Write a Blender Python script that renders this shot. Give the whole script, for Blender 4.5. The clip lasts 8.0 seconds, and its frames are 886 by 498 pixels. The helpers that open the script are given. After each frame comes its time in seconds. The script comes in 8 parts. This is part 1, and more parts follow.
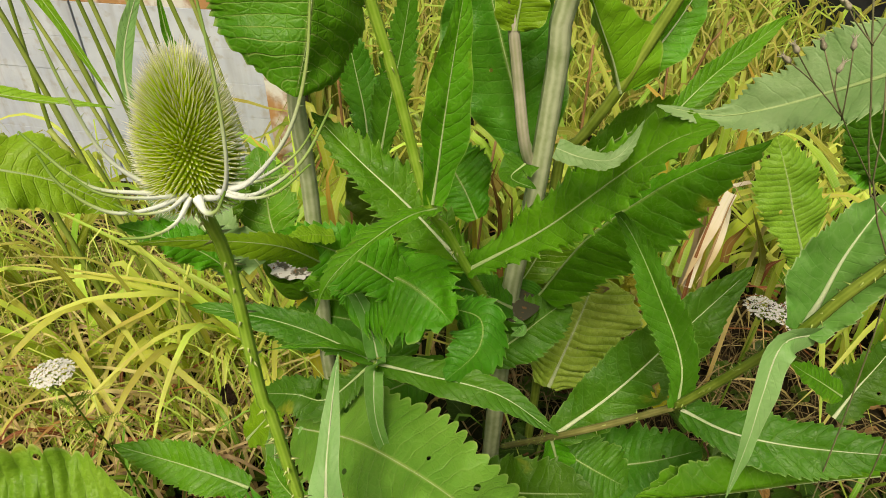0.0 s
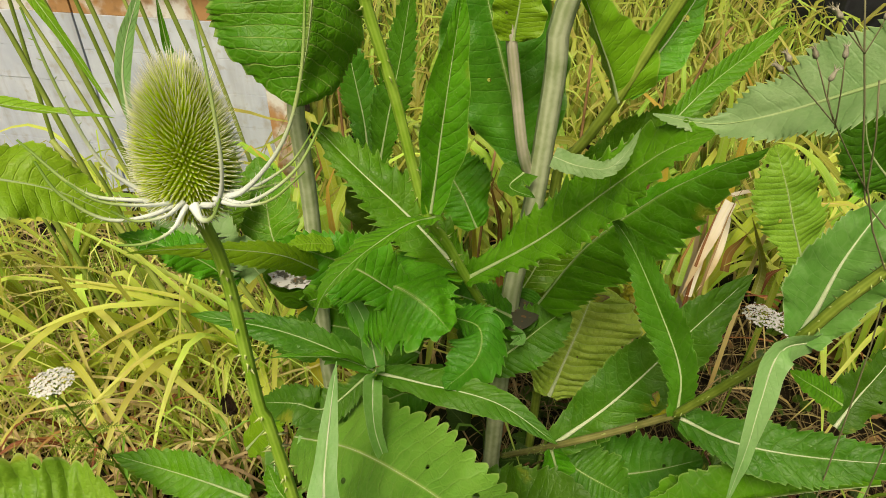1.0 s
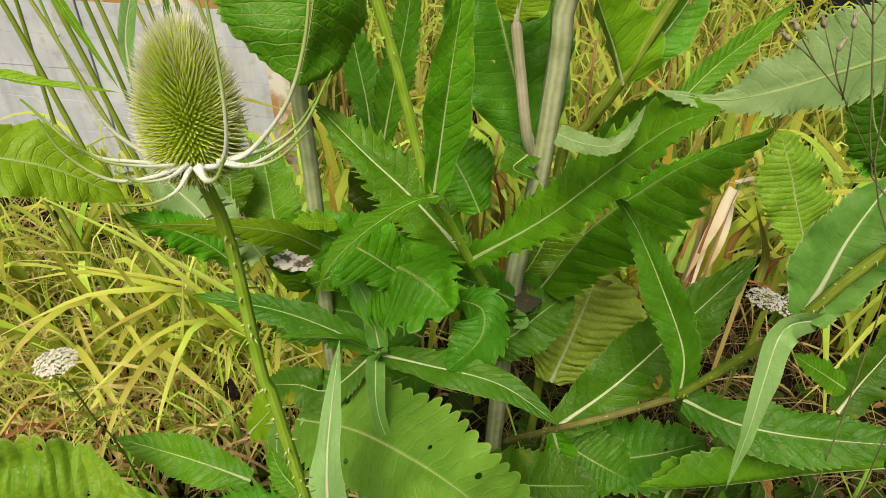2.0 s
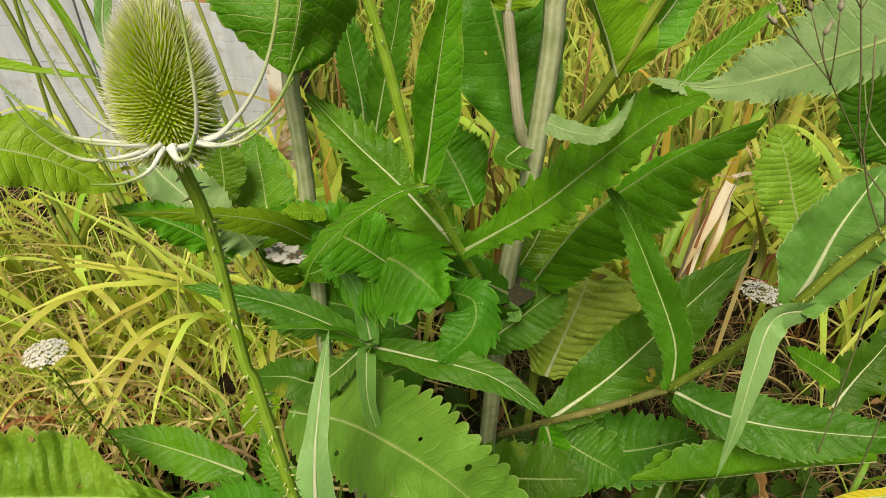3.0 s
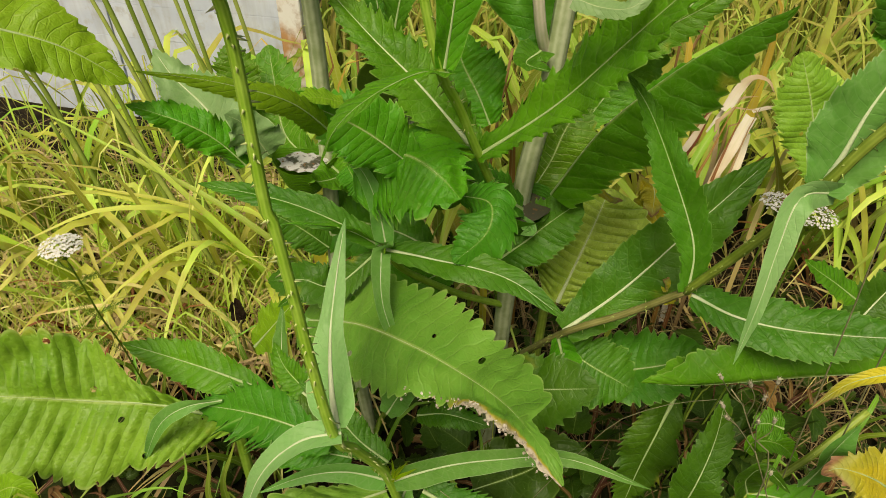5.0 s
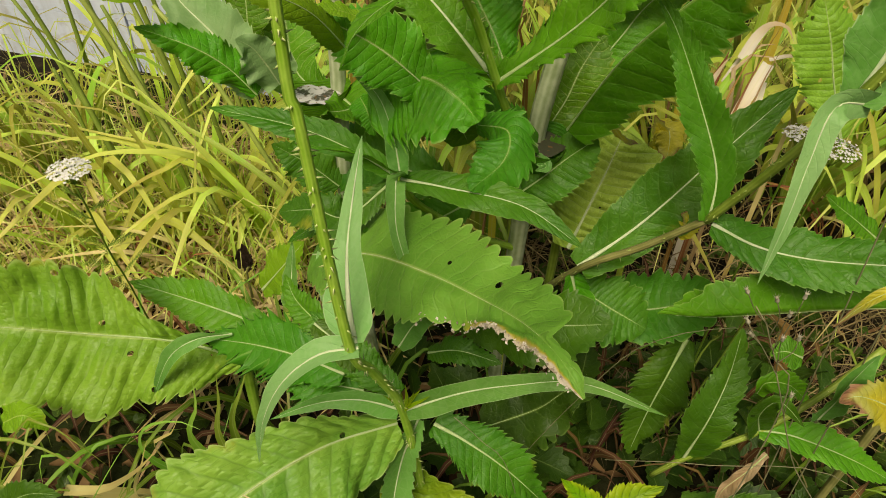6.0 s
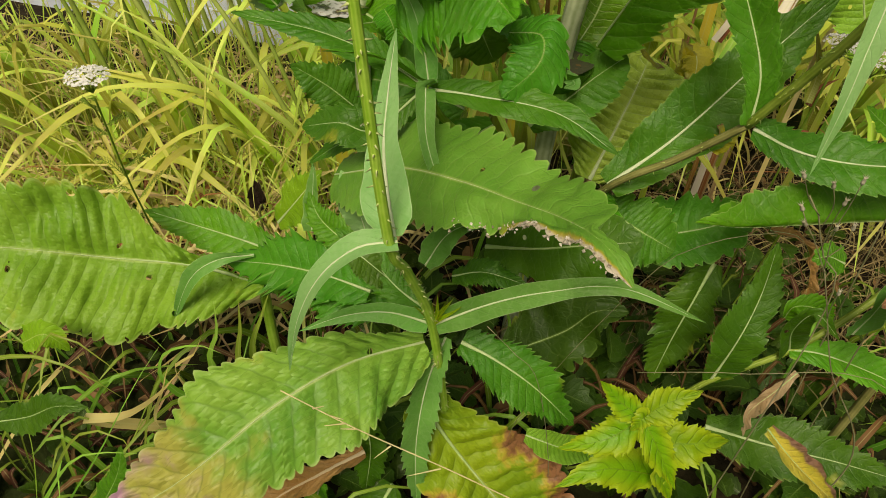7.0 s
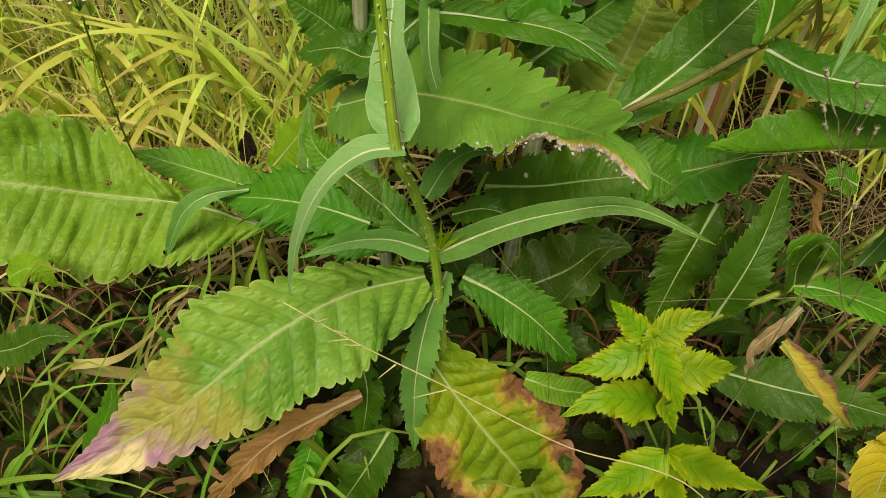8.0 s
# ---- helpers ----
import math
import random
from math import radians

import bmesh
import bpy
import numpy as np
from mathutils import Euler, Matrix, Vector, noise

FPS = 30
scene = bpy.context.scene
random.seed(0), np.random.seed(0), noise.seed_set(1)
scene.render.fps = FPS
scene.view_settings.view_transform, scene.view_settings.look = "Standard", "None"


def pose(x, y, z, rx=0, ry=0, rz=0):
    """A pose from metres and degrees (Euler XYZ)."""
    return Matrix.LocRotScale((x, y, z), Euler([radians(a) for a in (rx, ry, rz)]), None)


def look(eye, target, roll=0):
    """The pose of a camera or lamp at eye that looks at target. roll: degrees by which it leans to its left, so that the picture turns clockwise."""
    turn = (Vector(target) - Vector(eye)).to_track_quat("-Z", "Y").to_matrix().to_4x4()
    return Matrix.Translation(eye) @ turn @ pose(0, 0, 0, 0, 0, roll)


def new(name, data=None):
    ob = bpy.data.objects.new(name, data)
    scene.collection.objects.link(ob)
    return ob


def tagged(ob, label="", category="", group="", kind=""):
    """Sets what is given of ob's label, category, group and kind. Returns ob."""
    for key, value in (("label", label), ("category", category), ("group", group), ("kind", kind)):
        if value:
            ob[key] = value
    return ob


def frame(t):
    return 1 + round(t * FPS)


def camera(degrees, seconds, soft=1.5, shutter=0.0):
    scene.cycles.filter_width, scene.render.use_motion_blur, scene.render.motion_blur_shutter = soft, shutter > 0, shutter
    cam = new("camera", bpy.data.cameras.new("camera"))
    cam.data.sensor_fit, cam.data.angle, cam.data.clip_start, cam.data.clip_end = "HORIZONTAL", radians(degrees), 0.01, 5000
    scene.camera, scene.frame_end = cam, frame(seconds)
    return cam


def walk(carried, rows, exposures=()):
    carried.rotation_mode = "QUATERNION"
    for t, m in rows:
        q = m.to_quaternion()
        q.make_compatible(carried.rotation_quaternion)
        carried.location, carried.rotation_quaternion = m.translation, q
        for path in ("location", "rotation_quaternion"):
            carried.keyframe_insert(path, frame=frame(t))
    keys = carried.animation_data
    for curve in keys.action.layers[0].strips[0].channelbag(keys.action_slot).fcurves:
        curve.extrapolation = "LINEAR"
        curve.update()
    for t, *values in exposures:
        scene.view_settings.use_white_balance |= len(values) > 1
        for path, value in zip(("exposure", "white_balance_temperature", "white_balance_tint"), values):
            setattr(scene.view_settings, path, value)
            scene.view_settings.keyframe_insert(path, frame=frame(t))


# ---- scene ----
cam = camera(68.6, 8.0, soft=0.9)
PATH = [
    (0, (0.004, 0.003, 1.38), (0.0, 1.625, 0.21), 0.1),
    (0.5, (0.0, 0.005, 1.382), (0.005, 1.641, 0.231), 0.6),
    (1, (0.008, 0.0, 1.38), (-0.002, 1.64, 0.235), -0.1),
    (1.5, (0.006, -0.007, 1.373), (-0.012, 1.624, 0.215), -0.1),
    (2.8, (0.014, -0.008, 1.36), (0.003, 1.618, 0.196), 0.1),
    (3, (0.019, -0.009, 1.358), (-0.001, 1.615, 0.191), -0.0),
    (3.5, (0.02, -0.017, 1.344), (-0.015, 1.591, 0.156), -0.2),
    (4, (0.012, -0.027, 1.326), (-0.011, 1.569, 0.121), 0.5),
    (5.5, (0.005, -0.067, 1.261), (-0.04, 1.476, -0.011), 1.0),
    (6, (-0.009, -0.08, 1.233), (-0.044, 1.435, -0.072), 1.6),
    (6.5, (-0.029, -0.099, 1.201), (-0.069, 1.386, -0.137), 1.4),
    (7, (-0.046, -0.116, 1.165), (-0.07, 1.34, -0.206), 1.9),
    (7.5, (-0.056, -0.129, 1.138), (-0.044, 1.315, -0.246), 3.0),
    (8, (-0.063, -0.149, 1.1), (-0.042, 1.277, -0.302), 3.3),
]
walk(cam, [(t, look(eye, target, roll)) for t, eye, target, roll in PATH],
     [(0.0, -0.2, 8000, 6), (4.0, -0.22, 8000, 6), (8.0, -0.34, 8000, 6)])

# ---- sky and sun: bright overcast ----
world = bpy.data.worlds.new("sky")
scene.world = world
world.use_nodes = True
wn = world.node_tree.nodes
sky = wn.new("ShaderNodeTexSky")
sky.sky_type, sky.sun_disc = "NISHITA", False
sky.sun_elevation, sky.sun_rotation = radians(55), radians(194)
sky.air_density, sky.dust_density, sky.ozone_density = 1.0, 6.0, 0.4
wn["Background"].inputs["Strength"].default_value = 0.07
world.node_tree.links.new(sky.outputs[0], wn["Background"].inputs["Color"])
sun = new("sun", bpy.data.lights.new("sun", "SUN"))
sun.data.energy, sun.data.angle, sun.data.color = 3.65, radians(24), (1.0, 0.95, 0.86)
sun.matrix_world = look((0, 0, 6), (0.6, 2.4, 2.4))

# ---- materials ----
class Nodes:
    """Small helper to chain shader nodes."""

    def __init__(self, name, rough=0.6, spec=0.3):
        self.mat = bpy.data.materials.new(name)
        self.mat.use_nodes = True
        self.tree = self.mat.node_tree
        self.bsdf = self.tree.nodes["Principled BSDF"]
        self.out = self.tree.nodes["Material Output"]
        self.bsdf.inputs["Roughness"].default_value = rough
        self.bsdf.inputs["Specular IOR Level"].default_value = spec

    def put(self, kind, **sockets):
        n = self.tree.nodes.new("ShaderNode" + kind)
        for key, value in sockets.items():
            self.plug(value, n.inputs[key.replace("_", " ")])
        return n

    def plug(self, value, socket):
        if isinstance(value, bpy.types.NodeSocket):
            self.tree.links.new(value, socket)
        else:
            socket.default_value = value

    def math(self, op, a, b=0.0, clamp=False):
        n = self.tree.nodes.new("ShaderNodeMath")
        n.operation, n.use_clamp = op, clamp
        self.plug(a, n.inputs[0])
        self.plug(b, n.inputs[1])
        return n.outputs[0]

    def step(self, value, low, high, to_low=0.0, to_high=1.0):
        n = self.tree.nodes.new("ShaderNodeMapRange")
        n.interpolation_type = "SMOOTHSTEP"
        for k, v in zip(("Value", "From Min", "From Max", "To Min", "To Max"), (value, low, high, to_low, to_high)):
            self.plug(v, n.inputs[k])
        return n.outputs[0]

    def mix(self, fac, a, b, blend="MIX"):
        n = self.tree.nodes.new("ShaderNodeMix")
        n.data_type, n.blend_type = "RGBA", blend
        self.plug(fac, n.inputs[0])
        self.plug(a if isinstance(a, bpy.types.NodeSocket) else (*a, 1), n.inputs[6])
        self.plug(b if isinstance(b, bpy.types.NodeSocket) else (*b, 1), n.inputs[7])
        return n.outputs[2]

    def noise(self, where, scale, detail=3.0, rough=0.55):
        return self.put("TexNoise", Vector=where, Scale=scale, Detail=detail, Roughness=rough).outputs[0]

    def bump(self, height, strength=0.4, distance=0.002):
        n = self.put("Bump", Height=height, Strength=strength, Distance=distance)
        self.tree.links.new(n.outputs[0], self.bsdf.inputs["Normal"])
        return n.outputs[0]

    def coords(self):
        n = self.put("TexCoord")
        return n.outputs["Object"]

    def uv(self, name):
        n = self.put("UVMap")
        n.uv_map = name
        return n.outputs[0]

    def random(self):
        return self.put("ObjectInfo").outputs["Random"]

    def island(self):
        return self.put("NewGeometry").outputs["Random Per Island"]


def leaf_material(name, dark, light, vein, yellow=0.1, brown=0.0, holes=0.2, glow=0.2, veins=15.0, tip=(0.32, 0.17, 0.06), rough=0.44, reach=1.0, quilt=0.12, shine=0.26, rim=0.0, pillow=0.1, rim_from=0.12, one_side=0, lines=0.16, cells=0.0, grainy=0.5, bleach=None, margin=None):
    """A broad living leaf: UV 'span' runs along and across the blade, UV 'metric' is in metres."""
    m = Nodes(name, rough, shine)
    span = m.put("SeparateXYZ", Vector=m.uv("span"))
    met = m.uv("metric")
    rnd = m.random()
    shift = m.put("VectorMath", )
    shift.operation = "ADD"
    m.plug(met, shift.inputs[0])
    comb = m.put("CombineXYZ", X=m.math("MULTIPLY", rnd, 7.0), Y=m.math("MULTIPLY", rnd, 3.0))
    m.plug(comb.outputs[0], shift.inputs[1])
    here = shift.outputs[0]
    u, across = span.outputs[0], span.outputs[1]
    a = m.math("ABSOLUTE", m.math("SUBTRACT", across, 0.5))
    a = m.math("MULTIPLY", a, 2.0)
    wob = m.noise(here, 30.0, 2.0)
    phase = m.math("SUBTRACT", m.math("MULTIPLY", u, veins), m.math("MULTIPLY", m.math("POWER", a, 1.3), 1.6))
    phase = m.math("ADD", phase, m.math("MULTIPLY", wob, 0.45 if cells else 0.9))
    side = m.math("GREATER_THAN", across, 0.5)
    phase = m.math("ADD", phase, m.math("MULTIPLY", side, 0.37))
    if cells:
        phase = m.math("ADD", phase, 0.27)
    d = m.math("ABSOLUTE", m.math("SUBTRACT", m.math("FRACT", phase), 0.5))
    line = m.step(d, 0.0, 0.09, 1.0, 0.0)
    line = m.math("MULTIPLY", line, m.step(a, 0.75, 1.0, 1.0, 0.15))
    warp = m.put("VectorMath")
    warp.operation = "ADD"
    m.plug(here, warp.inputs[0])
    m.plug(m.put("CombineXYZ", X=m.math("MULTIPLY", m.noise(here, 45.0, 2.0), 0.006), Y=m.math("MULTIPLY", wob, 0.008)).outputs[0], warp.inputs[1])
    vor = m.put("TexVoronoi", Vector=warp.outputs[0], Scale=85.0)
    vor.feature = "DISTANCE_TO_EDGE"
    net = m.step(vor.outputs["Distance"], 0.0, 0.14, 1.0, 0.0)
    broad = m.noise(here, 9.0, 3.0)
    fine = m.noise(here, 240.0, 3.0)
    col = m.mix(m.step(broad, 0.3, 0.7), dark, light)
    col = m.mix(m.math("MULTIPLY", m.step(d, 0.1, 0.5), 0.22), col, light)
    hue = m.put("HueSaturation", Hue=m.math("ADD", 0.488, m.math("MULTIPLY", rnd, 0.022)), Saturation=1.0,
                Value=m.math("ADD", 0.86, m.math("MULTIPLY", rnd, 0.3)), Color=col)
    col = hue.outputs[0]
    blotch = m.noise(here, 16.0, 4.0)
    edge = m.math("MULTIPLY", a, 0.14)
    col = m.mix(m.math("MULTIPLY", m.step(m.math("ADD", blotch, edge), 0.72 - yellow, 0.86 - yellow), 0.75), col, (0.36, 0.36, 0.04))
    col = m.mix(m.math("MULTIPLY", line, m.step(m.noise(here, 20.0, 2.0), 0.35, 0.7, lines * 0.3, lines)), col, vein)
    col = m.mix(m.math("MULTIPLY", net, 0.05 + 0.15 * quilt), col, vein)
    speck = m.step(m.noise(here, 330.0, 1.0), 0.74, 0.8)
    col = m.mix(m.math("MULTIPLY", speck, 0.5), col, (0.4, 0.45, 0.2))
    rib = m.step(a, 0.015, 0.045, 1.0, 0.0)
    col = m.mix(m.math("MULTIPLY", rib, m.step(u, 0.35, 0.95, 0.8, 0.25)), col, vein)
    mott = m.noise(here, 70.0, 3.0)
    col = m.mix(m.step(mott, 0.42, 0.75, 0.0, 0.3), col, light)
    if brown:
        rot = m.math("ADD", m.math("MULTIPLY", u, 1.0), m.math("MULTIPLY", m.math("SUBTRACT", blotch, 0.5), 0.5))
        if bleach:
            rot = m.math("ADD", rot, m.step(across, 0.4, 0.55, 0.09, 0.0))
        else:
            rot = m.math("ADD", rot, m.math("MULTIPLY", m.math("MULTIPLY", a, a), 0.22))
        col = m.mix(m.step(rot, reach - brown - 0.12, reach - brown), col, (0.38, 0.38, 0.08))
        col = m.mix(m.step(rot, reach - brown + 0.02, reach - brown + 0.16), col, tip)
        grain = m.step(m.noise(here, 120.0, 3.0), 0.5, 0.62)
        col = m.mix(m.math("MULTIPLY", grain, m.step(rot, reach - brown, reach - brown + 0.2, 0.0, grainy)), col, (0.08, 0.04, 0.02))
    if bleach:
        cream = m.math("MULTIPLY", m.step(across, 0.5, 0.38), m.step(m.math("ADD", u, m.math("MULTIPLY", m.math("SUBTRACT", broad, 0.5), 0.25)), 0.79, 0.84))
        col = m.mix(m.math("MULTIPLY", cream, m.step(m.noise(here, 40.0, 3.0), 0.3, 0.46)), col, bleach)
        col = m.mix(m.math("MULTIPLY", rib, m.step(u, 0.6, 0.95, 0.0, 0.75)), col, vein)
    if margin:
        col = m.mix(m.step(a, 0.2, 0.95, 0.0, 0.85), col, margin)
    col = m.mix(m.math("MULTIPLY", m.step(a, 0.95, 0.99), 0.45), col, vein)
    if rim:
        worn = m.math("ADD", a, m.math("MULTIPLY", m.math("SUBTRACT", broad, 0.5), 1.6))
        worn = m.math("ADD", worn, m.math("MULTIPLY", m.math("SUBTRACT", mott, 0.5), 0.6))
        worn = m.math("MULTIPLY", worn, m.step(u, rim_from, rim_from + 0.28))
        if one_side:
            worn = m.math("MULTIPLY", worn, m.step(across, 0.45, 0.62) if one_side > 0 else m.step(across, 0.55, 0.38))
        col = m.mix(m.step(worn, 0.95 - rim, 1.15 - rim), col, (0.46, 0.38, 0.05))
        col = m.mix(m.step(worn, 1.08 - rim, 1.3 - rim), col, tip)
        scab = m.step(m.noise(here, 110.0, 3.0), 0.48, 0.6, 0.0, 0.6)
        col = m.mix(m.math("MULTIPLY", scab, m.step(worn, 1.2 - rim, 1.4 - rim)), col, (0.09, 0.035, 0.02))
    if cells:
        off = m.put("SeparateXYZ", Vector=met).outputs[1]
        cross = m.math("ADD", m.math("MULTIPLY", m.math("ABSOLUTE", off), 85.0), m.math("MULTIPLY", m.math("FLOOR", phase), 0.37))
        cross = m.math("ADD", cross, m.math("MULTIPLY", m.noise(here, 26.0, 2.0), 1.2))
        dc = m.math("ABSOLUTE", m.math("SUBTRACT", m.math("FRACT", cross), 0.5))
        furrow = m.math("MAXIMUM", m.step(d, 0.0, 0.11, 1.0, 0.0), m.step(dc, 0.0, 0.07, 0.8, 0.0))
        furrow = m.math("MULTIPLY", furrow, m.math("MULTIPLY", m.step(a, 0.04, 0.15), m.step(a, 0.85, 1.0, 1.0, 0.2)))
        # Furrows are darkened in the colour itself, as if shaded by the relief.
        col = m.mix(m.math("MULTIPLY", furrow, min(0.8, 0.9 * cells)), col, (0.5, 0.6, 0.45), "MULTIPLY")
        dome = m.math("MULTIPLY", m.step(d, 0.0, 0.4), m.step(dc, 0.0, 0.35, 0.3, 1.0))
    m.plug(col, m.bsdf.inputs["Base Color"])
    swell = m.math("MULTIPLY", m.step(d, 0.0, 0.42), m.step(a, 0.04, 0.25))
    swell = m.math("MULTIPLY", swell, m.step(m.noise(here, 14.0, 2.0), 0.25, 0.7, 0.35, 1.0))
    h = m.math("ADD", m.math("MULTIPLY", line, -min(0.3, 0.04 + lines)), m.math("MULTIPLY", net, -quilt))
    h = m.math("ADD", h, m.math("MULTIPLY", swell, pillow))
    h = m.math("ADD", h, m.math("MULTIPLY", m.noise(here, 60.0, 3.0), 0.5))
    h = m.math("ADD", h, m.math("MULTIPLY", fine, 0.25))
    if cells:
        h = m.math("ADD", h, m.math("MULTIPLY", dome, 1.3 * cells))
    normal = m.bump(h, 0.75, 0.0026)
    m.plug(m.step(mott, 0.3, 0.7, rough - 0.08, rough + 0.12), m.bsdf.inputs["Roughness"])
    thin = m.put("BsdfTranslucent", Color=m.mix(0.5, col, (0.35, 0.5, 0.03)), Normal=normal)
    blend = m.put("MixShader", Fac=glow)
    m.plug(m.bsdf.outputs[0], blend.inputs[1])
    m.plug(thin.outputs[0], blend.inputs[2])
    last = blend.outputs[0]
    if holes:
        cell = m.put("TexVoronoi", Vector=here, Scale=42.0)
        pick = m.put("SeparateXYZ", Vector=cell.outputs["Color"])
        spot = m.math("LESS_THAN", m.math("ADD", cell.outputs["Distance"], m.math("MULTIPLY", wob, 0.2)), 0.3)
        spot = m.math("MULTIPLY", spot, m.math("LESS_THAN", pick.outputs[0], holes * 0.1))
        gap = m.put("BsdfTransparent")
        cut = m.put("MixShader", Fac=spot)
        m.plug(last, cut.inputs[1])
        m.plug(gap.outputs[0], cut.inputs[2])
        last = cut.outputs[0]
    m.plug(last, m.out.inputs[0])
    return m.mat


def plain_material(name, low, high, scale=40.0, rough=0.6, spec=0.3, glow=0.0, bump=0.3, spread=0.25, island=False, streak=False):
    """A mottled organic surface, varied from piece to piece."""
    m = Nodes(name, rough, spec)
    where = m.coords()
    if streak:
        mp = m.put("Mapping", Vector=m.uv("metric"), Scale=(12.0, 260.0, 1.0))
        n = m.noise(mp.outputs[0], 1.0, 3.0)
    else:
        n = m.noise(where, scale, 4.0)
    rnd = m.island() if island else m.random()
    f = m.math("ADD", m.math("MULTIPLY", n, 1.0 - spread), m.math("MULTIPLY", rnd, spread))
    col = m.mix(m.step(f, 0.25, 0.75), low, high)
    m.plug(col, m.bsdf.inputs["Base Color"])
    normal = m.bump(m.noise(where, scale * 6, 3.0), bump, 0.001)
    if glow:
        thin = m.put("BsdfTranslucent", Color=col, Normal=normal)
        blend = m.put("MixShader", Fac=glow)
        m.plug(m.bsdf.outputs[0], blend.inputs[1])
        m.plug(thin.outputs[0], blend.inputs[2])
        m.plug(blend.outputs[0], m.out.inputs[0])
    return m.mat


def ramp_material(name, stops, rough=0.6, glow=0.2, spread=0.3, noisy=0.2, turn=0.06, aged=0.0):
    """Colour along a blade, needle or bract (UV 'span' x), varied by piece."""
    m = Nodes(name, rough, 0.25)
    span = m.put("SeparateXYZ", Vector=m.uv("span"))
    rnd = m.math("FRACT", m.math("ADD", m.island(), m.math("MULTIPLY", m.random(), 7.31)))
    n = m.noise(m.coords(), 25.0, 2.0)
    ramp = m.put("ValToRGB")
    f = m.math("ADD", span.outputs[0], m.math("MULTIPLY", m.math("SUBTRACT", n, 0.5), noisy))
    m.plug(f, ramp.inputs[0])
    els = ramp.color_ramp.elements
    while len(els) < len(stops):
        els.new(0.5)
    for e, (pos, c) in zip(els, stops):
        e.position, e.color = pos, (*c, 1)
    hue = m.put("HueSaturation", Hue=m.math("ADD", 0.5 - turn / 2, m.math("MULTIPLY", rnd, turn)), Saturation=1.0,
                Value=m.math("ADD", 1.0 - spread, m.math("MULTIPLY", rnd, 2 * spread)), Color=ramp.outputs[0])
    col = hue.outputs[0]
    stripe = m.step(m.math("ABSOLUTE", m.math("SUBTRACT", span.outputs[1], 0.5)), 0.0, 0.1, 0.25, 0.0)
    col = m.mix(stripe, col, (0.6, 0.62, 0.3))
    if aged:
        lines = m.math("SINE", m.math("MULTIPLY", span.outputs[1], 62.0))
        col = m.mix(m.step(lines, -0.2, 1.0, 0.0, 0.22), col, (0.62, 0.64, 0.3))
        old = m.math("ADD", m.noise(m.coords(), 7.0, 4.0), m.math("MULTIPLY", m.math("SUBTRACT", m.math("FRACT", m.math("MULTIPLY", rnd, 5.7)), 0.5), 0.3))
        col = m.mix(m.step(old, 0.56, 0.72, 0.0, aged), col, (0.46, 0.3, 0.1))
    m.plug(col, m.bsdf.inputs["Base Color"])
    thin = m.put("BsdfTranslucent", Color=col)
    blend = m.put("MixShader", Fac=glow)
    m.plug(m.bsdf.outputs[0], blend.inputs[1])
    m.plug(thin.outputs[0], blend.inputs[2])
    m.plug(blend.outputs[0], m.out.inputs[0])
    return m.mat


def stalk_material(name, low, high):
    """A ribbed stalk: pale ridges and darker furrows along its length (UV 'span' y runs round it)."""
    m = Nodes(name, 0.45, 0.3)
    span = m.put("SeparateXYZ", Vector=m.uv("span"))
    stripe = m.math("SINE", m.math("MULTIPLY", span.outputs[1], 6.28318 * 8))
    n = m.noise(m.coords(), 40.0, 4.0)
    f = m.math("ADD", m.math("MULTIPLY", stripe, 0.11), n)
    col = m.mix(m.step(f, 0.2, 0.8), low, high)
    m.plug(col, m.bsdf.inputs["Base Color"])
    m.bump(m.math("ADD", m.math("MULTIPLY", stripe, 0.25), m.noise(m.coords(), 300.0, 2.0)), 0.4, 0.001)
    return m.mat


GREEN = leaf_material("teasel_leaf_green", (0.05, 0.222, 0.008), (0.1, 0.335, 0.014), (0.36, 0.5, 0.14), 0.0, 0, 0.25, cells=0.12)
DEEP = leaf_material("teasel_leaf_deep", (0.03, 0.16, 0.008), (0.064, 0.24, 0.014), (0.26, 0.42, 0.1), -0.05, 0, 0.2, cells=0.12)
VEINY = leaf_material("teasel_leaf_veined", (0.05, 0.185, 0.007), (0.1, 0.28, 0.012), (0.4, 0.52, 0.16), -0.05, 0, 0.4, lines=0.75, quilt=0.2)
YELLOWING = leaf_material("teasel_leaf_yellowing", (0.27, 0.5, 0.05), (0.42, 0.62, 0.1), (0.6, 0.72, 0.32), -0.1, 0, 0.6, lines=0.5, pillow=0.4, cells=0.5)
# Darker copy of the deep green that paints in shade on low leaves; more holes.
SHADEGREEN = leaf_material("teasel_leaf_shade_green", (0.026, 0.1, 0.005), (0.058, 0.16, 0.009), (0.2, 0.32, 0.09), 0.02, 0, 0.9)
BLUISH = leaf_material("teasel_leaf_bluish", (0.085, 0.28, 0.045), (0.145, 0.37, 0.075), (0.56, 0.68, 0.38), -0.1, 0, 0.0, pillow=0.02, lines=0.06, quilt=0.04)
PALE = leaf_material("teasel_leaf_pale_underside", (0.17, 0.37, 0.1), (0.25, 0.45, 0.16), (0.55, 0.66, 0.4), -0.1, 0, 0.0, pillow=0.02, lines=0.06, quilt=0.04)
FADED = leaf_material("teasel_leaf_faded", (0.13, 0.32, 0.022), (0.23, 0.44, 0.045), (0.46, 0.58, 0.2), 0.0, 0, 2.2, quilt=0.0, pillow=0.1, cells=0.35, veins=22.0)
LIME = leaf_material("teasel_leaf_lime", (0.13, 0.32, 0.013), (0.2, 0.42, 0.02), (0.4, 0.54, 0.13), 0.0, 0, 0.2)
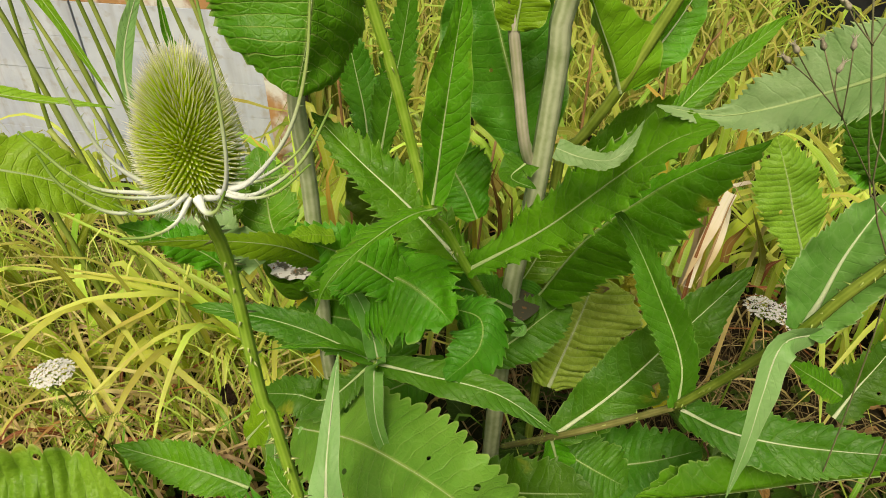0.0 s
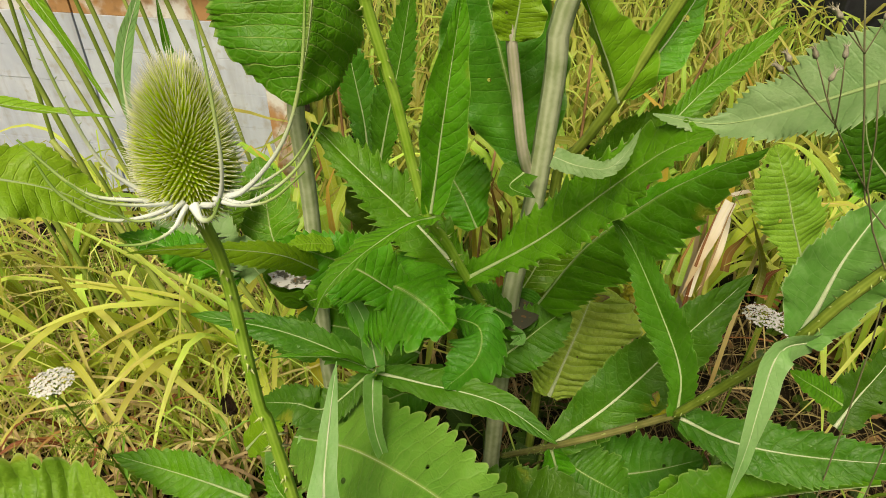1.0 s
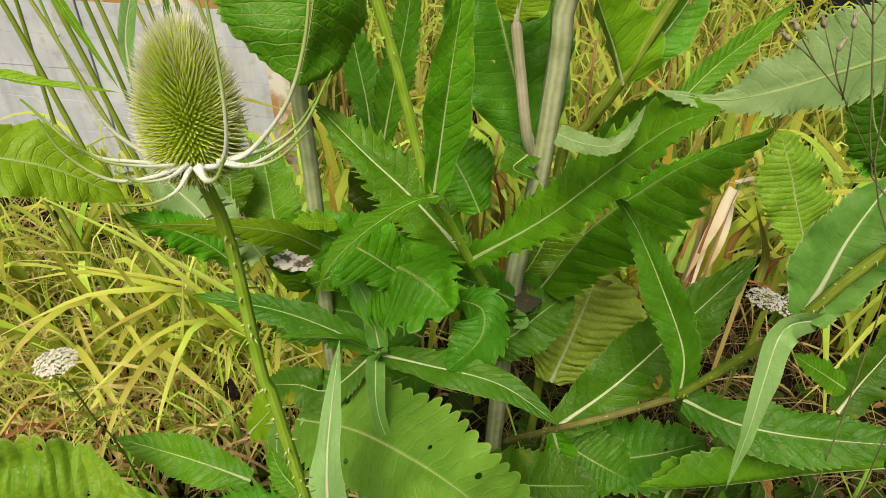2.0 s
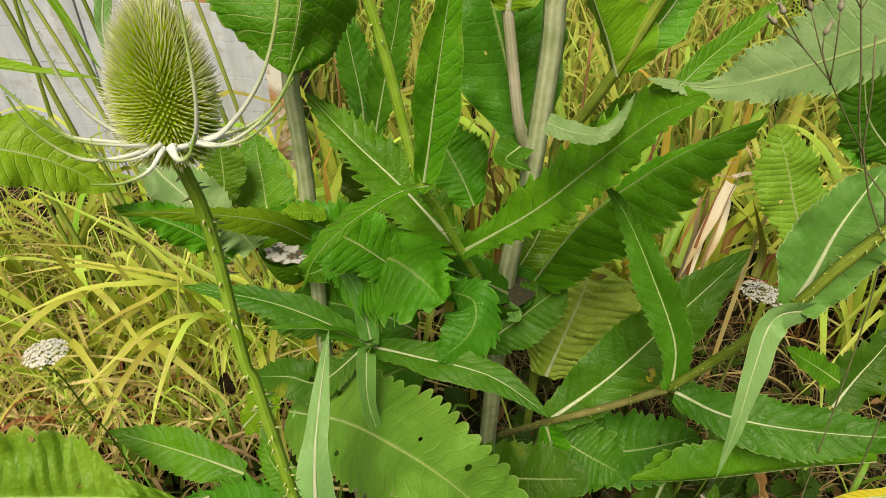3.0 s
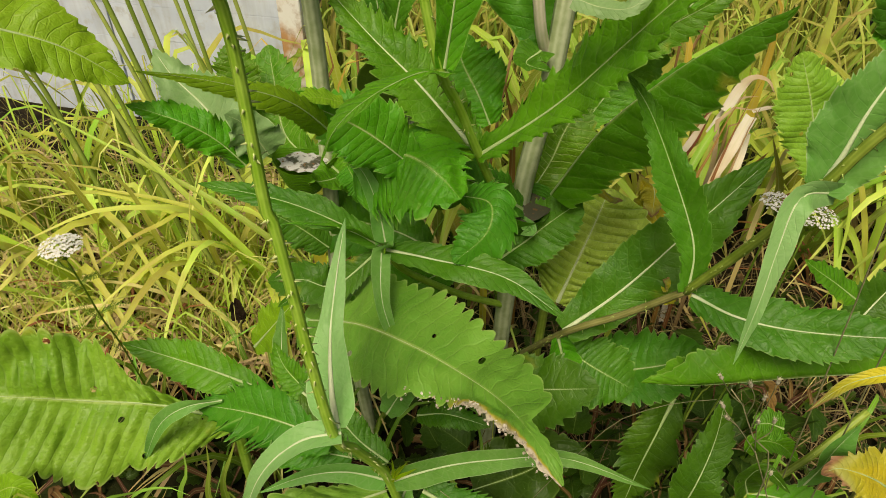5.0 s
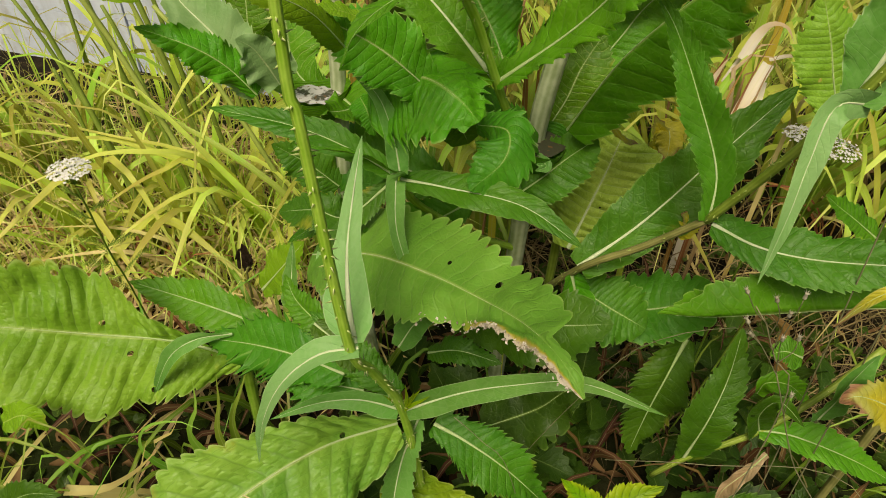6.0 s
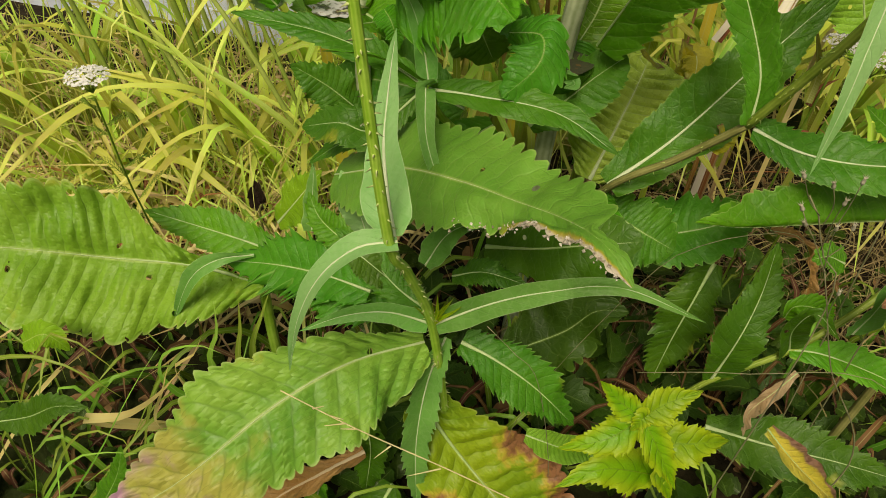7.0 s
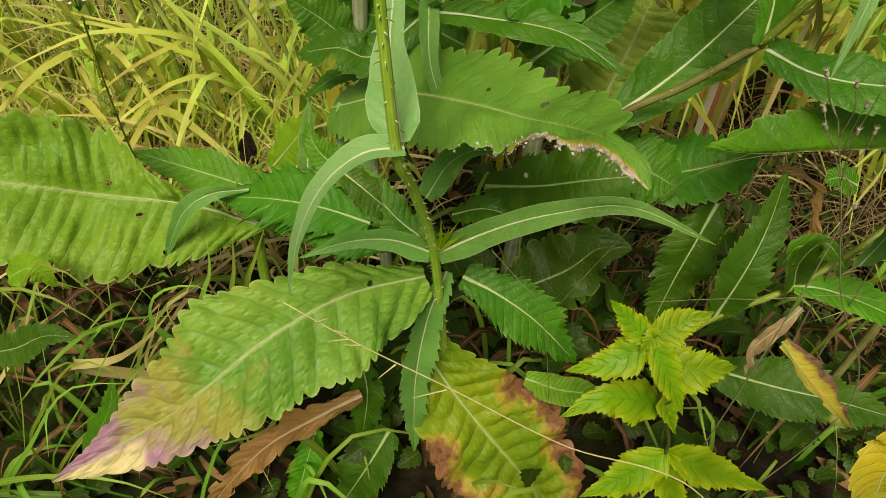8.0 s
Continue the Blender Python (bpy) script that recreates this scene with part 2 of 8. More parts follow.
# Base colour raised to stand in for light coming through the leaf.
BACKLIT = leaf_material("backlit_teasel_leaf", (0.18, 0.44, 0.02), (0.27, 0.54, 0.03), (0.5, 0.62, 0.16), -0.05, 0, 0.3, glow=0.3, lines=0.4)
HOARY = leaf_material("teasel_leaf_grey_green", (0.16, 0.31, 0.1), (0.25, 0.39, 0.17), (0.5, 0.6, 0.3), -0.1, 0, 0.1, pillow=0.02, lines=0.05, quilt=0.04)
SCORCHED = leaf_material("teasel_leaf_scorched", (0.09, 0.31, 0.033), (0.16, 0.42, 0.055), (0.36, 0.48, 0.14), -0.12, 0.0, 1.0, tip=(0.56, 0.5, 0.4), pillow=0.06, rim=0.5, veins=26.0, rim_from=0.5, one_side=1, lines=0.16)
RUSTY = leaf_material("teasel_leaf_rusty", (0.14, 0.3, 0.015), (0.26, 0.4, 0.02), (0.42, 0.5, 0.12), -0.02, 0.1, 0.3, tip=(0.3, 0.14, 0.065), quilt=0.0, rim=0.5, pillow=0.2, cells=0.45, lines=0.2)
PURPLISH = leaf_material("teasel_leaf_purplish", (0.1, 0.28, 0.03), (0.24, 0.43, 0.06), (0.46, 0.58, 0.22), 0.02, 0.3, 0.3, tip=(0.5, 0.27, 0.4), quilt=0.0, pillow=0.1, veins=16.0, lines=0.1, cells=0.7, grainy=0.1, bleach=(0.82, 0.72, 0.38))
NETTLE = leaf_material("nettle_leaf", (0.12, 0.29, 0.008), (0.2, 0.38, 0.012), (0.1, 0.24, 0.02), 0.0, 0, 0.0, veins=7.0, quilt=0.06, pillow=0.2, lines=0.6, margin=(0.34, 0.45, 0.02))
# Herb greens near black: the shade of the gaps is in the colour.
SHADEHERB = leaf_material("shade_darkened_herb_leaf", (0.018, 0.05, 0.004), (0.038, 0.09, 0.007), (0.18, 0.28, 0.06), 0.0, 0, 0.1, veins=6.0)
DRYLEAF = leaf_material("withered_leaf", (0.24, 0.115, 0.035), (0.5, 0.29, 0.11), (0.5, 0.38, 0.22), -0.3, 0, 0.6, pillow=0.3, quilt=0.3)
PAPERY = leaf_material("papery_dead_leaf", (0.34, 0.23, 0.11), (0.6, 0.47, 0.3), (0.62, 0.52, 0.36), -0.3, 0, 0.0)
YELLOWLEAF = leaf_material("yellow_leaf", (0.5, 0.45, 0.02), (0.62, 0.55, 0.04), (0.6, 0.55, 0.2), 0.2, 0.12, 0.2, tip=(0.3, 0.15, 0.08))
HALFDEAD = leaf_material("half_withered_yellow_leaf", (0.48, 0.43, 0.05), (0.6, 0.52, 0.08), (0.5, 0.4, 0.2), 0.2, 0.0, 0.0, tip=(0.24, 0.13, 0.09), rim=0.45, rim_from=-0.2, one_side=-1)
RIB = plain_material("pale_midrib", (0.5, 0.63, 0.34), (0.68, 0.76, 0.52), 60.0, 0.55, 0.3, 0.15)
GREENRIB = plain_material("green_midrib", (0.36, 0.52, 0.2), (0.52, 0.64, 0.34), 60.0, 0.55, 0.3, 0.15)
STEM = stalk_material("green_stem", (0.22, 0.44, 0.03), (0.38, 0.6, 0.09))
GREYSTEM = stalk_material("grey_green_stem", (0.28, 0.36, 0.17), (0.56, 0.63, 0.42))
PINKSTEM = stalk_material("pinkish_stem", (0.4, 0.42, 0.26), (0.62, 0.58, 0.48))
BROWNSTEM = stalk_material("brownish_stem", (0.17, 0.18, 0.05), (0.3, 0.29, 0.11))
OLIVESTEM = stalk_material("olive_stem", (0.17, 0.26, 0.03), (0.3, 0.4, 0.07))
SCAB = plain_material("pale_dead_scab", (0.4, 0.34, 0.26), (0.72, 0.68, 0.6), 200.0, 0.8, 0.2, 0.1, 0.4, 0.6, True)
THORN = plain_material("pale_prickle", (0.42, 0.56, 0.14), (0.6, 0.68, 0.3), 60.0, 0.5)
BRACT = ramp_material("bract", [(0.0, (0.92, 0.97, 1.0)), (0.34, (0.84, 0.92, 0.84)), (0.6, (0.44, 0.58, 0.22)), (1.0, (0.2, 0.38, 0.06))], 0.5, 0.1, 0.08, 0.1, 0.01)
BRISTLE = ramp_material("head_bristle", [(0.0, (0.38, 0.54, 0.02)), (0.48, (0.7, 0.83, 0.08)), (0.64, (0.88, 0.93, 0.5)), (0.82, (1.0, 1.0, 0.97))], 0.5, 0.5, 0.12, 0.05, 0.01)
CORE = plain_material("head_core", (0.42, 0.58, 0.02), (0.56, 0.68, 0.04), 300.0)


def water_material(name, sky_glint):
    """Still rainwater with brown bits; pale patches are painted in for reflected sky."""
    m = Nodes(name, 0.05, 0.6)
    w = m.coords()
    col = m.mix(m.step(m.noise(w, 55.0, 4.0), sky_glint, sky_glint + 0.12), (0.08, 0.08, 0.05), (0.56, 0.57, 0.55))
    col = m.mix(m.step(m.noise(w, 90.0, 3.0), 0.62, 0.68), col, (0.22, 0.12, 0.05))
    m.plug(col, m.bsdf.inputs["Base Color"])
    m.bump(m.noise(w, 160.0, 3.0), 0.4, 0.002)
    return m.mat


WATER = water_material("sky_patched_rainwater", 0.38)
DARKWATER = water_material("dark_rainwater", 0.6)


# ---- building ----
def thing(name, label, category, at=(0, 0, 0), group="", kind=""):
    ob = new(name)
    ob.location = at
    return tagged(ob, label, category, group, kind)


def mesh_part(name, verts, faces, material, parent=None, label="", uvs=None, smooth=True):
    """One mesh object; parent is an Empty or part that stands unturned."""
    me = bpy.data.meshes.new(name)
    me.from_pydata(verts, [], faces)
    for key, values in (uvs or {}).items():
        layer = me.uv_layers.new(name=key)
        index = np.empty(len(me.loops), np.int32)
        me.loops.foreach_get("vertex_index", index)
        layer.data.foreach_set("uv", np.asarray(values, np.float32)[index].ravel())
    me.polygons.foreach_set("use_smooth", [smooth] * len(me.polygons))
    me.materials.append(material)
    ob = new(name, me)
    if parent is not None:
        ob.parent = parent
        base = Vector((0, 0, 0))
        p = parent
        while p is not None:
            base += p.location
            p = p.parent
        ob.location = -base
    return tagged(ob, label)


def spline(points, n):
    """n + 1 places and tangents along a smooth curve through points."""
    p = [Vector(q) for q in points]
    p = [p[0] * 2 - p[1], *p, p[-1] * 2 - p[-2]]
    out = []
    segs = len(p) - 3
    for i in range(n + 1):
        s = i / n * segs
        k = min(int(s), segs - 1)
        t = s - k
        a, b, c, d = p[k:k + 4]
        q = 0.5 * (2 * b + (c - a) * t + (2 * a - 5 * b + 4 * c - d) * t * t + (3 * b - a - 3 * c + d) * t ** 3)
        out.append(q)
    # even spacing along the curve
    lengths = [0.0]
    for a, b in zip(out, out[1:]):
        lengths.append(lengths[-1] + (b - a).length)
    even, j = [], 0
    for i in range(n + 1):
        want = lengths[-1] * i / n
        while j < n - 1 and lengths[j + 1] < want:
            j += 1
        gap = lengths[j + 1] - lengths[j]
        even.append(out[j].lerp(out[j + 1], (want - lengths[j]) / gap if gap > 1e-9 else 0))
    tan = []
    for i in range(n + 1):
        tan.append((even[min(i + 1, n)] - even[max(i - 1, 0)]).normalized())
    return even, tan, lengths[-1]


SHAPES = {
    "lance": lambda u: (0.42 + 0.58 * min(1, u / 0.38) ** 0.8) * (1 - max(0, (u - 0.38) / 0.62) ** 1.7) ** 0.85,
    "taper": lambda u: (0.5 + 0.5 * min(1, u / 0.3) ** 0.8) * (1 - max(0, (u - 0.3) / 0.7) ** 1.3) ** 0.95,
    "vase": lambda u: (0.7 + 0.3 * min(1, u / 0.15)) * (1 - 0.42 * min(1, max(0, (u - 0.2) / 0.25))) * (1 - max(0, (u - 0.45) / 0.55) ** 1.6),
    "oblong": lambda u: (0.3 + 0.7 * min(1, u / 0.45) ** 0.8) * (1 - max(0, (u - 0.55) / 0.45) ** 2.2) ** 0.7,
    "blade": lambda u: (0.85 + 0.15 * min(1, u / 0.12)) * (1 - u ** 1.6) ** 0.9,
    "cup": lambda u: (0.9 + 0.1 * min(1, u / 0.2)) * (1 - max(0, (u - 0.15) / 0.85) ** 1.25) ** 0.9,
    "broad": lambda u: (0.7 + 0.3 * min(1, u / 0.2)) * (1 - max(0, (u - 0.55) / 0.45) ** 2) ** 0.7,
    "tailed": lambda u: (0.8 + 0.2 * min(1, u / 0.3)) * (1 if u < 0.55 else 1 - 0.6 * min(1, (u - 0.55) / 0.25) ** 1.3) * (1 if u < 0.85 else 1 - 0.7 * ((u - 0.85) / 0.15)),
    "oval": lambda u: max(0.0, math.sin(math.pi * min(1, (0.06 + 0.94 * u)) ** 0.72)) ** 0.8,
}


def leaf(parent, points, width, up=(0, -0.45, 0.9), roll=0, twist=0, fold=18, shape="lance", teeth=16, tooth=0.16, ruffle=0.06,
         pucker=0.02, mat=None, rib=0.85, droop=None, crenate=False, name="leaf", label="", seed=None, rows=None, veins=15.0, ribmat=None, ragged=0.0, outline=None):
    """A toothed leaf along points; its face looks to up, turned by roll (and twist towards the tip).
    outline: half-widths (place, share) of its left and right side, in place of shape."""
    rng = random.Random(seed if seed is not None else round(sum(abs(c) for q in points for c in q) * 9173))
    if teeth and not crenate:
        teeth = round(teeth * 1.4)
    n = rows or max(28, teeth * 5)
    if droop is None:
        droop = rng.uniform(0.02, 0.2) if shape != "blade" else 0.0
    m = 7
    c, tan, length = spline(points, n)
    w0 = SHAPES[shape]
    halves = outline and [lambda u, k=k: float(np.interp(u, [q[0] for q in k], [q[1] for q in k])) for k in outline]
    up = Vector(up).normalized()
    ph = rng.random() * 6.3
    ph2 = rng.random() * 6.3
    verts, span, metric = [], [], []
    cols = [(-1 + 2 * j / (2 * m)) for j in range(2 * m + 1)]
    notch = [[rng.uniform(0.55, 1.25) * (1 + ragged * rng.random() * 2) for _ in range(teeth + 2)] for _ in (0, 1)]
    frames = []
    for i in range(n + 1):
        u = i / n
        t = tan[i]
        side = t.cross(up)
        if side.length < 1e-3:
            side = t.cross(Vector((0.3, 1, 0.2)))
        side.normalize()
        nor = side.cross(t).normalized()
        ang = radians(roll + twist * u)
        side, nor = side * math.cos(ang) + nor * math.sin(ang), nor * math.cos(ang) - side * math.sin(ang)
        frames.append((side, nor))
        w = width / 2 * w0(u)
        for v in cols:
            a = abs(v)
            s = 1 if v > 0 else 0
            if halves:
                w = width / 2 * halves[s](u)
            reach = w * (1 + 0.07 * math.sin(u * 9 + ph2 + 2.6 * s) + 0.04 * math.sin(u * 23 + ph + 1.3 * s))
            wide = reach
            if teeth:
                k = u * teeth + s * 0.4 + 0.3 * math.sin(u * 17 + ph + 2.4 * s) + 0.2 * math.sin(u * 41 + ph2 + s)
                k = min(max(k, 0.0), teeth + 0.99)
                f = k - math.floor(k)
                saw = f / 0.8 if f < 0.8 else (1 - f) / 0.2
                if crenate:
                    saw = abs(math.sin(math.pi * f)) ** 0.6
                cut = 1.5 * notch[s][int(k)] * tooth * min(width / 2, w * 1.4)
                reach = wide + cut * (saw - 0.75) * a ** 14
            fa = radians(fold)
            off = v * reach * math.cos(fa)
            lift = a * reach * math.sin(fa) - droop * a * a * w
            lift += ruffle * width * a * a * (math.sin(u * 21 + ph + s * 2.1) * 0.6 + math.sin(u * 37 + ph2 + s) * 0.35) * min(1, (1 - u) * 4)
            lift += 0.08 * width * noise.noise(Vector((u * length * 22, v * width * 11, ph * 5))) * min(1, 6 * (1 - u)) * min(1, 6 * u) * min(1, a * 4)
            q = u * veins - 1.6 * a ** 1.3 + 0.37 * s
            wild = noise.noise(Vector((u * length * 26, v * width * 26, ph2 * 3)))
            q += 0.3 * wild
            lift += pucker * width * 0.5 * abs(math.sin(math.pi * q)) * (0.75 + 0.9 * noise.noise(Vector((u * length * 40, v * width * 14, ph)))) * (1 - a ** 3) * min(1, a * 3) * min(1, 5 * (1 - u))
            p = c[i] + side * off + nor * lift
            if teeth:
                p = p + t * (cut * (saw - 0.4) * 0.8 * a ** 14 * (0.4 if crenate else 1.0))
            verts.append(p)
            span.append((u, 0.5 + v / 2))
            metric.append((u * length, v * w))
    faces = []
    k = 2 * m + 1
    for i in range(n):
        for j in range(2 * m):
            o = i * k + j
            faces.append((o, o + 1, o + k + 1, o + k))
    ob = mesh_part(name, verts, faces, mat or GREEN, parent, label, {"span": span, "metric": metric})
    if rib:
        sides = 6
        rv, rf = [], []
        steps = 24
        for i in range(steps + 1):
            u = i / steps * 0.93
            j = min(n, round(u * n))
            side, nor = frames[j]
            r = (0.0019 * (1 - u) ** 1.25 + 0.0017 * (1 - u) ** 6 + 0.00022) * rib * min(1.3, max(0.45, width / 0.08))
            for q in range(sides):
                al = 2 * math.pi * q / sides
                rv.append(c[j] + side * (r * math.cos(al)) + nor * (r * 0.55 * math.sin(al) + r * 0.2))
        for i in range(steps):
            for q in range(sides):
                rf.append((i * sides + q, i * sides + (q + 1) % sides, (i + 1) * sides + (q + 1) % sides, (i + 1) * sides + q))
        mesh_part("midrib", rv, rf, ribmat or (RIB if mat in (BLUISH, PALE) else GREENRIB), ob)
    return ob


def tube(points, r0, r1, n=24, sides=14, ridge=0.0, knots=()):
    """Verts and faces of a tapered, ridged stalk; closed at both ends."""
    c, tan, length = spline(points, n)
    verts, faces = [], []
    ref = Vector((0.9, 0.1, 0.2))
    for i in range(n + 1):
        u = i / n
        t = tan[i]
        x = (ref - t * ref.dot(t)).normalized()
        y = t.cross(x)
        r = r0 + (r1 - r0) * u
        for k, size in knots:
            r *= 1 + size * math.exp(-((u - k) * length / (r0 * 1.6)) ** 2)
        for q in range(sides):
            al = 2 * math.pi * q / sides
            rr = r * (1 + ridge * (1 if q % 2 else -1))
            verts.append(c[i] + x * (rr * math.cos(al)) + y * (rr * math.sin(al)))
    for i in range(n):
        for q in range(sides):
            faces.append((i * sides + q, i * sides + (q + 1) % sides, (i + 1) * sides + (q + 1) % sides, (i + 1) * sides + q))
    faces.append(tuple(range(sides))[::-1])
    faces.append(tuple(n * sides + q for q in range(sides)))
    return verts, faces, c, tan


def tube_uv(n, sides):
    return {"span": [(i / n, q / sides) for i in range(n + 1) for q in range(sides)]}


def spike(verts, faces, base, way, length, r, bend=None):
    """Adds one three-sided prickle."""
    way = way.normalized()
    x = way.orthogonal().normalized()
    y = way.cross(x)
    o = len(verts)
    for q in range(3):
        al = 2.1 * q
        verts.append(base + x * (r * math.cos(al)) + y * (r * math.sin(al)))
    verts.append(base + way * length + (bend or Vector((0, 0, 0))))
    faces += [(o, o + 1, o + 3), (o + 1, o + 2, o + 3), (o + 2, o, o + 3)]


def stem(parent, points, r0, r1, mat=None, prickles=60, size=0.004, ridge=0.07, n=28, knots=(), seed=3, name="stem", label=""):
    rng = random.Random(seed)
    v, f, c, tan = tube(points, r0, r1, n, 16, ridge, knots)
    ob = mesh_part(name, v, f, mat or STEM, parent, label, tube_uv(n, 16))
    if prickles:
        pv, pf = [], []
        for _ in range(prickles):
            u = rng.random()
            i = min(n - 1, int(u * n))
            p = c[i].lerp(c[i + 1], u * n - i)
            t = tan[i]
            x = t.orthogonal().normalized()
            out = Matrix.Rotation(rng.random() * 6.3, 3, t) @ x
            r = r0 + (r1 - r0) * u
            spike(pv, pf, p + out * r * 0.8, out - t * rng.uniform(-0.1, 0.5), size * rng.uniform(0.6, 1.3), size * 0.2)
        tagged(mesh_part("prickle", pv, pf, THORN, ob), kind="stuff")
    return ob


def blade(verts, faces, span, metric, points, width, up=(0, -0.4, 0.9), n=10, fold=0.25, tipstart=0.4, twist=0.0):
    """Adds one grass blade with a keel."""
    c, tan, length = spline(points, n)
    o = len(verts)
    up = Vector(up)
    for i in range(n + 1):
        u = i / n
        t = tan[i]
        side = t.cross(up)
        side = side.normalized() if side.length > 1e-4 else Vector((1, 0, 0))
        nor = side.cross(t)
        if twist:
            a = twist * u
            side, nor = side * math.cos(a) + nor * math.sin(a), nor * math.cos(a) - side * math.sin(a)
        w = width / 2 * (1 if u < tipstart else max(0.03, 1 - ((u - tipstart) / (1 - tipstart)) ** 1.15))
        verts += [c[i] - side * w + nor * (w * fold), c[i], c[i] + side * w + nor * (w * fold)]
        span += [(u, 0.0), (u, 0.5), (u, 1.0)]
        metric += [(u * length, -w), (u * length, 0), (u * length, w)]
    for i in range(n):
        k = o + i * 3
        faces += [(k, k + 1, k + 4, k + 3), (k + 1, k + 2, k + 5, k + 4)]


def leaf_cup(plant, centre, rx, ry, height, mat, seed):
    """The joined leaf bases round a stem that hold rain: a wavy open bowl."""
    rng = random.Random(seed)
    c = Vector(centre)
    n, sides = 8, 32
    ph = rng.random() * 6
    v, f, sp, me = [], [], [], []
    for i in range(n + 1):
        u = i / n
        for q in range(sides + 1):
            al = 6.28318 * q / sides
            k = 0.3 + 0.9 * u ** 0.6
            wob = 1 + 0.12 * math.sin(3 * al + ph) * u
            z = -height + height * 1.1 * u + 0.14 * height * u * u * math.sin(2 * al + ph)
            v.append(c + Vector((rx * k * wob * math.cos(al), ry * k * wob * math.sin(al), z)))
            sp.append((u, 0.2 + 0.6 * q / sides))
            me.append((u * height, al * rx))
    for i in range(n):
        for q in range(sides):
            k = i * (sides + 1) + q
            f.append((k, k + 1, k + sides + 2, k + sides + 1))
    return mesh_part("leaf_cup", v, f, mat, plant, "", {"span": sp, "metric": me})


def crumbs(parent, start, count, seed):
    """Pale shrivelled scraps along the dead edge of a leaf, from start to its tip."""
    rng = random.Random(seed)
    c = parent.data.vertices
    last = len(c) // 15 - 1
    v, f = [], []
    for _ in range(count):
        k = round(last * (start + (0.98 - start) * rng.random())) * 15 + 14 - (rng.random() < 0.3)
        at = c[k].co + Vector((rng.gauss(0, 1), rng.gauss(0, 1), rng.gauss(0, 1))) * 0.0016
        r = rng.uniform(0.0008, 0.0026)
        turn = Euler((rng.random() * 6.3, rng.random() * 6.3, rng.random() * 6.3)).to_matrix()
        o = len(v)
        for x, y, z in ((1, 0.2, 0), (0.2, 1, 0.3), (-1, 0.1, 0.1), (-0.2, -0.9, 0.2), (0, 0, 0.7), (0.1, 0, -0.3)):
            v.append(at + turn @ Vector((x, y, z)) * (r * rng.uniform(0.7, 1.3)))
        f += [(o + a, o + b, o + e) for a, b in ((0, 1), (1, 2), (2, 3), (3, 0)) for e in (4, 5)]
    return tagged(mesh_part("crumbled_edge", v, f, SCAB, parent, "pale grey crumbling dead edge", smooth=False), kind="stuff")


# ---- teasel plants ----

near_teasel = thing('teasel_plant', 'green prickly teasel with one unripe bristly flower head', 'teasel', (-0.03, 0.46, 0.0), 'teasel plants')
stem(near_teasel, [(-0.03, 0.46, 0.0), (-0.045, 0.44, 0.3), (-0.065, 0.4, 0.551), (-0.089, 0.345, 0.696), (-0.103, 0.315, 0.771), (-0.12, 0.312, 1.006), (-0.124, 0.312, 1.027), (-0.125, 0.312, 1.145), (-0.13, 0.303, 1.198)], 0.0075, 0.0036, prickles=260, size=0.007, n=70, seed=5)
HEAD_BASE = (-0.13, 0.303, 1.198)
HEAD_TOP = (-0.123, 0.302, 1.266)
leaf(near_teasel, [(-0.1, 0.322, 0.765), (-0.107, 0.35, 0.795), (-0.114, 0.4, 0.816), (-0.113, 0.45, 0.848), (-0.11, 0.505, 0.88)], 0.05, shape='vase', teeth=0, rib=2.0, fold=16, roll=6, mat=PALE, ruffle=0.02, up=(0, -1, 0.2), outline=2 * [[(0, 0.4), (0.08, 0.9), (0.2, 1.0), (0.45, 0.6), (0.7, 0.38), (0.9, 0.16), (1, 0.01)]])
leaf(near_teasel, [(-0.095, 0.318, 0.763), (-0.132, 0.31, 0.76), (-0.167, 0.3, 0.73), (-0.196, 0.3, 0.665), (-0.219, 0.31, 0.566)], 0.03, shape='blade', teeth=0, fold=18, roll=-12, rib=1.1, mat=PALE, ruffle=0.02)
leaf(near_teasel, [(-0.069, 0.4, 0.554), (-0.117, 0.395, 0.576), (-0.168, 0.385, 0.578), (-0.222, 0.37, 0.563)], 0.032, shape='blade', teeth=0, fold=16, rib=1.3, mat=BLUISH, ruffle=0.02, up=(0, -0.8, 0.6))
leaf(near_teasel, [(-0.061, 0.4, 0.553), (0.004, 0.385, 0.611), (0.065, 0.37, 0.651), (0.136, 0.36, 0.672), (0.233, 0.35, 0.634)], 0.036, shape='blade', teeth=0, fold=16, rib=1.3, mat=BLUISH, ruffle=0.02, up=(0, -0.8, 0.6))
leaf(near_teasel, [(-0.076, 0.43, 0.479), (-0.165, 0.375, 0.501), (-0.248, 0.31, 0.495), (-0.355, 0.235, 0.439), (-0.486, 0.18, 0.377)], 0.19, shape='taper', teeth=30, tooth=0.08, fold=6, mat=PURPLISH, veins=16, rib=0.4, pucker=0.06, crenate=1, up=(0.1, -0.55, 0.8), ruffle=0.035, outline=([(0, 0.3), (0.1, 0.7), (0.3, 0.92), (0.5, 0.86), (0.68, 0.6), (0.85, 0.28), (1, 0.01)], [(0, 0.15), (0.15, 0.3), (0.3, 0.6), (0.5, 0.9), (0.68, 0.56), (0.85, 0.26), (1, 0.01)]), rows=190)
leaf(near_teasel, [(-0.048, 0.43, 0.491), (-0.071, 0.41, 0.41), (-0.084, 0.38, 0.305), (-0.083, 0.36, 0.145)], 0.054, shape='lance', teeth=14, fold=22, mat=BLUISH, up=(0.2, -0.9, 0.3))
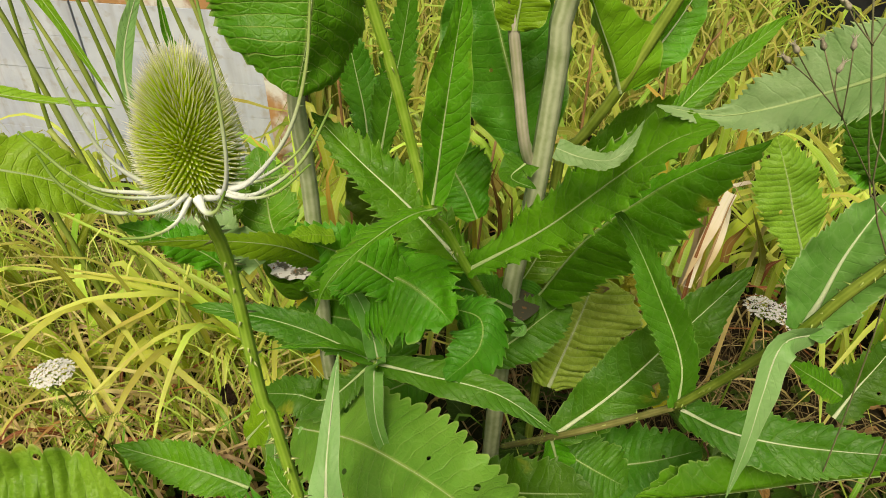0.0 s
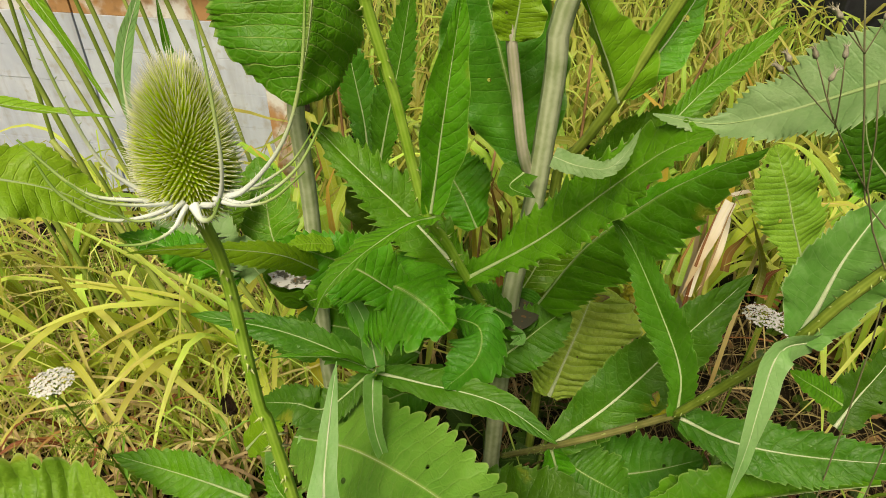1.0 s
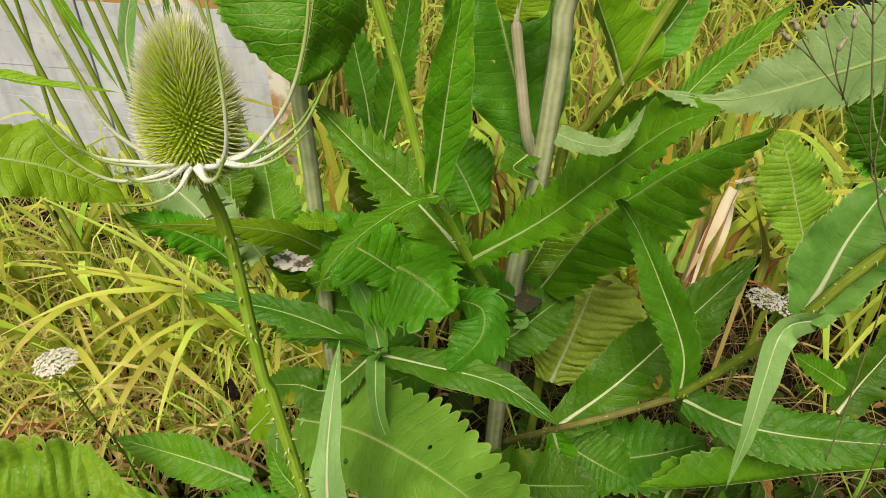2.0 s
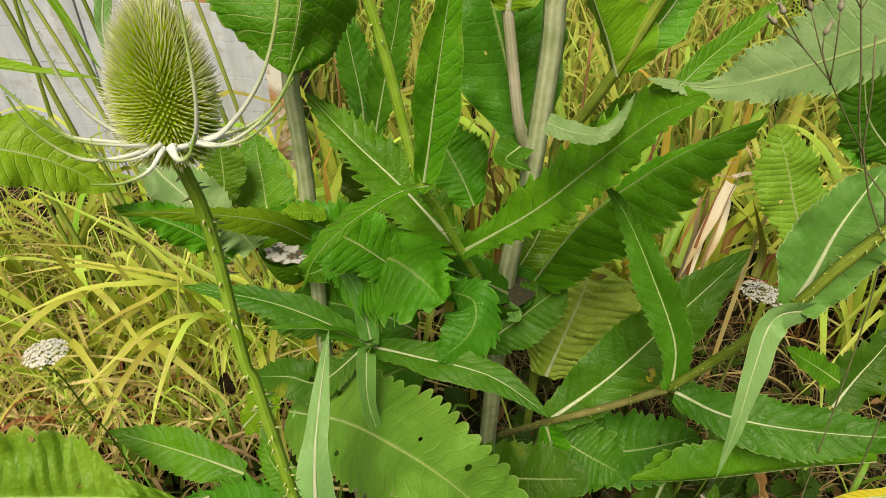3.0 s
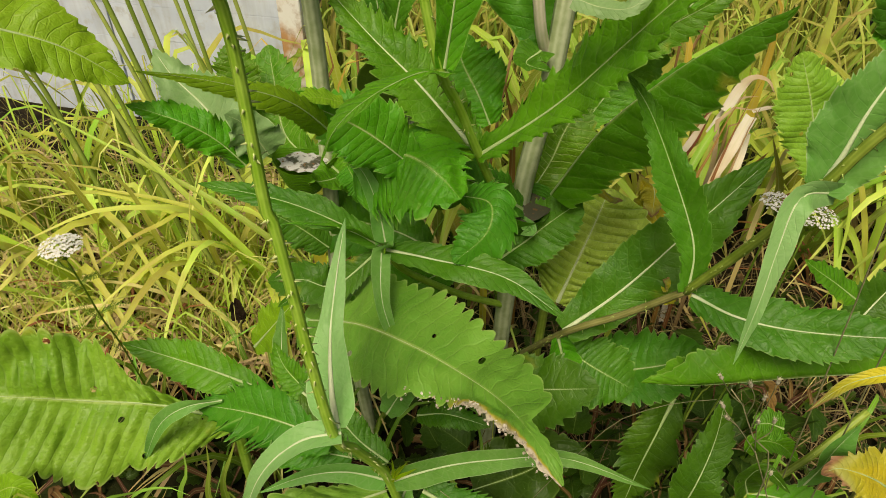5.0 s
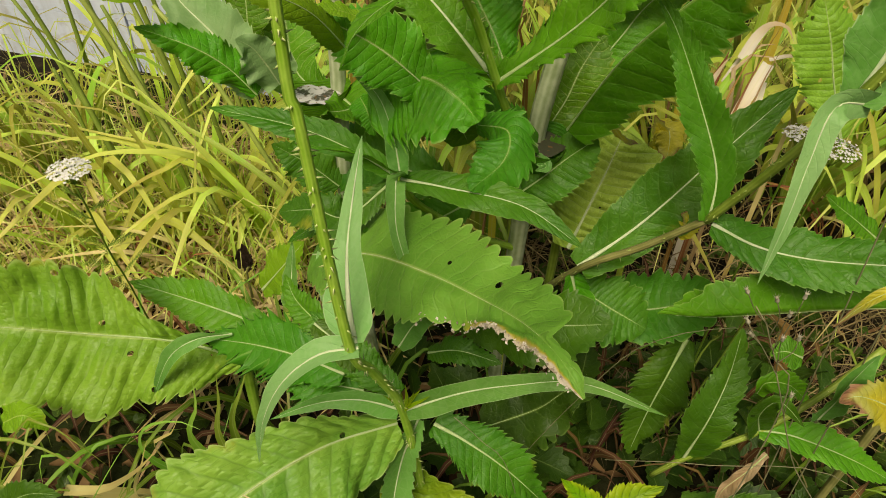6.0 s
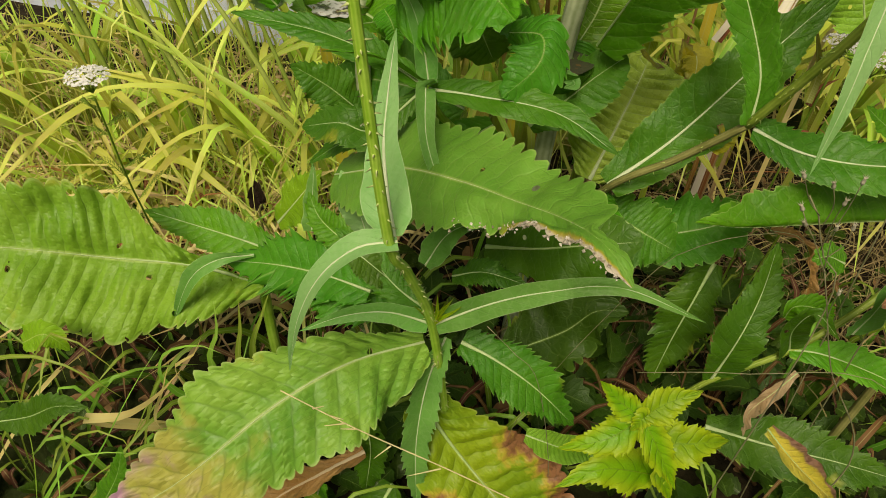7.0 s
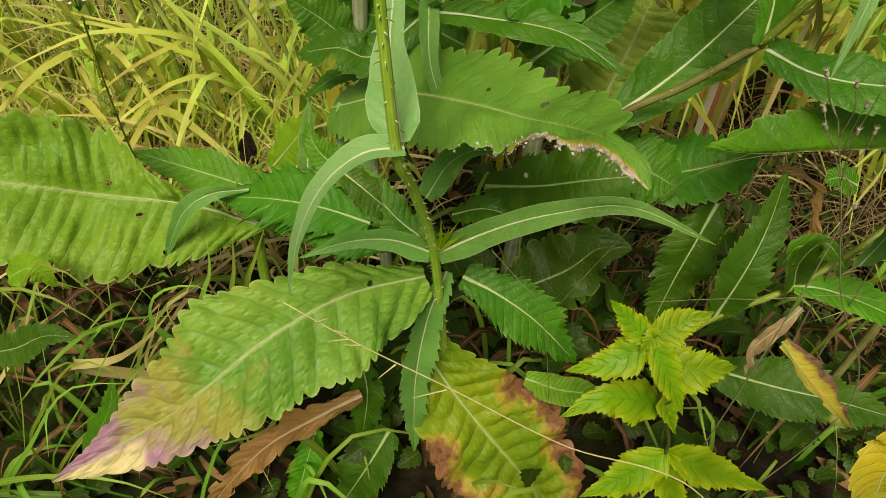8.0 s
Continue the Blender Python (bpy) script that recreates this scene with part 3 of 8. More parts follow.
leaf(near_teasel, [(-0.026, 0.43, 0.482), (0.018, 0.41, 0.474), (0.072, 0.39, 0.445), (0.134, 0.375, 0.381)], 0.085, shape='lance', teeth=16, tooth=0.16, fold=14, mat=DEEP)
leaf(near_teasel, [(-0.079, 0.44, 0.32), (-0.029, 0.41, 0.249), (0.049, 0.37, 0.156), (0.186, 0.32, -0.013)], 0.216, shape='oblong', teeth=20, tooth=0.08, fold=8, mat=RUSTY, pucker=0.09, crenate=1, up=(0.1, -0.7, 0.7))
leaf(near_teasel, [(-0.19, 0.5, 0.594), (-0.153, 0.48, 0.576), (-0.102, 0.46, 0.54)], 0.05, shape='lance', teeth=12, tooth=0.14, fold=12, mat=SHADEGREEN)
leaf(near_teasel, [(-0.17, 0.44, 0.27), (-0.161, 0.42, 0.207), (-0.173, 0.4, 0.1)], 0.063, shape='lance', teeth=12, tooth=0.14, fold=12, mat=SHADEGREEN, up=(0, -0.9, 0.4))
scorched = leaf(near_teasel, [(-0.217, 0.63, 0.6), (-0.119, 0.55, 0.676), (-0.039, 0.48, 0.712), (0.021, 0.42, 0.734), (0.06, 0.36, 0.764), (0.082, 0.31, 0.785), (0.097, 0.28, 0.785), (0.108, 0.265, 0.772)], 0.147, shape='tailed', teeth=28, tooth=0.09, fold=0, mat=SCORCHED, pucker=0.012, crenate=1, up=(-0.05, -0.35, 0.95), roll=-10, ragged=0.5, rib=0.28, outline=([(0, 0.5), (0.15, 0.8), (0.3, 1.0), (0.5, 1.0), (0.65, 0.86), (0.74, 0.7), (0.8, 0.6), (0.862, 0.48), (0.872, 0.1), (0.96, 0.13), (1, 0.02)], [(0, 0.5), (0.2, 0.9), (0.35, 1.0), (0.5, 0.9), (0.58, 0.62), (0.66, 0.42), (0.74, 0.3), (0.79, 0.28), (0.84, 0.22), (0.96, 0.15), (1, 0.02)]))
crumbs(scorched, 0.52, 170, 6)

mid_teasel = thing('teasel_plant', 'tall teasel with thick grey-green ridged stem and paired leaves', 'teasel', (0.085, 0.79, 0.0), 'teasel plants')
stem(mid_teasel, [(0.085, 0.79, 0.0), (0.101, 0.79, 0.562), (0.111, 0.8, 0.741), (0.132, 0.8, 0.896), (0.145, 0.8, 1.087), (0.151, 0.8, 1.176), (0.24, 0.8, 1.45)], 0.0155, 0.0125, mat=GREYSTEM, prickles=70, size=0.003, n=50, ridge=0.08)
stem(mid_teasel, [(0.126, 0.81, 0.937), (0.11, 0.79, 0.99), (0.097, 0.79, 1.069), (0.086, 0.79, 1.139), (0.075, 0.79, 1.209)], 0.0078, 0.0065, mat=PINKSTEM, prickles=25, size=0.003)
leaf(mid_teasel, [(0.131, 0.83, 0.944), (0.105, 0.86, 1.016), (0.078, 0.88, 1.104), (0.049, 0.9, 1.206)], 0.175, shape='oblong', teeth=0, fold=14, mat=DEEP, pucker=0.12, up=(0, -1, 0.35))
leaf(mid_teasel, [(0.088, 0.785, 1.138), (0.092, 0.785, 1.17), (0.098, 0.79, 1.221)], 0.069, shape='oval', teeth=0, fold=20, mat=LIME, up=(0.1, -1, 0.3))
leaf(mid_teasel, [(0.11, 0.56, 1.097), (0.134, 0.55, 1.092), (0.158, 0.54, 1.095), (0.175, 0.545, 1.109), (0.186, 0.55, 1.132)], 0.024, shape='blade', teeth=8, tooth=0.1, fold=-10, mat=HOARY, up=(0, -0.9, 0.3), rib=0, roll=20, ruffle=0.1)
leaf(mid_teasel, [(0.114, 0.79, 0.956), (0.093, 0.76, 0.951), (0.122, 0.72, 0.957)], 0.053, shape='cup', teeth=0, fold=25, mat=DEEP)
leaf(mid_teasel, [(0.148, 0.76, 0.749), (0.199, 0.73, 0.874), (0.262, 0.69, 0.973), (0.308, 0.66, 1.028), (0.352, 0.63, 1.073)], 0.149, shape='lance', teeth=16, tooth=0.12, fold=-45, roll=45, mat=GREEN, up=(-0.2, -0.8, 0.6), rib=0.5, pucker=0.05)
leaf(mid_teasel, [(0.109, 0.77, 0.714), (0.057, 0.74, 0.768), (-0.001, 0.72, 0.805), (-0.071, 0.71, 0.832)], 0.088, shape='lance', teeth=16, tooth=0.12, fold=14, mat=DEEP)
leaf(mid_teasel, [(0.203, 0.85, 0.447), (0.232, 0.88, 0.518), (0.26, 0.91, 0.586), (0.283, 0.94, 0.648)], 0.2, shape='oval', teeth=14, tooth=0.06, fold=6, mat=YELLOWING, pucker=0.1, crenate=1, up=(0.05, -0.6, 0.75), ribmat=RIB, rib=1.0, outline=2 * [[(0, 0.3), (0.2, 0.7), (0.5, 1.0), (0.8, 1.0), (0.94, 0.7), (1, 0.1)]])
stem(mid_teasel, [(0.101, 0.79, 0.642), (0.072, 0.73, 0.749), (0.035, 0.675, 0.862), (0.006, 0.63, 0.953), (-0.015, 0.6, 1.012), (-0.042, 0.59, 1.148), (-0.061, 0.585, 1.226), (-0.066, 0.58, 1.255)], 0.0062, 0.0052, prickles=110, size=0.007, n=40, seed=9)
leaf(mid_teasel, [(0.033, 0.675, 0.864), (-0.04, 0.7, 0.942), (-0.1, 0.725, 0.992), (-0.161, 0.75, 1.049)], 0.088, shape='lance', teeth=15, tooth=0.24, fold=14, mat=GREEN, up=(0.2, -0.7, 0.7), ribmat=RIB, rib=1.1)
leaf(mid_teasel, [(0.036, 0.675, 0.862), (0.117, 0.625, 0.958), (0.175, 0.57, 1.059), (0.209, 0.535, 1.117), (0.237, 0.51, 1.144)], 0.084, shape='oblong', teeth=16, tooth=0.26, fold=20, mat=GREEN, up=(-0.3, -0.6, 0.75))
leaf(mid_teasel, [(-0.009, 0.598, 1.01), (-0.003, 0.6, 1.052), (0.006, 0.605, 1.124), (0.023, 0.61, 1.239)], 0.054, shape='lance', teeth=0, fold=24, mat=GREEN, up=(0.25, -1, 0.3))
leaf(mid_teasel, [(-0.005, 0.595, 1.006), (-0.034, 0.55, 1.024), (-0.074, 0.5, 1.022), (-0.103, 0.47, 1.005), (-0.118, 0.455, 0.975)], 0.052, shape='lance', teeth=16, tooth=0.12, fold=0, mat=GREEN, up=(-0.3, 0.1, 1), roll=10, outline=([(0, 0.4), (0.3, 0.3), (0.7, 0.22), (1, 0.02)], [(0, 0.7), (0.3, 1.0), (0.6, 0.9), (0.85, 0.4), (1, 0.02)]))
leaf(mid_teasel, [(-0.124, 0.67, 0.865), (-0.055, 0.62, 0.892), (-0.013, 0.59, 0.883), (0.013, 0.57, 0.864)], 0.167, shape='broad', teeth=11, tooth=0.16, fold=-27, roll=27, mat=GREEN, pucker=0.06, veins=15, up=(0, -0.85, 0.5), rib=0.2, ragged=0.5)
leaf(mid_teasel, [(0.015, 0.66, 0.809), (0.05, 0.62, 0.825), (0.046, 0.585, 0.805), (0.006, 0.565, 0.772)], 0.077, shape='oblong', teeth=12, tooth=0.14, fold=-10, rib=0.12, mat=DEEP, pucker=0.04, up=(0.1, -0.8, 0.5))
leaf(mid_teasel, [(-0.133, 0.6, 0.927), (-0.159, 0.54, 0.994), (-0.202, 0.5, 1.03), (-0.234, 0.47, 1.051), (-0.258, 0.44, 1.068)], 0.036, shape='lance', teeth=18, tooth=0.1, fold=-8, mat=LIME, up=(0, -0.75, 0.65), roll=0, outline=([(0, 0.5), (0.2, 1.0), (0.5, 0.9), (0.75, 0.45), (1, 0.02)], [(0, 0.4), (0.2, 0.8), (0.5, 0.65), (0.75, 0.3), (1, 0.02)]))
stem(mid_teasel, [(0.104, 0.79, 0.491), (0.018, 0.74, 0.561), (-0.061, 0.65, 0.684), (-0.08, 0.62, 0.738), (-0.088, 0.612, 0.757)], 0.006, 0.0045, prickles=24, size=0.004)
leaf(mid_teasel, [(-0.088, 0.612, 0.757), (-0.147, 0.618, 0.792), (-0.219, 0.628, 0.816), (-0.325, 0.64, 0.83)], 0.045, shape='lance', teeth=12, tooth=0.1, fold=16, mat=DEEP, up=(0, -0.6, 0.8))
leaf(mid_teasel, [(-0.088, 0.61, 0.761), (-0.129, 0.595, 0.796), (-0.167, 0.58, 0.813), (-0.213, 0.57, 0.819)], 0.028, shape='blade', teeth=0, fold=20, mat=GREEN, up=(0, 0.3, 1))
leaf(mid_teasel, [(-0.084, 0.608, 0.764), (-0.084, 0.57, 0.77), (-0.078, 0.53, 0.721), (-0.039, 0.49, 0.628)], 0.028, shape='blade', teeth=0, fold=25, mat=BLUISH, up=(0.1, -1, 0.2))
leaf(mid_teasel, [(-0.082, 0.61, 0.754), (-0.025, 0.585, 0.762), (0.07, 0.55, 0.764), (0.144, 0.51, 0.735)], 0.05, shape='lance', teeth=10, tooth=0.06, fold=14, mat=DEEP, up=(0, -0.6, 0.8), ribmat=RIB, rib=1.1)
leaf(mid_teasel, [(-0.083, 0.61, 0.767), (-0.091, 0.62, 0.812), (-0.11, 0.63, 0.862), (-0.153, 0.64, 0.901)], 0.031, shape='blade', teeth=0, fold=20, mat=BLUISH, up=(0.2, -0.9, 0.4))
stem(mid_teasel, [(0.116, 0.78, 0.361), (0.165, 0.6, 0.62), (0.229, 0.56, 0.699), (0.282, 0.52, 0.779)], 0.0055, 0.0045, mat=BROWNSTEM, prickles=60, size=0.006, n=30, seed=21)
stem(mid_teasel, [(0.28, 0.522, 0.775), (0.313, 0.48, 0.882), (0.33, 0.44, 0.975), (0.347, 0.43, 1.027), (0.38, 0.42, 1.092)], 0.005, 0.0048, mat=OLIVESTEM, prickles=80, size=0.006, n=30, seed=22)
leaf(mid_teasel, [(0.165, 0.6, 0.625), (0.243, 0.62, 0.692), (0.325, 0.64, 0.794), (0.402, 0.665, 0.878)], 0.1, shape='lance', teeth=16, tooth=0.05, fold=12, mat=DEEP, up=(-0.1, -0.7, 0.7), ribmat=RIB, rib=0.8)
leaf(mid_teasel, [(0.16, 0.61, 0.604), (0.171, 0.6, 0.564), (0.173, 0.59, 0.53), (0.168, 0.585, 0.442)], 0.08, shape='oblong', teeth=10, tooth=0.12, fold=14, mat=GREEN, up=(0.4, -0.9, 0.3))
leaf(mid_teasel, [(0.166, 0.64, 0.503), (0.247, 0.63, 0.51), (0.318, 0.62, 0.534), (0.387, 0.61, 0.577)], 0.116, shape='oblong', teeth=14, tooth=0.2, fold=8, mat=DEEP, pucker=0.06, crenate=1)
leaf(mid_teasel, [(0.282, 0.52, 0.777), (0.28, 0.54, 0.832), (0.248, 0.575, 0.906), (0.215, 0.6, 0.967), (0.187, 0.615, 1.002)], 0.058, shape='lance', teeth=18, tooth=0.1, fold=34, mat=DEEP, up=(-0.4, -0.9, 0.2), twist=-25)
leaf(mid_teasel, [(0.287, 0.52, 0.772), (0.341, 0.5, 0.756), (0.405, 0.48, 0.757), (0.489, 0.45, 0.781), (0.531, 0.44, 0.8)], 0.072, shape='lance', teeth=18, tooth=0.09, fold=12, mat=DEEP, up=(0, -0.6, 0.8), ribmat=RIB, rib=0.8)
leaf(mid_teasel, [(0.344, 0.44, 0.97), (0.303, 0.42, 0.976), (0.29, 0.4, 0.933), (0.284, 0.385, 0.889), (0.275, 0.37, 0.818)], 0.029, shape='blade', teeth=0, fold=20, mat=PALE, up=(-0.3, -1, 0.2))
leaf(mid_teasel, [(0.329, 0.44, 0.971), (0.345, 0.455, 0.996), (0.362, 0.47, 1.042), (0.393, 0.49, 1.091)], 0.088, shape='lance', teeth=14, tooth=0.06, fold=26, rib=1.3, mat=BLUISH, up=(-0.3, -0.8, 0.5), ribmat=RIB)

back_teasel = thing('teasel_plant', 'teasel with grey stem and rain-filled leaf cup', 'teasel', (-0.16, 0.82, 0.0), 'teasel plants')
stem(back_teasel, [(-0.16, 0.82, 0.0), (-0.198, 0.82, 0.486), (-0.197, 0.82, 0.67), (-0.192, 0.82, 0.902), (-0.195, 0.82, 1.024), (-0.196, 0.82, 1.122), (-0.27, 0.82, 1.4)], 0.013, 0.011, mat=GREYSTEM, prickles=50, size=0.003, n=40)
leaf(back_teasel, [(-0.295, 0.74, 0.797), (-0.326, 0.735, 0.838), (-0.358, 0.73, 0.864), (-0.4, 0.73, 0.881), (-0.438, 0.73, 0.893)], 0.07, shape='lance', teeth=16, tooth=0.14, fold=-28, mat=GREEN, rib=0.4, up=(0, -0.6, 0.8), roll=20, ruffle=0.2)
leaf(back_teasel, [(-0.19, 0.8, 0.768), (-0.166, 0.76, 0.772), (-0.187, 0.72, 0.786), (-0.192, 0.7, 0.806)], 0.095, shape='cup', teeth=0, fold=18, mat=GREEN, up=(0, -0.6, 0.8))
leaf(back_teasel, [(-0.204, 0.84, 0.731), (-0.278, 0.9, 0.756), (-0.299, 0.95, 0.815), (-0.315, 1.0, 0.874)], 0.105, shape='oblong', teeth=14, tooth=0.12, fold=10, mat=VEINY, pucker=0.05, up=(0, -1, 0.4), rib=0.6)
leaf(back_teasel, [(-0.301, 0.78, 0.78), (-0.338, 0.8, 0.817), (-0.374, 0.82, 0.853), (-0.416, 0.84, 0.886), (-0.444, 0.86, 0.919)], 0.1, shape='lance', teeth=14, tooth=0.1, fold=14, mat=HOARY, up=(0.2, -0.8, 0.6), rib=1.0, ribmat=RIB, ruffle=0.1)
leaf(back_teasel, [(-0.118, 0.66, 0.649), (-0.168, 0.66, 0.645), (-0.212, 0.66, 0.632), (-0.261, 0.66, 0.595)], 0.039, shape='lance', teeth=8, fold=10, mat=DEEP)
leaf(back_teasel, [(-0.125, 0.74, 1.289), (-0.13, 0.71, 1.226), (-0.14, 0.69, 1.164), (-0.158, 0.67, 1.101)], 0.196, shape='oblong', teeth=16, tooth=0.04, fold=-25, roll=25, ruffle=0.02, mat=VEINY, pucker=0.015, up=(0.1, -1, 0.35), rib=0.5)
leaf(back_teasel, [(-0.119, 0.95, 0.898), (-0.125, 0.98, 0.945), (-0.138, 1.0, 1.013), (-0.156, 1.02, 1.119)], 0.064, shape='lance', teeth=14, tooth=0.12, fold=16, mat=DEEP, up=(0.2, -1, 0.3))
leaf(back_teasel, [(-0.085, 0.8, 0.959), (-0.067, 0.8, 1.041), (-0.049, 0.8, 1.115), (-0.03, 0.8, 1.213)], 0.059, shape='lance', teeth=18, tooth=0.16, fold=24, mat=DEEP, up=(-0.3, -1, 0.2))

far_teasel = thing('teasel_plant', 'leafy teasel branching above yellowing day lily leaves', 'teasel', (0.19, 0.95, 0.0), 'teasel plants')
stem(far_teasel, [(0.19, 0.95, 0.0), (0.2, 0.95, 0.4), (0.186, 0.93, 0.86), (0.212, 0.9, 0.941), (0.244, 0.86, 1.033), (0.275, 0.86, 1.1), (0.303, 0.86, 1.161), (0.347, 0.86, 1.251)], 0.0095, 0.0075, mat=OLIVESTEM, prickles=30, size=0.003, n=40)
leaf(far_teasel, [(0.246, 0.855, 1.031), (0.228, 0.85, 1.077), (0.201, 0.84, 1.131), (0.167, 0.83, 1.201)], 0.118, shape='cup', teeth=0, fold=-42, roll=42, mat=LIME, up=(-0.1, -1, 0.3), rib=0.7)
leaf(far_teasel, [(0.256, 0.865, 1.039), (0.291, 0.88, 1.082), (0.323, 0.9, 1.121), (0.363, 0.92, 1.189)], 0.073, shape='lance', teeth=0, fold=24, mat=GREEN, up=(0, -1, 0.4), ribmat=RIB, rib=1.3)
leaf(far_teasel, [(0.298, 0.8, 1.015), (0.36, 0.84, 1.061), (0.415, 0.87, 1.093), (0.472, 0.9, 1.126)], 0.039, shape='lance', teeth=14, tooth=0.08, fold=20, mat=GREEN, up=(0, -0.8, 0.6))

side_teasel = thing('teasel_plant', 'broad toothed leaves of a teasel beside the walk', 'teasel', (0.62, 0.5, 0.0), 'teasel plants')
stem(side_teasel, [(0.62, 0.5, 0.0), (0.62, 0.5, 0.5), (0.6, 0.5, 0.9), (0.6, 0.48, 1.3)], 0.0065, 0.006, mat=BROWNSTEM, prickles=40, size=0.003, n=30)
leaf(side_teasel, [(0.375, 0.47, 1.22), (0.322, 0.495, 1.184), (0.28, 0.515, 1.158), (0.241, 0.53, 1.144), (0.192, 0.545, 1.147)], 0.092, shape='lance', teeth=24, tooth=0.12, fold=18, mat=HOARY, up=(0, -0.45, 0.9), roll=12, pucker=0.008, outline=([(0, 0.8), (0.36, 0.8), (0.6, 0.5), (0.8, 0.32), (0.95, 0.18), (1, 0.02)], [(0, 1.0), (0.36, 1.0), (0.6, 0.62), (0.78, 0.12), (1, 0.02)]))
leaf(side_teasel, [(0.49, 0.6, 1.033), (0.442, 0.6, 1.079), (0.422, 0.6, 1.116), (0.409, 0.6, 1.156)], 0.061, shape='oblong', teeth=10, fold=14, mat=DEEP, up=(-0.3, -1, 0.3))
leaf(side_teasel, [(0.74, 1.06, 0.579), (0.697, 1.09, 0.683), (0.674, 1.11, 0.748), (0.64, 1.14, 0.83)], 0.138, shape='oblong', teeth=14, tooth=0.14, fold=8, mat=FADED, pucker=0.015, up=(0, -1, 0.4))
leaf(side_teasel, [(0.553, 0.5, 0.671), (0.459, 0.49, 0.671), (0.36, 0.475, 0.672), (0.294, 0.47, 0.669), (0.235, 0.465, 0.677)], 0.111, shape='lance', teeth=18, tooth=0.07, fold=-60, roll=60, rib=0.3, mat=GREEN, up=(0, -0.85, 0.5), ruffle=0.09)
stem(side_teasel, [(0.556, 0.5, 0.594), (0.488, 0.47, 0.528), (0.417, 0.45, 0.469), (0.333, 0.44, 0.415), (0.3, 0.45, 0.348)], 0.005, 0.004, mat=OLIVESTEM, prickles=30)
leaf(side_teasel, [(0.329, 0.44, 0.409), (0.338, 0.44, 0.507), (0.357, 0.47, 0.56), (0.365, 0.5, 0.623)], 0.068, shape='lance', teeth=14, tooth=0.1, fold=14, mat=SHADEGREEN, up=(-0.2, -1, 0.4))
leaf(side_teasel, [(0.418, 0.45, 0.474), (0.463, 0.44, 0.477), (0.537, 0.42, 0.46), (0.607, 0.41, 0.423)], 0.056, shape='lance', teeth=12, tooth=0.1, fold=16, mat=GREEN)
leaf(side_teasel, [(0.418, 0.45, 0.474), (0.392, 0.43, 0.537), (0.392, 0.41, 0.59), (0.431, 0.4, 0.555)], 0.046, shape='cup', teeth=0, fold=28, mat=SHADEGREEN, up=(-0.2, -0.7, 0.7))
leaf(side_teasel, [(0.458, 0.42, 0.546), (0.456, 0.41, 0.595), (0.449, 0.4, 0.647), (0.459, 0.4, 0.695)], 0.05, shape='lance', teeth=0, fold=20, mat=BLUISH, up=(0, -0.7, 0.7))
leaf(side_teasel, [(0.342, 0.42, 0.323), (0.441, 0.4, 0.31), (0.524, 0.38, 0.31), (0.62, 0.36, 0.298)], 0.094, shape='lance', teeth=18, tooth=0.11, fold=10, mat=SHADEGREEN, up=(0, -0.6, 0.8))
leaf(side_teasel, [(0.353, 0.6, 0.486), (0.329, 0.57, 0.432), (0.31, 0.55, 0.363), (0.294, 0.53, 0.274)], 0.098, shape='lance', teeth=16, tooth=0.2, fold=14, mat=SHADEGREEN, up=(0, -0.9, 0.5))

left_teasel = thing('teasel_plant', 'low teasel with yellowing puckered leaves over the grass', 'teasel', (-0.36, 0.62, 0.0), 'teasel plants')
stem(left_teasel, [(-0.36, 0.62, 0.0), (-0.36, 0.62, 0.25), (-0.35, 0.61, 0.42)], 0.01, 0.008, prickles=10)
leaf(left_teasel, [(-0.323, 0.57, 0.424), (-0.436, 0.575, 0.456), (-0.551, 0.565, 0.475), (-0.644, 0.545, 0.504), (-0.757, 0.53, 0.526)], 0.234, shape='oblong', teeth=20, tooth=0.09, fold=14, roll=16, mat=FADED, pucker=0.08, crenate=1, up=(0, -0.55, 0.85), ruffle=0.03, outline=([(0, 0.05), (0.12, 0.5), (0.28, 0.9), (0.45, 1.08), (0.62, 0.95), (1, 0.85)], [(0, 0.02), (0.2, 0.06), (0.37, 0.3), (0.5, 0.82), (0.7, 0.97), (1, 0.75)]), veins=22, rows=190)
leaf(left_teasel, [(-0.327, 0.66, 0.404), (-0.395, 0.68, 0.414), (-0.473, 0.7, 0.423), (-0.574, 0.72, 0.439)], 0.084, shape='lance', teeth=14, tooth=0.1, fold=12, mat=GREEN, up=(0, -0.6, 0.8))
leaf(left_teasel, [(-0.325, 0.56, 0.447), (-0.267, 0.54, 0.484), (-0.216, 0.53, 0.498), (-0.167, 0.52, 0.496)], 0.087, shape='oblong', teeth=14, tooth=0.3, fold=8, mat=GREEN)
leaf(left_teasel, [(-0.325, 0.54, 0.52), (-0.375, 0.525, 0.52), (-0.419, 0.515, 0.485), (-0.468, 0.51, 0.384)], 0.028, shape='blade', teeth=0, fold=20, mat=BLUISH, up=(-0.3, -0.9, 0.4), outline=2 * [[(0, 0.15), (0.12, 0.5), (0.3, 1.0), (0.6, 0.8), (1, 0.02)]])
leaf(left_teasel, [(-0.26, 0.62, 0.497), (-0.259, 0.64, 0.534), (-0.256, 0.66, 0.579), (-0.26, 0.68, 0.59)], 0.033, shape='blade', teeth=0, fold=20, mat=BLUISH, up=(-0.3, -0.9, 0.4))
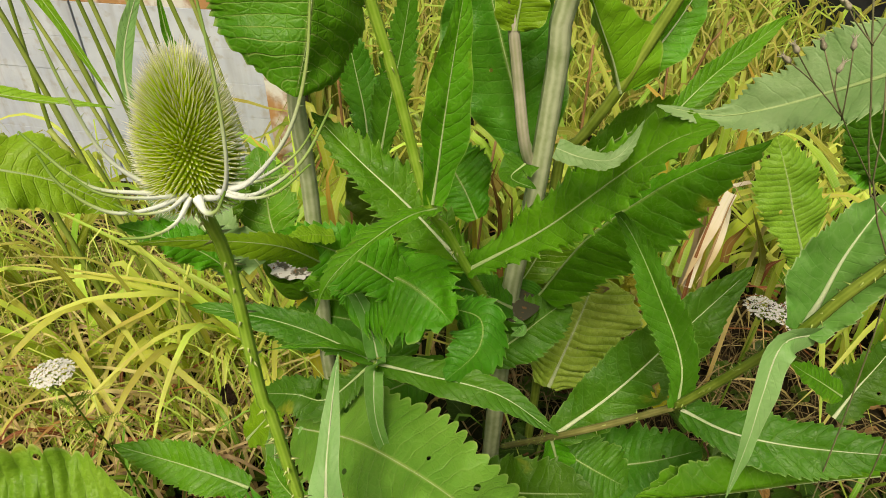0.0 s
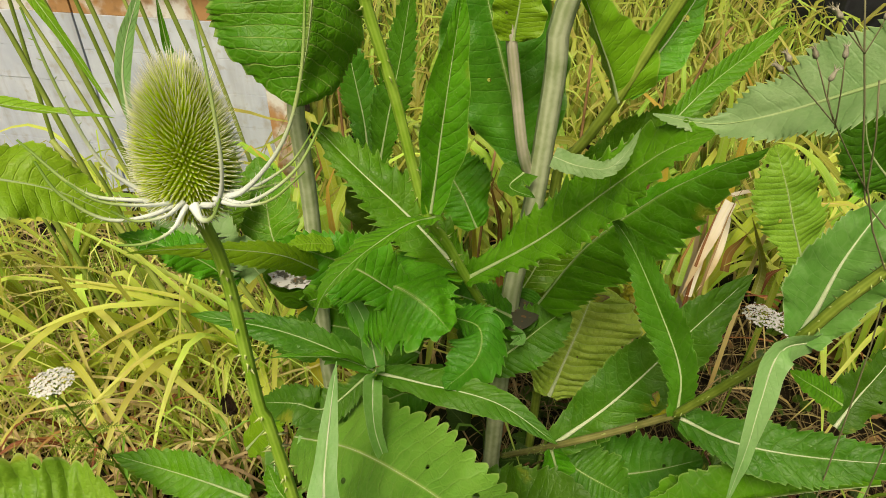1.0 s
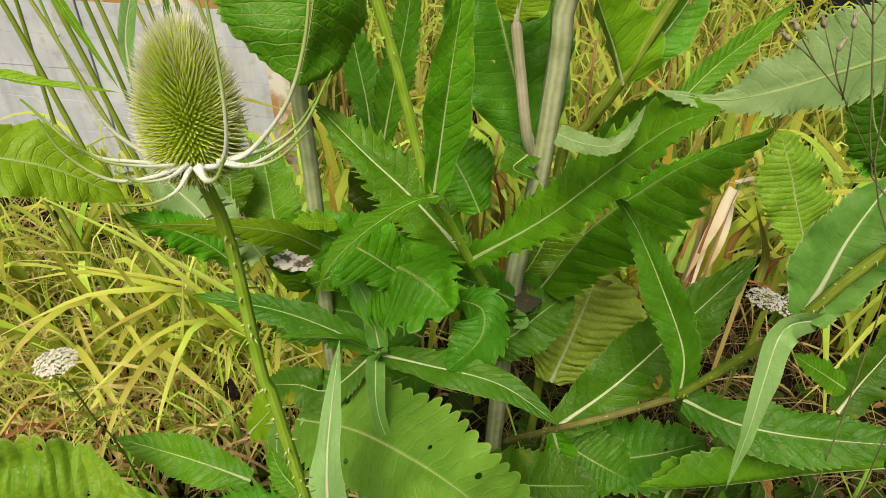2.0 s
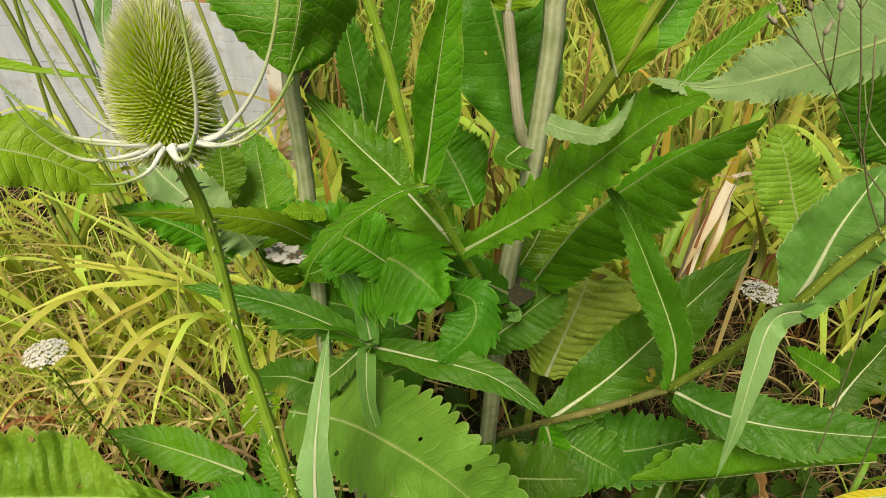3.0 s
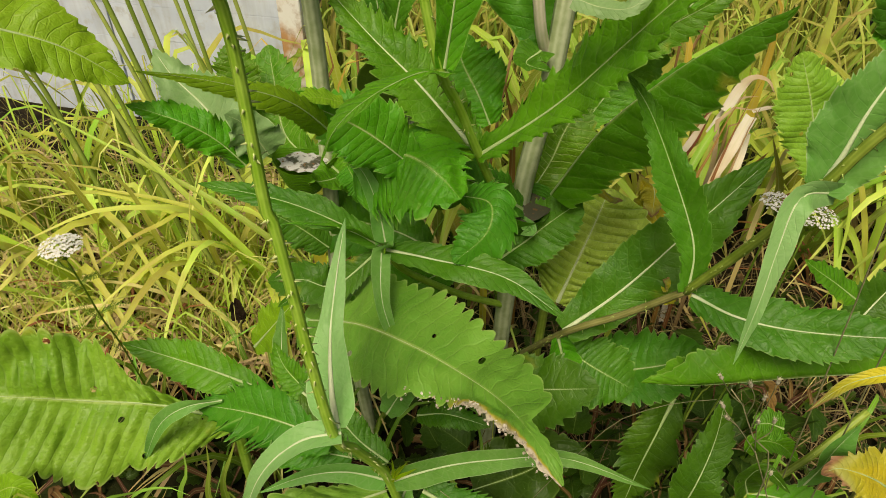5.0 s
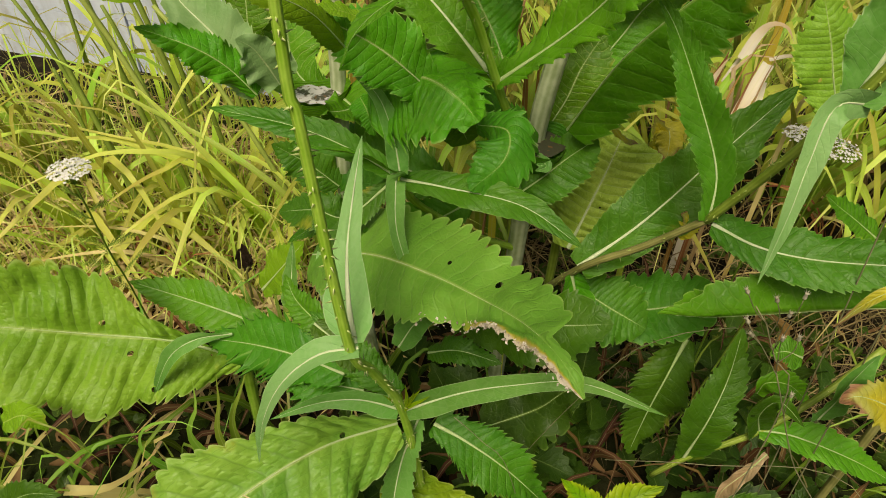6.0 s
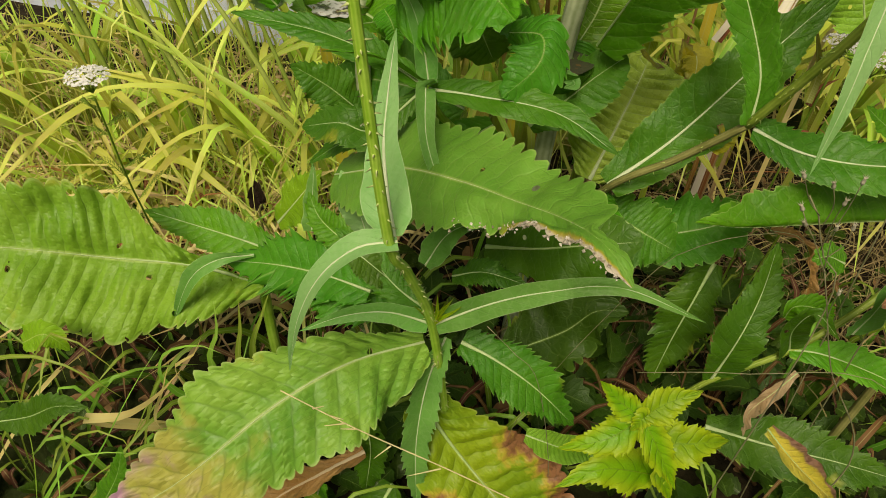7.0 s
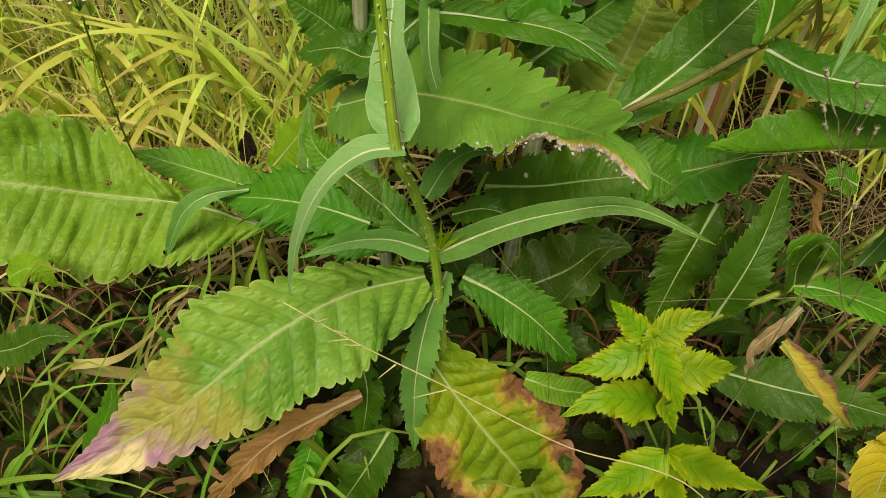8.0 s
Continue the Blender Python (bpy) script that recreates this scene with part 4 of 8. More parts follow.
leaf(left_teasel, [(-0.575, 0.64, 1.038), (-0.519, 0.66, 1.018), (-0.461, 0.68, 0.989), (-0.406, 0.7, 0.937)], 0.102, shape='lance', teeth=14, tooth=0.05, fold=16, mat=BACKLIT, pucker=0.05, up=(0, -0.6, 0.8))
leaf(left_teasel, [(-0.406, 0.5, 1.182), (-0.371, 0.51, 1.171), (-0.329, 0.52, 1.159), (-0.281, 0.53, 1.149)], 0.021, shape='blade', teeth=10, tooth=0.06, fold=24, mat=BACKLIT, up=(0, -0.3, 0.95))
leaf(left_teasel, [(-0.351, 0.56, 1.279), (-0.328, 0.55, 1.243), (-0.302, 0.54, 1.196), (-0.28, 0.53, 1.153)], 0.013, shape='blade', teeth=0, fold=24, mat=LIME, up=(0.3, -1, 0.3))
leaf(left_teasel, [(-0.18, 0.36, 1.224), (-0.18, 0.365, 1.246), (-0.174, 0.37, 1.267), (-0.158, 0.375, 1.299)], 0.01, shape='lance', teeth=0, fold=22, mat=PALE, up=(0.3, -1, 0.3))
leaf(back_teasel, [(-0.244, 0.6, 1.176), (-0.25, 0.6, 1.186), (-0.251, 0.6, 1.202), (-0.25, 0.6, 1.236)], 0.01, shape='blade', teeth=0, fold=22, mat=GREEN, up=(0.3, -1, 0.3))
leaf(near_teasel, [(-0.095, 0.62, 0.742), (-0.154, 0.6, 0.697), (-0.196, 0.6, 0.706), (-0.252, 0.62, 0.685)], 0.06, shape='oblong', teeth=14, tooth=0.14, fold=10, mat=SHADEGREEN, up=(0, -0.6, 0.8))
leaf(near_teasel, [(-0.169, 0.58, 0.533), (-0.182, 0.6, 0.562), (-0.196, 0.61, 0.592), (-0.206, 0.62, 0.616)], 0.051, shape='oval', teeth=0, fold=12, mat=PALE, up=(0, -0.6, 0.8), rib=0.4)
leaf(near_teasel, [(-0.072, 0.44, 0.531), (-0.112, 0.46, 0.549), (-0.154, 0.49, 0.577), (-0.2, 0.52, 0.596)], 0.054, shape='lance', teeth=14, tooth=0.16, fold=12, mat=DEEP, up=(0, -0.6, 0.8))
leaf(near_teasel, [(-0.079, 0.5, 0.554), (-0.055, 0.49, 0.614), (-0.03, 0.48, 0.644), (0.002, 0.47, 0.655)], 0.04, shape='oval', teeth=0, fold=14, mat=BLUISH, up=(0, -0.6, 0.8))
leaf(mid_teasel, [(0.008, 0.62, 0.481), (0.077, 0.58, 0.518), (0.138, 0.55, 0.556), (0.211, 0.53, 0.586)], 0.115, shape='oblong', teeth=12, tooth=0.1, fold=8, mat=SHADEGREEN, up=(0, -0.6, 0.8))
leaf(mid_teasel, [(-0.042, 0.56, 0.474), (0.004, 0.54, 0.505), (0.068, 0.53, 0.492)], 0.047, shape='lance', teeth=12, tooth=0.16, fold=10, mat=SHADEGREEN)
leaf(mid_teasel, [(0.048, 0.5, 0.375), (0.124, 0.5, 0.429), (0.163, 0.5, 0.477), (0.205, 0.49, 0.49)], 0.118, shape='oval', teeth=14, tooth=0.14, fold=8, mat=SHADEHERB, crenate=1, rib=0.2)
leaf(mid_teasel, [(0.065, 0.74, 0.625), (0.118, 0.75, 0.668), (0.154, 0.76, 0.699), (0.2, 0.78, 0.726)], 0.097, shape='oblong', teeth=12, tooth=0.1, fold=8, mat=DEEP)
leaf(left_teasel, [(-0.374, 0.8, 0.352), (-0.324, 0.8, 0.418), (-0.278, 0.8, 0.479)], 0.09, shape='lance', teeth=10, fold=10, mat=LIME)
leaf(near_teasel, [(-0.122, 0.38, 0.176), (-0.153, 0.35, 0.121), (-0.209, 0.33, -0.007)], 0.091, shape='lance', teeth=12, tooth=0.14, fold=12, mat=SHADEGREEN)
leaf(near_teasel, [(-0.246, 0.4, 0.131), (-0.264, 0.36, 0.071), (-0.287, 0.33, -0.015)], 0.056, shape='lance', teeth=10, tooth=0.14, fold=12, mat=GREEN, up=(0, -0.9, 0.4))
leaf(near_teasel, [(0.084, 0.43, 0.259), (0.134, 0.41, 0.262), (0.175, 0.4, 0.266), (0.221, 0.38, 0.239)], 0.051, shape='oval', teeth=0, fold=30, mat=FADED, up=(0, -0.6, 0.8))
leaf(near_teasel, [(-0.166, 0.4, 0.238), (-0.233, 0.37, 0.217), (-0.32, 0.34, 0.161), (-0.435, 0.31, -0.006)], 0.062, shape='lance', teeth=7, tooth=0.14, fold=38, mat=DRYLEAF, ruffle=0.34, rib=1.8, ragged=0.8, label='withered brown leaf', ribmat=PAPERY, crenate=1, pucker=0.12, rows=120)
leaf(side_teasel, [(0.423, 0.42, 0.463), (0.402, 0.41, 0.433), (0.376, 0.4, 0.394), (0.38, 0.39, 0.348)], 0.03, shape='lance', teeth=0, fold=50, mat=PAPERY, ruffle=0.25, label='withered brown leaf')
leaf(side_teasel, [(0.25, 0.215, 0.646), (0.276, 0.205, 0.619), (0.307, 0.2, 0.587), (0.357, 0.195, 0.539)], 0.034, shape='oval', teeth=0, tooth=0.06, fold=40, mat=HALFDEAD, pucker=0.015, ruffle=0.12, label='yellow curled leaf with brown edge')
leaf(side_teasel, [(0.35, 0.14, 0.633), (0.337, 0.13, 0.613), (0.329, 0.12, 0.582), (0.349, 0.11, 0.514)], 0.063, shape='oval', teeth=12, tooth=0.1, fold=10, mat=YELLOWLEAF, pucker=0.015, label='bright yellow leaf')
leaf_cup(back_teasel, (-0.228, 0.795, 0.776), 0.042, 0.034, 0.06, GREEN, 1)
leaf_cup(mid_teasel, (0.107, 0.785, 0.711), 0.046, 0.042, 0.05, DEEP, 2)
leaf(side_teasel, [(0.393, 0.31, 0.884), (0.36, 0.31, 0.878), (0.335, 0.31, 0.863), (0.316, 0.31, 0.827)], 0.016, shape='blade', teeth=0, fold=20, mat=YELLOWLEAF, pucker=0.015, label='narrow yellow leaf')
leaf(side_teasel, [(0.424, 0.62, 0.539), (0.468, 0.61, 0.534), (0.498, 0.6, 0.484), (0.513, 0.58, 0.384)], 0.03, shape='lance', teeth=8, tooth=0.2, fold=50, mat=DRYLEAF, ruffle=0.3, label='withered brown leaf')
leaf(side_teasel, [(0.56, 0.62, 0.683), (0.522, 0.62, 0.711), (0.488, 0.62, 0.734), (0.466, 0.62, 0.751)], 0.045, shape='oval', teeth=6, fold=12, mat=GREEN, up=(0, -0.6, 0.8))
leaf(side_teasel, [(0.51, 0.36, 0.624), (0.472, 0.36, 0.654), (0.429, 0.36, 0.672), (0.412, 0.36, 0.66)], 0.066, shape='oval', teeth=8, fold=10, mat=YELLOWLEAF, up=(0, -0.6, 0.8))
leaf(side_teasel, [(0.379, 0.4, 0.684), (0.358, 0.4, 0.693), (0.342, 0.4, 0.687)], 0.037, shape='oval', teeth=6, fold=10, mat=GREEN, up=(0, -0.6, 0.8))
leaf(mid_teasel, [(0.287, 0.6, 0.687), (0.296, 0.6, 0.712), (0.282, 0.6, 0.726)], 0.034, shape='oval', teeth=6, fold=10, mat=YELLOWLEAF, label='small yellow leaf')
leaf(mid_teasel, [(0.341, 0.95, 0.663), (0.359, 0.93, 0.652), (0.36, 0.91, 0.606)], 0.06, shape='oval', teeth=8, fold=10, mat=YELLOWLEAF, label='small yellow leaf')
leaf(mid_teasel, [(-0.119, 0.6, 0.967), (-0.142, 0.58, 0.982), (-0.167, 0.56, 0.989)], 0.028, shape='oval', teeth=6, tooth=0.1, fold=14, mat=LIME, rib=0)
leaf(back_teasel, [(-0.266, 0.76, 0.804), (-0.278, 0.75, 0.839), (-0.29, 0.74, 0.866), (-0.307, 0.73, 0.882)], 0.075, shape='oval', teeth=0, fold=14, mat=HOARY, up=(0, -0.8, 0.5), rib=0.3, ruffle=0.15)
leaf(back_teasel, [(-0.151, 0.75, 0.794), (-0.139, 0.73, 0.783), (-0.129, 0.72, 0.75)], 0.045, shape='oval', teeth=6, tooth=0.2, fold=24, mat=GREEN, up=(0, -0.9, 0.3), rib=0)
leaf(mid_teasel, [(0.385, 0.93, 0.574), (0.356, 0.93, 0.625), (0.325, 0.93, 0.687)], 0.051, shape='oval', teeth=7, tooth=0.25, fold=12, mat=YELLOWLEAF, up=(0, -0.9, 0.4), rib=0, label='ragged yellow leaf')
leaf(mid_teasel, [(0.105, 0.75, 0.71), (0.121, 0.73, 0.705), (0.104, 0.72, 0.702)], 0.02, shape='oval', teeth=0, fold=20, mat=BLUISH, up=(0, -0.8, 0.5), rib=0)
leaf(mid_teasel, [(-0.034, 0.8, 0.798), (-0.017, 0.79, 0.753), (0.006, 0.78, 0.707)], 0.104, shape='oblong', teeth=6, tooth=0.1, fold=8, mat=DEEP, pucker=0.06, up=(0, -0.9, 0.4), rib=0.8)
leaf(mid_teasel, [(-0.058, 0.85, 0.817), (-0.085, 0.87, 0.846), (-0.115, 0.88, 0.799), (-0.135, 0.88, 0.767)], 0.127, shape='oval', teeth=0, fold=8, mat=SHADEHERB, up=(0, -0.9, 0.4), rib=0.15)
leaf(mid_teasel, [(0.061, 0.95, 0.762), (0.04, 0.97, 0.805), (0.01, 1.0, 0.853), (0.0, 1.02, 0.895)], 0.125, shape='oblong', teeth=10, tooth=0.1, fold=12, mat=GREEN, pucker=0.05, up=(0, -0.9, 0.4), rib=0.5)
leaf(mid_teasel, [(0.216, 0.95, 0.765), (0.252, 0.97, 0.809), (0.289, 1.0, 0.847), (0.35, 1.02, 0.9)], 0.106, shape='oblong', teeth=10, tooth=0.1, fold=12, mat=GREEN, pucker=0.05, up=(0, -0.9, 0.4), rib=0.5)
leaf(far_teasel, [(0.23, 0.95, 0.87), (0.286, 0.95, 0.919), (0.341, 0.95, 0.947), (0.423, 0.95, 1.001)], 0.079, shape='lance', teeth=14, tooth=0.12, fold=12, mat=GREEN, up=(0, -0.9, 0.4), rib=0.5)
leaf(far_teasel, [(0.23, 0.8, 0.823), (0.284, 0.78, 0.904), (0.34, 0.76, 0.965), (0.381, 0.74, 1.001)], 0.044, shape='lance', teeth=16, tooth=0.1, fold=14, mat=GREEN, up=(0, -0.8, 0.5), rib=0.7)
leaf(back_teasel, [(-0.345, 0.88, 0.793), (-0.343, 0.9, 0.854), (-0.347, 0.92, 0.908)], 0.077, shape='oblong', teeth=12, tooth=0.14, fold=14, mat=VEINY, pucker=0.04, up=(0, -1, 0.4), rib=0.5)
leaf(left_teasel, [(-0.599, 0.3, 0.446), (-0.551, 0.3, 0.462), (-0.507, 0.3, 0.488), (-0.468, 0.3, 0.489)], 0.049, shape='lance', teeth=10, tooth=0.14, fold=14, mat=SHADEGREEN, up=(0, -0.6, 0.8), rib=0.5)
leaf(left_teasel, [(-0.624, 0.42, 0.45), (-0.586, 0.42, 0.47), (-0.564, 0.42, 0.437)], 0.045, shape='oval', teeth=6, tooth=0.1, fold=14, mat=LIME, up=(0, -0.6, 0.8), rib=0)
leaf(left_teasel, [(-0.52, 0.26, 0.269), (-0.458, 0.27, 0.378), (-0.435, 0.28, 0.442)], 0.039, shape='lance', teeth=10, tooth=0.14, fold=14, mat=DEEP, up=(0, -0.6, 0.8), rib=0.5)
leaf(side_teasel, [(0.464, 0.55, 0.426), (0.47, 0.55, 0.452), (0.506, 0.55, 0.448), (0.55, 0.55, 0.407)], 0.044, shape='lance', teeth=10, tooth=0.16, fold=34, mat=GREEN, pucker=0.02, up=(0, -0.6, 0.8), rib=0.3, label='yellowing leaf in shade')
leaf(near_teasel, [(-0.065, 0.398, 0.555), (-0.076, 0.392, 0.581), (-0.087, 0.388, 0.598)], 0.006, shape='blade', teeth=0, fold=10, mat=NETTLE, rib=0)
leaf(near_teasel, [(-0.065, 0.398, 0.555), (-0.071, 0.392, 0.587), (-0.078, 0.388, 0.611)], 0.006, shape='blade', teeth=0, fold=10, mat=NETTLE, rib=0)
leaf(near_teasel, [(-0.065, 0.398, 0.555), (-0.065, 0.392, 0.593), (-0.068, 0.388, 0.606)], 0.006, shape='blade', teeth=0, fold=10, mat=NETTLE, rib=0)
leaf(near_teasel, [(-0.065, 0.398, 0.555), (-0.059, 0.392, 0.582), (-0.059, 0.388, 0.619)], 0.006, shape='blade', teeth=0, fold=10, mat=NETTLE, rib=0)
leaf(near_teasel, [(-0.065, 0.398, 0.555), (-0.053, 0.392, 0.588), (-0.049, 0.388, 0.607)], 0.006, shape='blade', teeth=0, fold=10, mat=NETTLE, rib=0)
leaf(near_teasel, [(-0.065, 0.398, 0.555), (-0.048, 0.392, 0.594), (-0.04, 0.388, 0.614)], 0.006, shape='blade', teeth=0, fold=10, mat=NETTLE, rib=0)
leaf(near_teasel, [(-0.065, 0.398, 0.555), (-0.041, 0.392, 0.584), (-0.029, 0.388, 0.601)], 0.006, shape='blade', teeth=0, fold=10, mat=NETTLE, rib=0)
leaf(mid_teasel, [(-0.035, 0.78, 0.626), (-0.092, 0.8, 0.642), (-0.168, 0.82, 0.647), (-0.247, 0.84, 0.642)], 0.139, shape='oblong', teeth=12, tooth=0.12, fold=10, mat=DEEP, up=(0, -0.8, 0.5), rib=0.4)
leaf(mid_teasel, [(0.011, 0.74, 0.624), (-0.051, 0.74, 0.581), (-0.116, 0.74, 0.547), (-0.202, 0.74, 0.53)], 0.107, shape='oblong', teeth=12, tooth=0.12, fold=10, mat=DEEP, up=(0, -0.8, 0.5), rib=0.4)
leaf(back_teasel, [(-0.205, 0.8, 0.603), (-0.252, 0.8, 0.645), (-0.307, 0.8, 0.68)], 0.078, shape='lance', teeth=12, tooth=0.12, fold=10, mat=DEEP, up=(0, -0.8, 0.5), rib=0.4)
leaf(mid_teasel, [(0.128, 0.86, 0.68), (0.16, 0.88, 0.732), (0.181, 0.9, 0.782), (0.211, 0.92, 0.83)], 0.112, shape='oblong', teeth=12, tooth=0.12, fold=10, mat=VEINY, up=(0, -0.8, 0.5), rib=0.4)
leaf(mid_teasel, [(0.048, 0.8, 0.616), (0.075, 0.84, 0.635), (0.083, 0.86, 0.667), (0.061, 0.88, 0.707)], 0.103, shape='oval', teeth=10, tooth=0.12, fold=10, mat=DEEP, up=(0, -0.8, 0.5), rib=0.4)

leaf(mid_teasel, [(-0.042, 0.62, 0.872), (-0.092, 0.61, 0.922), (-0.133, 0.6, 0.952), (-0.181, 0.59, 0.978)], 0.09, shape='lance', teeth=16, tooth=0.12, fold=6, mat=GREEN, pucker=0.006, up=(0, -0.8, 0.55), rib=0.3)
leaf(mid_teasel, [(0.202, 0.82, 0.764), (0.256, 0.86, 0.683), (0.3, 0.9, 0.647)], 0.03, shape='oval', teeth=6, fold=14, mat=YELLOWLEAF, rib=0, label='small yellow leaf')
leaf(side_teasel, [(0.475, 0.62, 1.049), (0.442, 0.62, 1.076), (0.419, 0.62, 1.098)], 0.09, shape='oval', teeth=0, fold=10, mat=GREEN, up=(0, -0.8, 0.5), rib=0.3)

leaf(near_teasel, [(-0.148, 0.46, 0.541), (-0.215, 0.49, 0.537), (-0.289, 0.52, 0.522), (-0.375, 0.55, 0.496)], 0.1, shape='lance', teeth=12, tooth=0.32, fold=10, mat=DEEP, up=(0, -0.6, 0.8), rib=0.5, ragged=0.4)
leaf(near_teasel, [(-0.124, 0.46, 0.508), (-0.177, 0.47, 0.507), (-0.222, 0.48, 0.513), (-0.269, 0.5, 0.5)], 0.075, shape='lance', teeth=10, tooth=0.32, fold=12, mat=DEEP, up=(0, -0.6, 0.8), rib=0.4)
leaf(near_teasel, [(-0.163, 0.5, 0.568), (-0.194, 0.52, 0.578), (-0.227, 0.55, 0.588), (-0.242, 0.57, 0.615)], 0.05, shape='lance', teeth=10, tooth=0.25, fold=14, mat=GREEN, up=(0, -0.8, 0.6), rib=0.5)
leaf(left_teasel, [(-0.442, 0.6, 0.389), (-0.477, 0.58, 0.399), (-0.527, 0.56, 0.385)], 0.05, shape='lance', teeth=8, tooth=0.2, fold=10, mat=LIME, up=(0, -0.6, 0.8), rib=0.3)
leaf(mid_teasel, [(0.168, 0.62, 0.574), (0.219, 0.6, 0.55), (0.278, 0.58, 0.526)], 0.1, shape='oblong', teeth=10, tooth=0.2, fold=10, mat=DEEP, up=(0, -0.7, 0.7), rib=0.3, crenate=1)

leaf(side_teasel, [(0.682, 0.75, 0.481), (0.722, 0.78, 0.52), (0.758, 0.8, 0.569), (0.789, 0.82, 0.617)], 0.1, shape='lance', teeth=12, tooth=0.1, fold=12, mat=SHADEGREEN, up=(0, -0.7, 0.7), ribmat=RIB, rib=0.9)

# ---- flower head of the near teasel ----
def flower_head(parent, base, top, radius):
    rng = random.Random(11)
    base, top = Vector(base), Vector(top)
    axis = top - base
    length = axis.length
    z = axis.normalized()
    x = (Vector((1, 0, 0)) - z * z.x).normalized()
    y = z.cross(x)

    def ring(u):
        return radius * (math.sin(math.pi * (0.15 + 0.8 * u)) ** 0.6) * (1.02 - 0.3 * u) * (1 if u < 0.86 else math.sqrt(max(0.02, 1 - ((u - 0.86) / 0.145) ** 2)))

    verts, faces = [], []
    n, sides = 20, 28
    for i in range(n + 1):
        u = i / n
        for q in range(sides):
            al = 2 * math.pi * q / sides
            verts.append(base + z * (length * u) + (x * math.cos(al) + y * math.sin(al)) * ring(u))
    for i in range(n):
        for q in range(sides):
            faces.append((i * sides + q, i * sides + (q + 1) % sides, (i + 1) * sides + (q + 1) % sides, (i + 1) * sides + q))
    faces += [tuple(range(sides))[::-1], tuple(n * sides + q for q in range(sides))]
    head = mesh_part("flower_head", verts, faces, CORE, parent, "unripe green egg-shaped flower head")
    # bristly scales in spirals
    verts, faces, span = [], [], []
    count = 2100
    for k in range(count):
        u = (k + 0.5) / count
        u = u ** 0.92
        al = k * 2.399963
        r = ring(u)
        out = x * math.cos(al) + y * math.sin(al)
        e = 0.02
        slope = (ring(min(1, u + e)) - ring(max(0, u - e))) / (2 * e * length)
        way = (out - z * slope).normalized()
        way = (way + z * (0.05 + 0.9 * u ** 3)).normalized()
        p = base + z * (length * u) + out * (r * 0.93)
        size = 0.011 * (0.82 + 0.25 * u + 0.5 * u ** 4) * rng.uniform(0.8, 1.15)
        wide = 0.0015
        s = way.cross(z).normalized()
        t = s.cross(way)
        o = len(verts)
        mid = p + way * size * 0.45
        tip = p + way * size + z * size * 0.12 + Vector((rng.gauss(0, 1), rng.gauss(0, 1), rng.gauss(0, 1))) * 0.0005
        verts += [p - s * wide, p - t * wide, p + s * wide, p + t * wide]
        verts += [mid - s * wide * 0.36, mid - t * wide * 0.3, mid + s * wide * 0.36, mid + t * wide * 0.3, tip]
        span += [(0, 0)] * 4 + [(0.5, 0)] * 4 + [(1, 0)]
        for q in range(4):
            w = (q + 1) % 4
            faces += [(o + q, o + w, o + 4 + w, o + 4 + q), (o + 4 + q, o + 4 + w, o + 8)]
    tagged(mesh_part("bristle_coat", verts, faces, BRISTLE, head, "pale-tipped stiff bristles", {"span": span}, False), kind="stuff")
    return head


def bract(head, points, width, seed=0):
    """A long upcurved spiny bract below the head: flat at its foot, round at its tip."""
    rng = random.Random(seed)
    n, sides = 26, 6
    c, tan, length = spline(points, n)
    verts, faces, span = [], [], []
    for i in range(n + 1):
        u = i / n
        t = tan[i]
        s = t.cross(Vector((0, -0.7, 0.7))).normalized()
        d = s.cross(t)
        w = 0.8 * width * (1 - u) ** 0.75 * (1 - 0.45 * min(1, u * 3)) + 0.0005
        h = 0.0011 * (1 - u) + 0.0004
        for q in range(sides):
            al = 2 * math.pi * q / sides
            verts.append(c[i] + s * (w * math.cos(al)) + d * (h * math.sin(al)))
            span.append((u, 0.0))
    for i in range(n):
        for q in range(sides):
            faces.append((i * sides + q, i * sides + (q + 1) % sides, (i + 1) * sides + (q + 1) % sides, (i + 1) * sides + q))
    for i in range(2, n - 2):
        if rng.random() < 0.75:
            o = len(verts)
            s = tan[i].cross(Vector((0, -0.7, 0.7))).normalized() * rng.choice((-1, 1))
            spike(verts, faces, c[i] + s * 0.0008, s + tan[i] * 0.6, rng.uniform(0.0012, 0.003), 0.0004)
            span += [(i / n, 0.0)] * (len(verts) - o)
    mesh_part("bract", verts, faces, BRACT, head, "", {"span": span})


head = flower_head(near_teasel, HEAD_BASE, HEAD_TOP, 0.0232)
bract(head, [(-0.114, 0.295, 1.207), (-0.094, 0.285, 1.217), (-0.07, 0.28, 1.245), (-0.058, 0.285, 1.276), (-0.054, 0.3, 1.313)], 0.0022, 0)
bract(head, [(-0.111, 0.29, 1.209), (-0.089, 0.275, 1.216), (-0.063, 0.27, 1.236), (-0.046, 0.275, 1.263)], 0.0018, 1)
bract(head, [(-0.115, 0.28, 1.211), (-0.099, 0.262, 1.224), (-0.091, 0.255, 1.247), (-0.09, 0.258, 1.284), (-0.093, 0.265, 1.315)], 0.0018, 2)
bract(head, [(-0.136, 0.3, 1.203), (-0.149, 0.29, 1.214), (-0.162, 0.285, 1.234), (-0.17, 0.285, 1.268), (-0.177, 0.29, 1.305)], 0.0018, 3)
bract(head, [(-0.134, 0.295, 1.205), (-0.149, 0.28, 1.214), (-0.17, 0.275, 1.222), (-0.195, 0.28, 1.247)], 0.0018, 4)
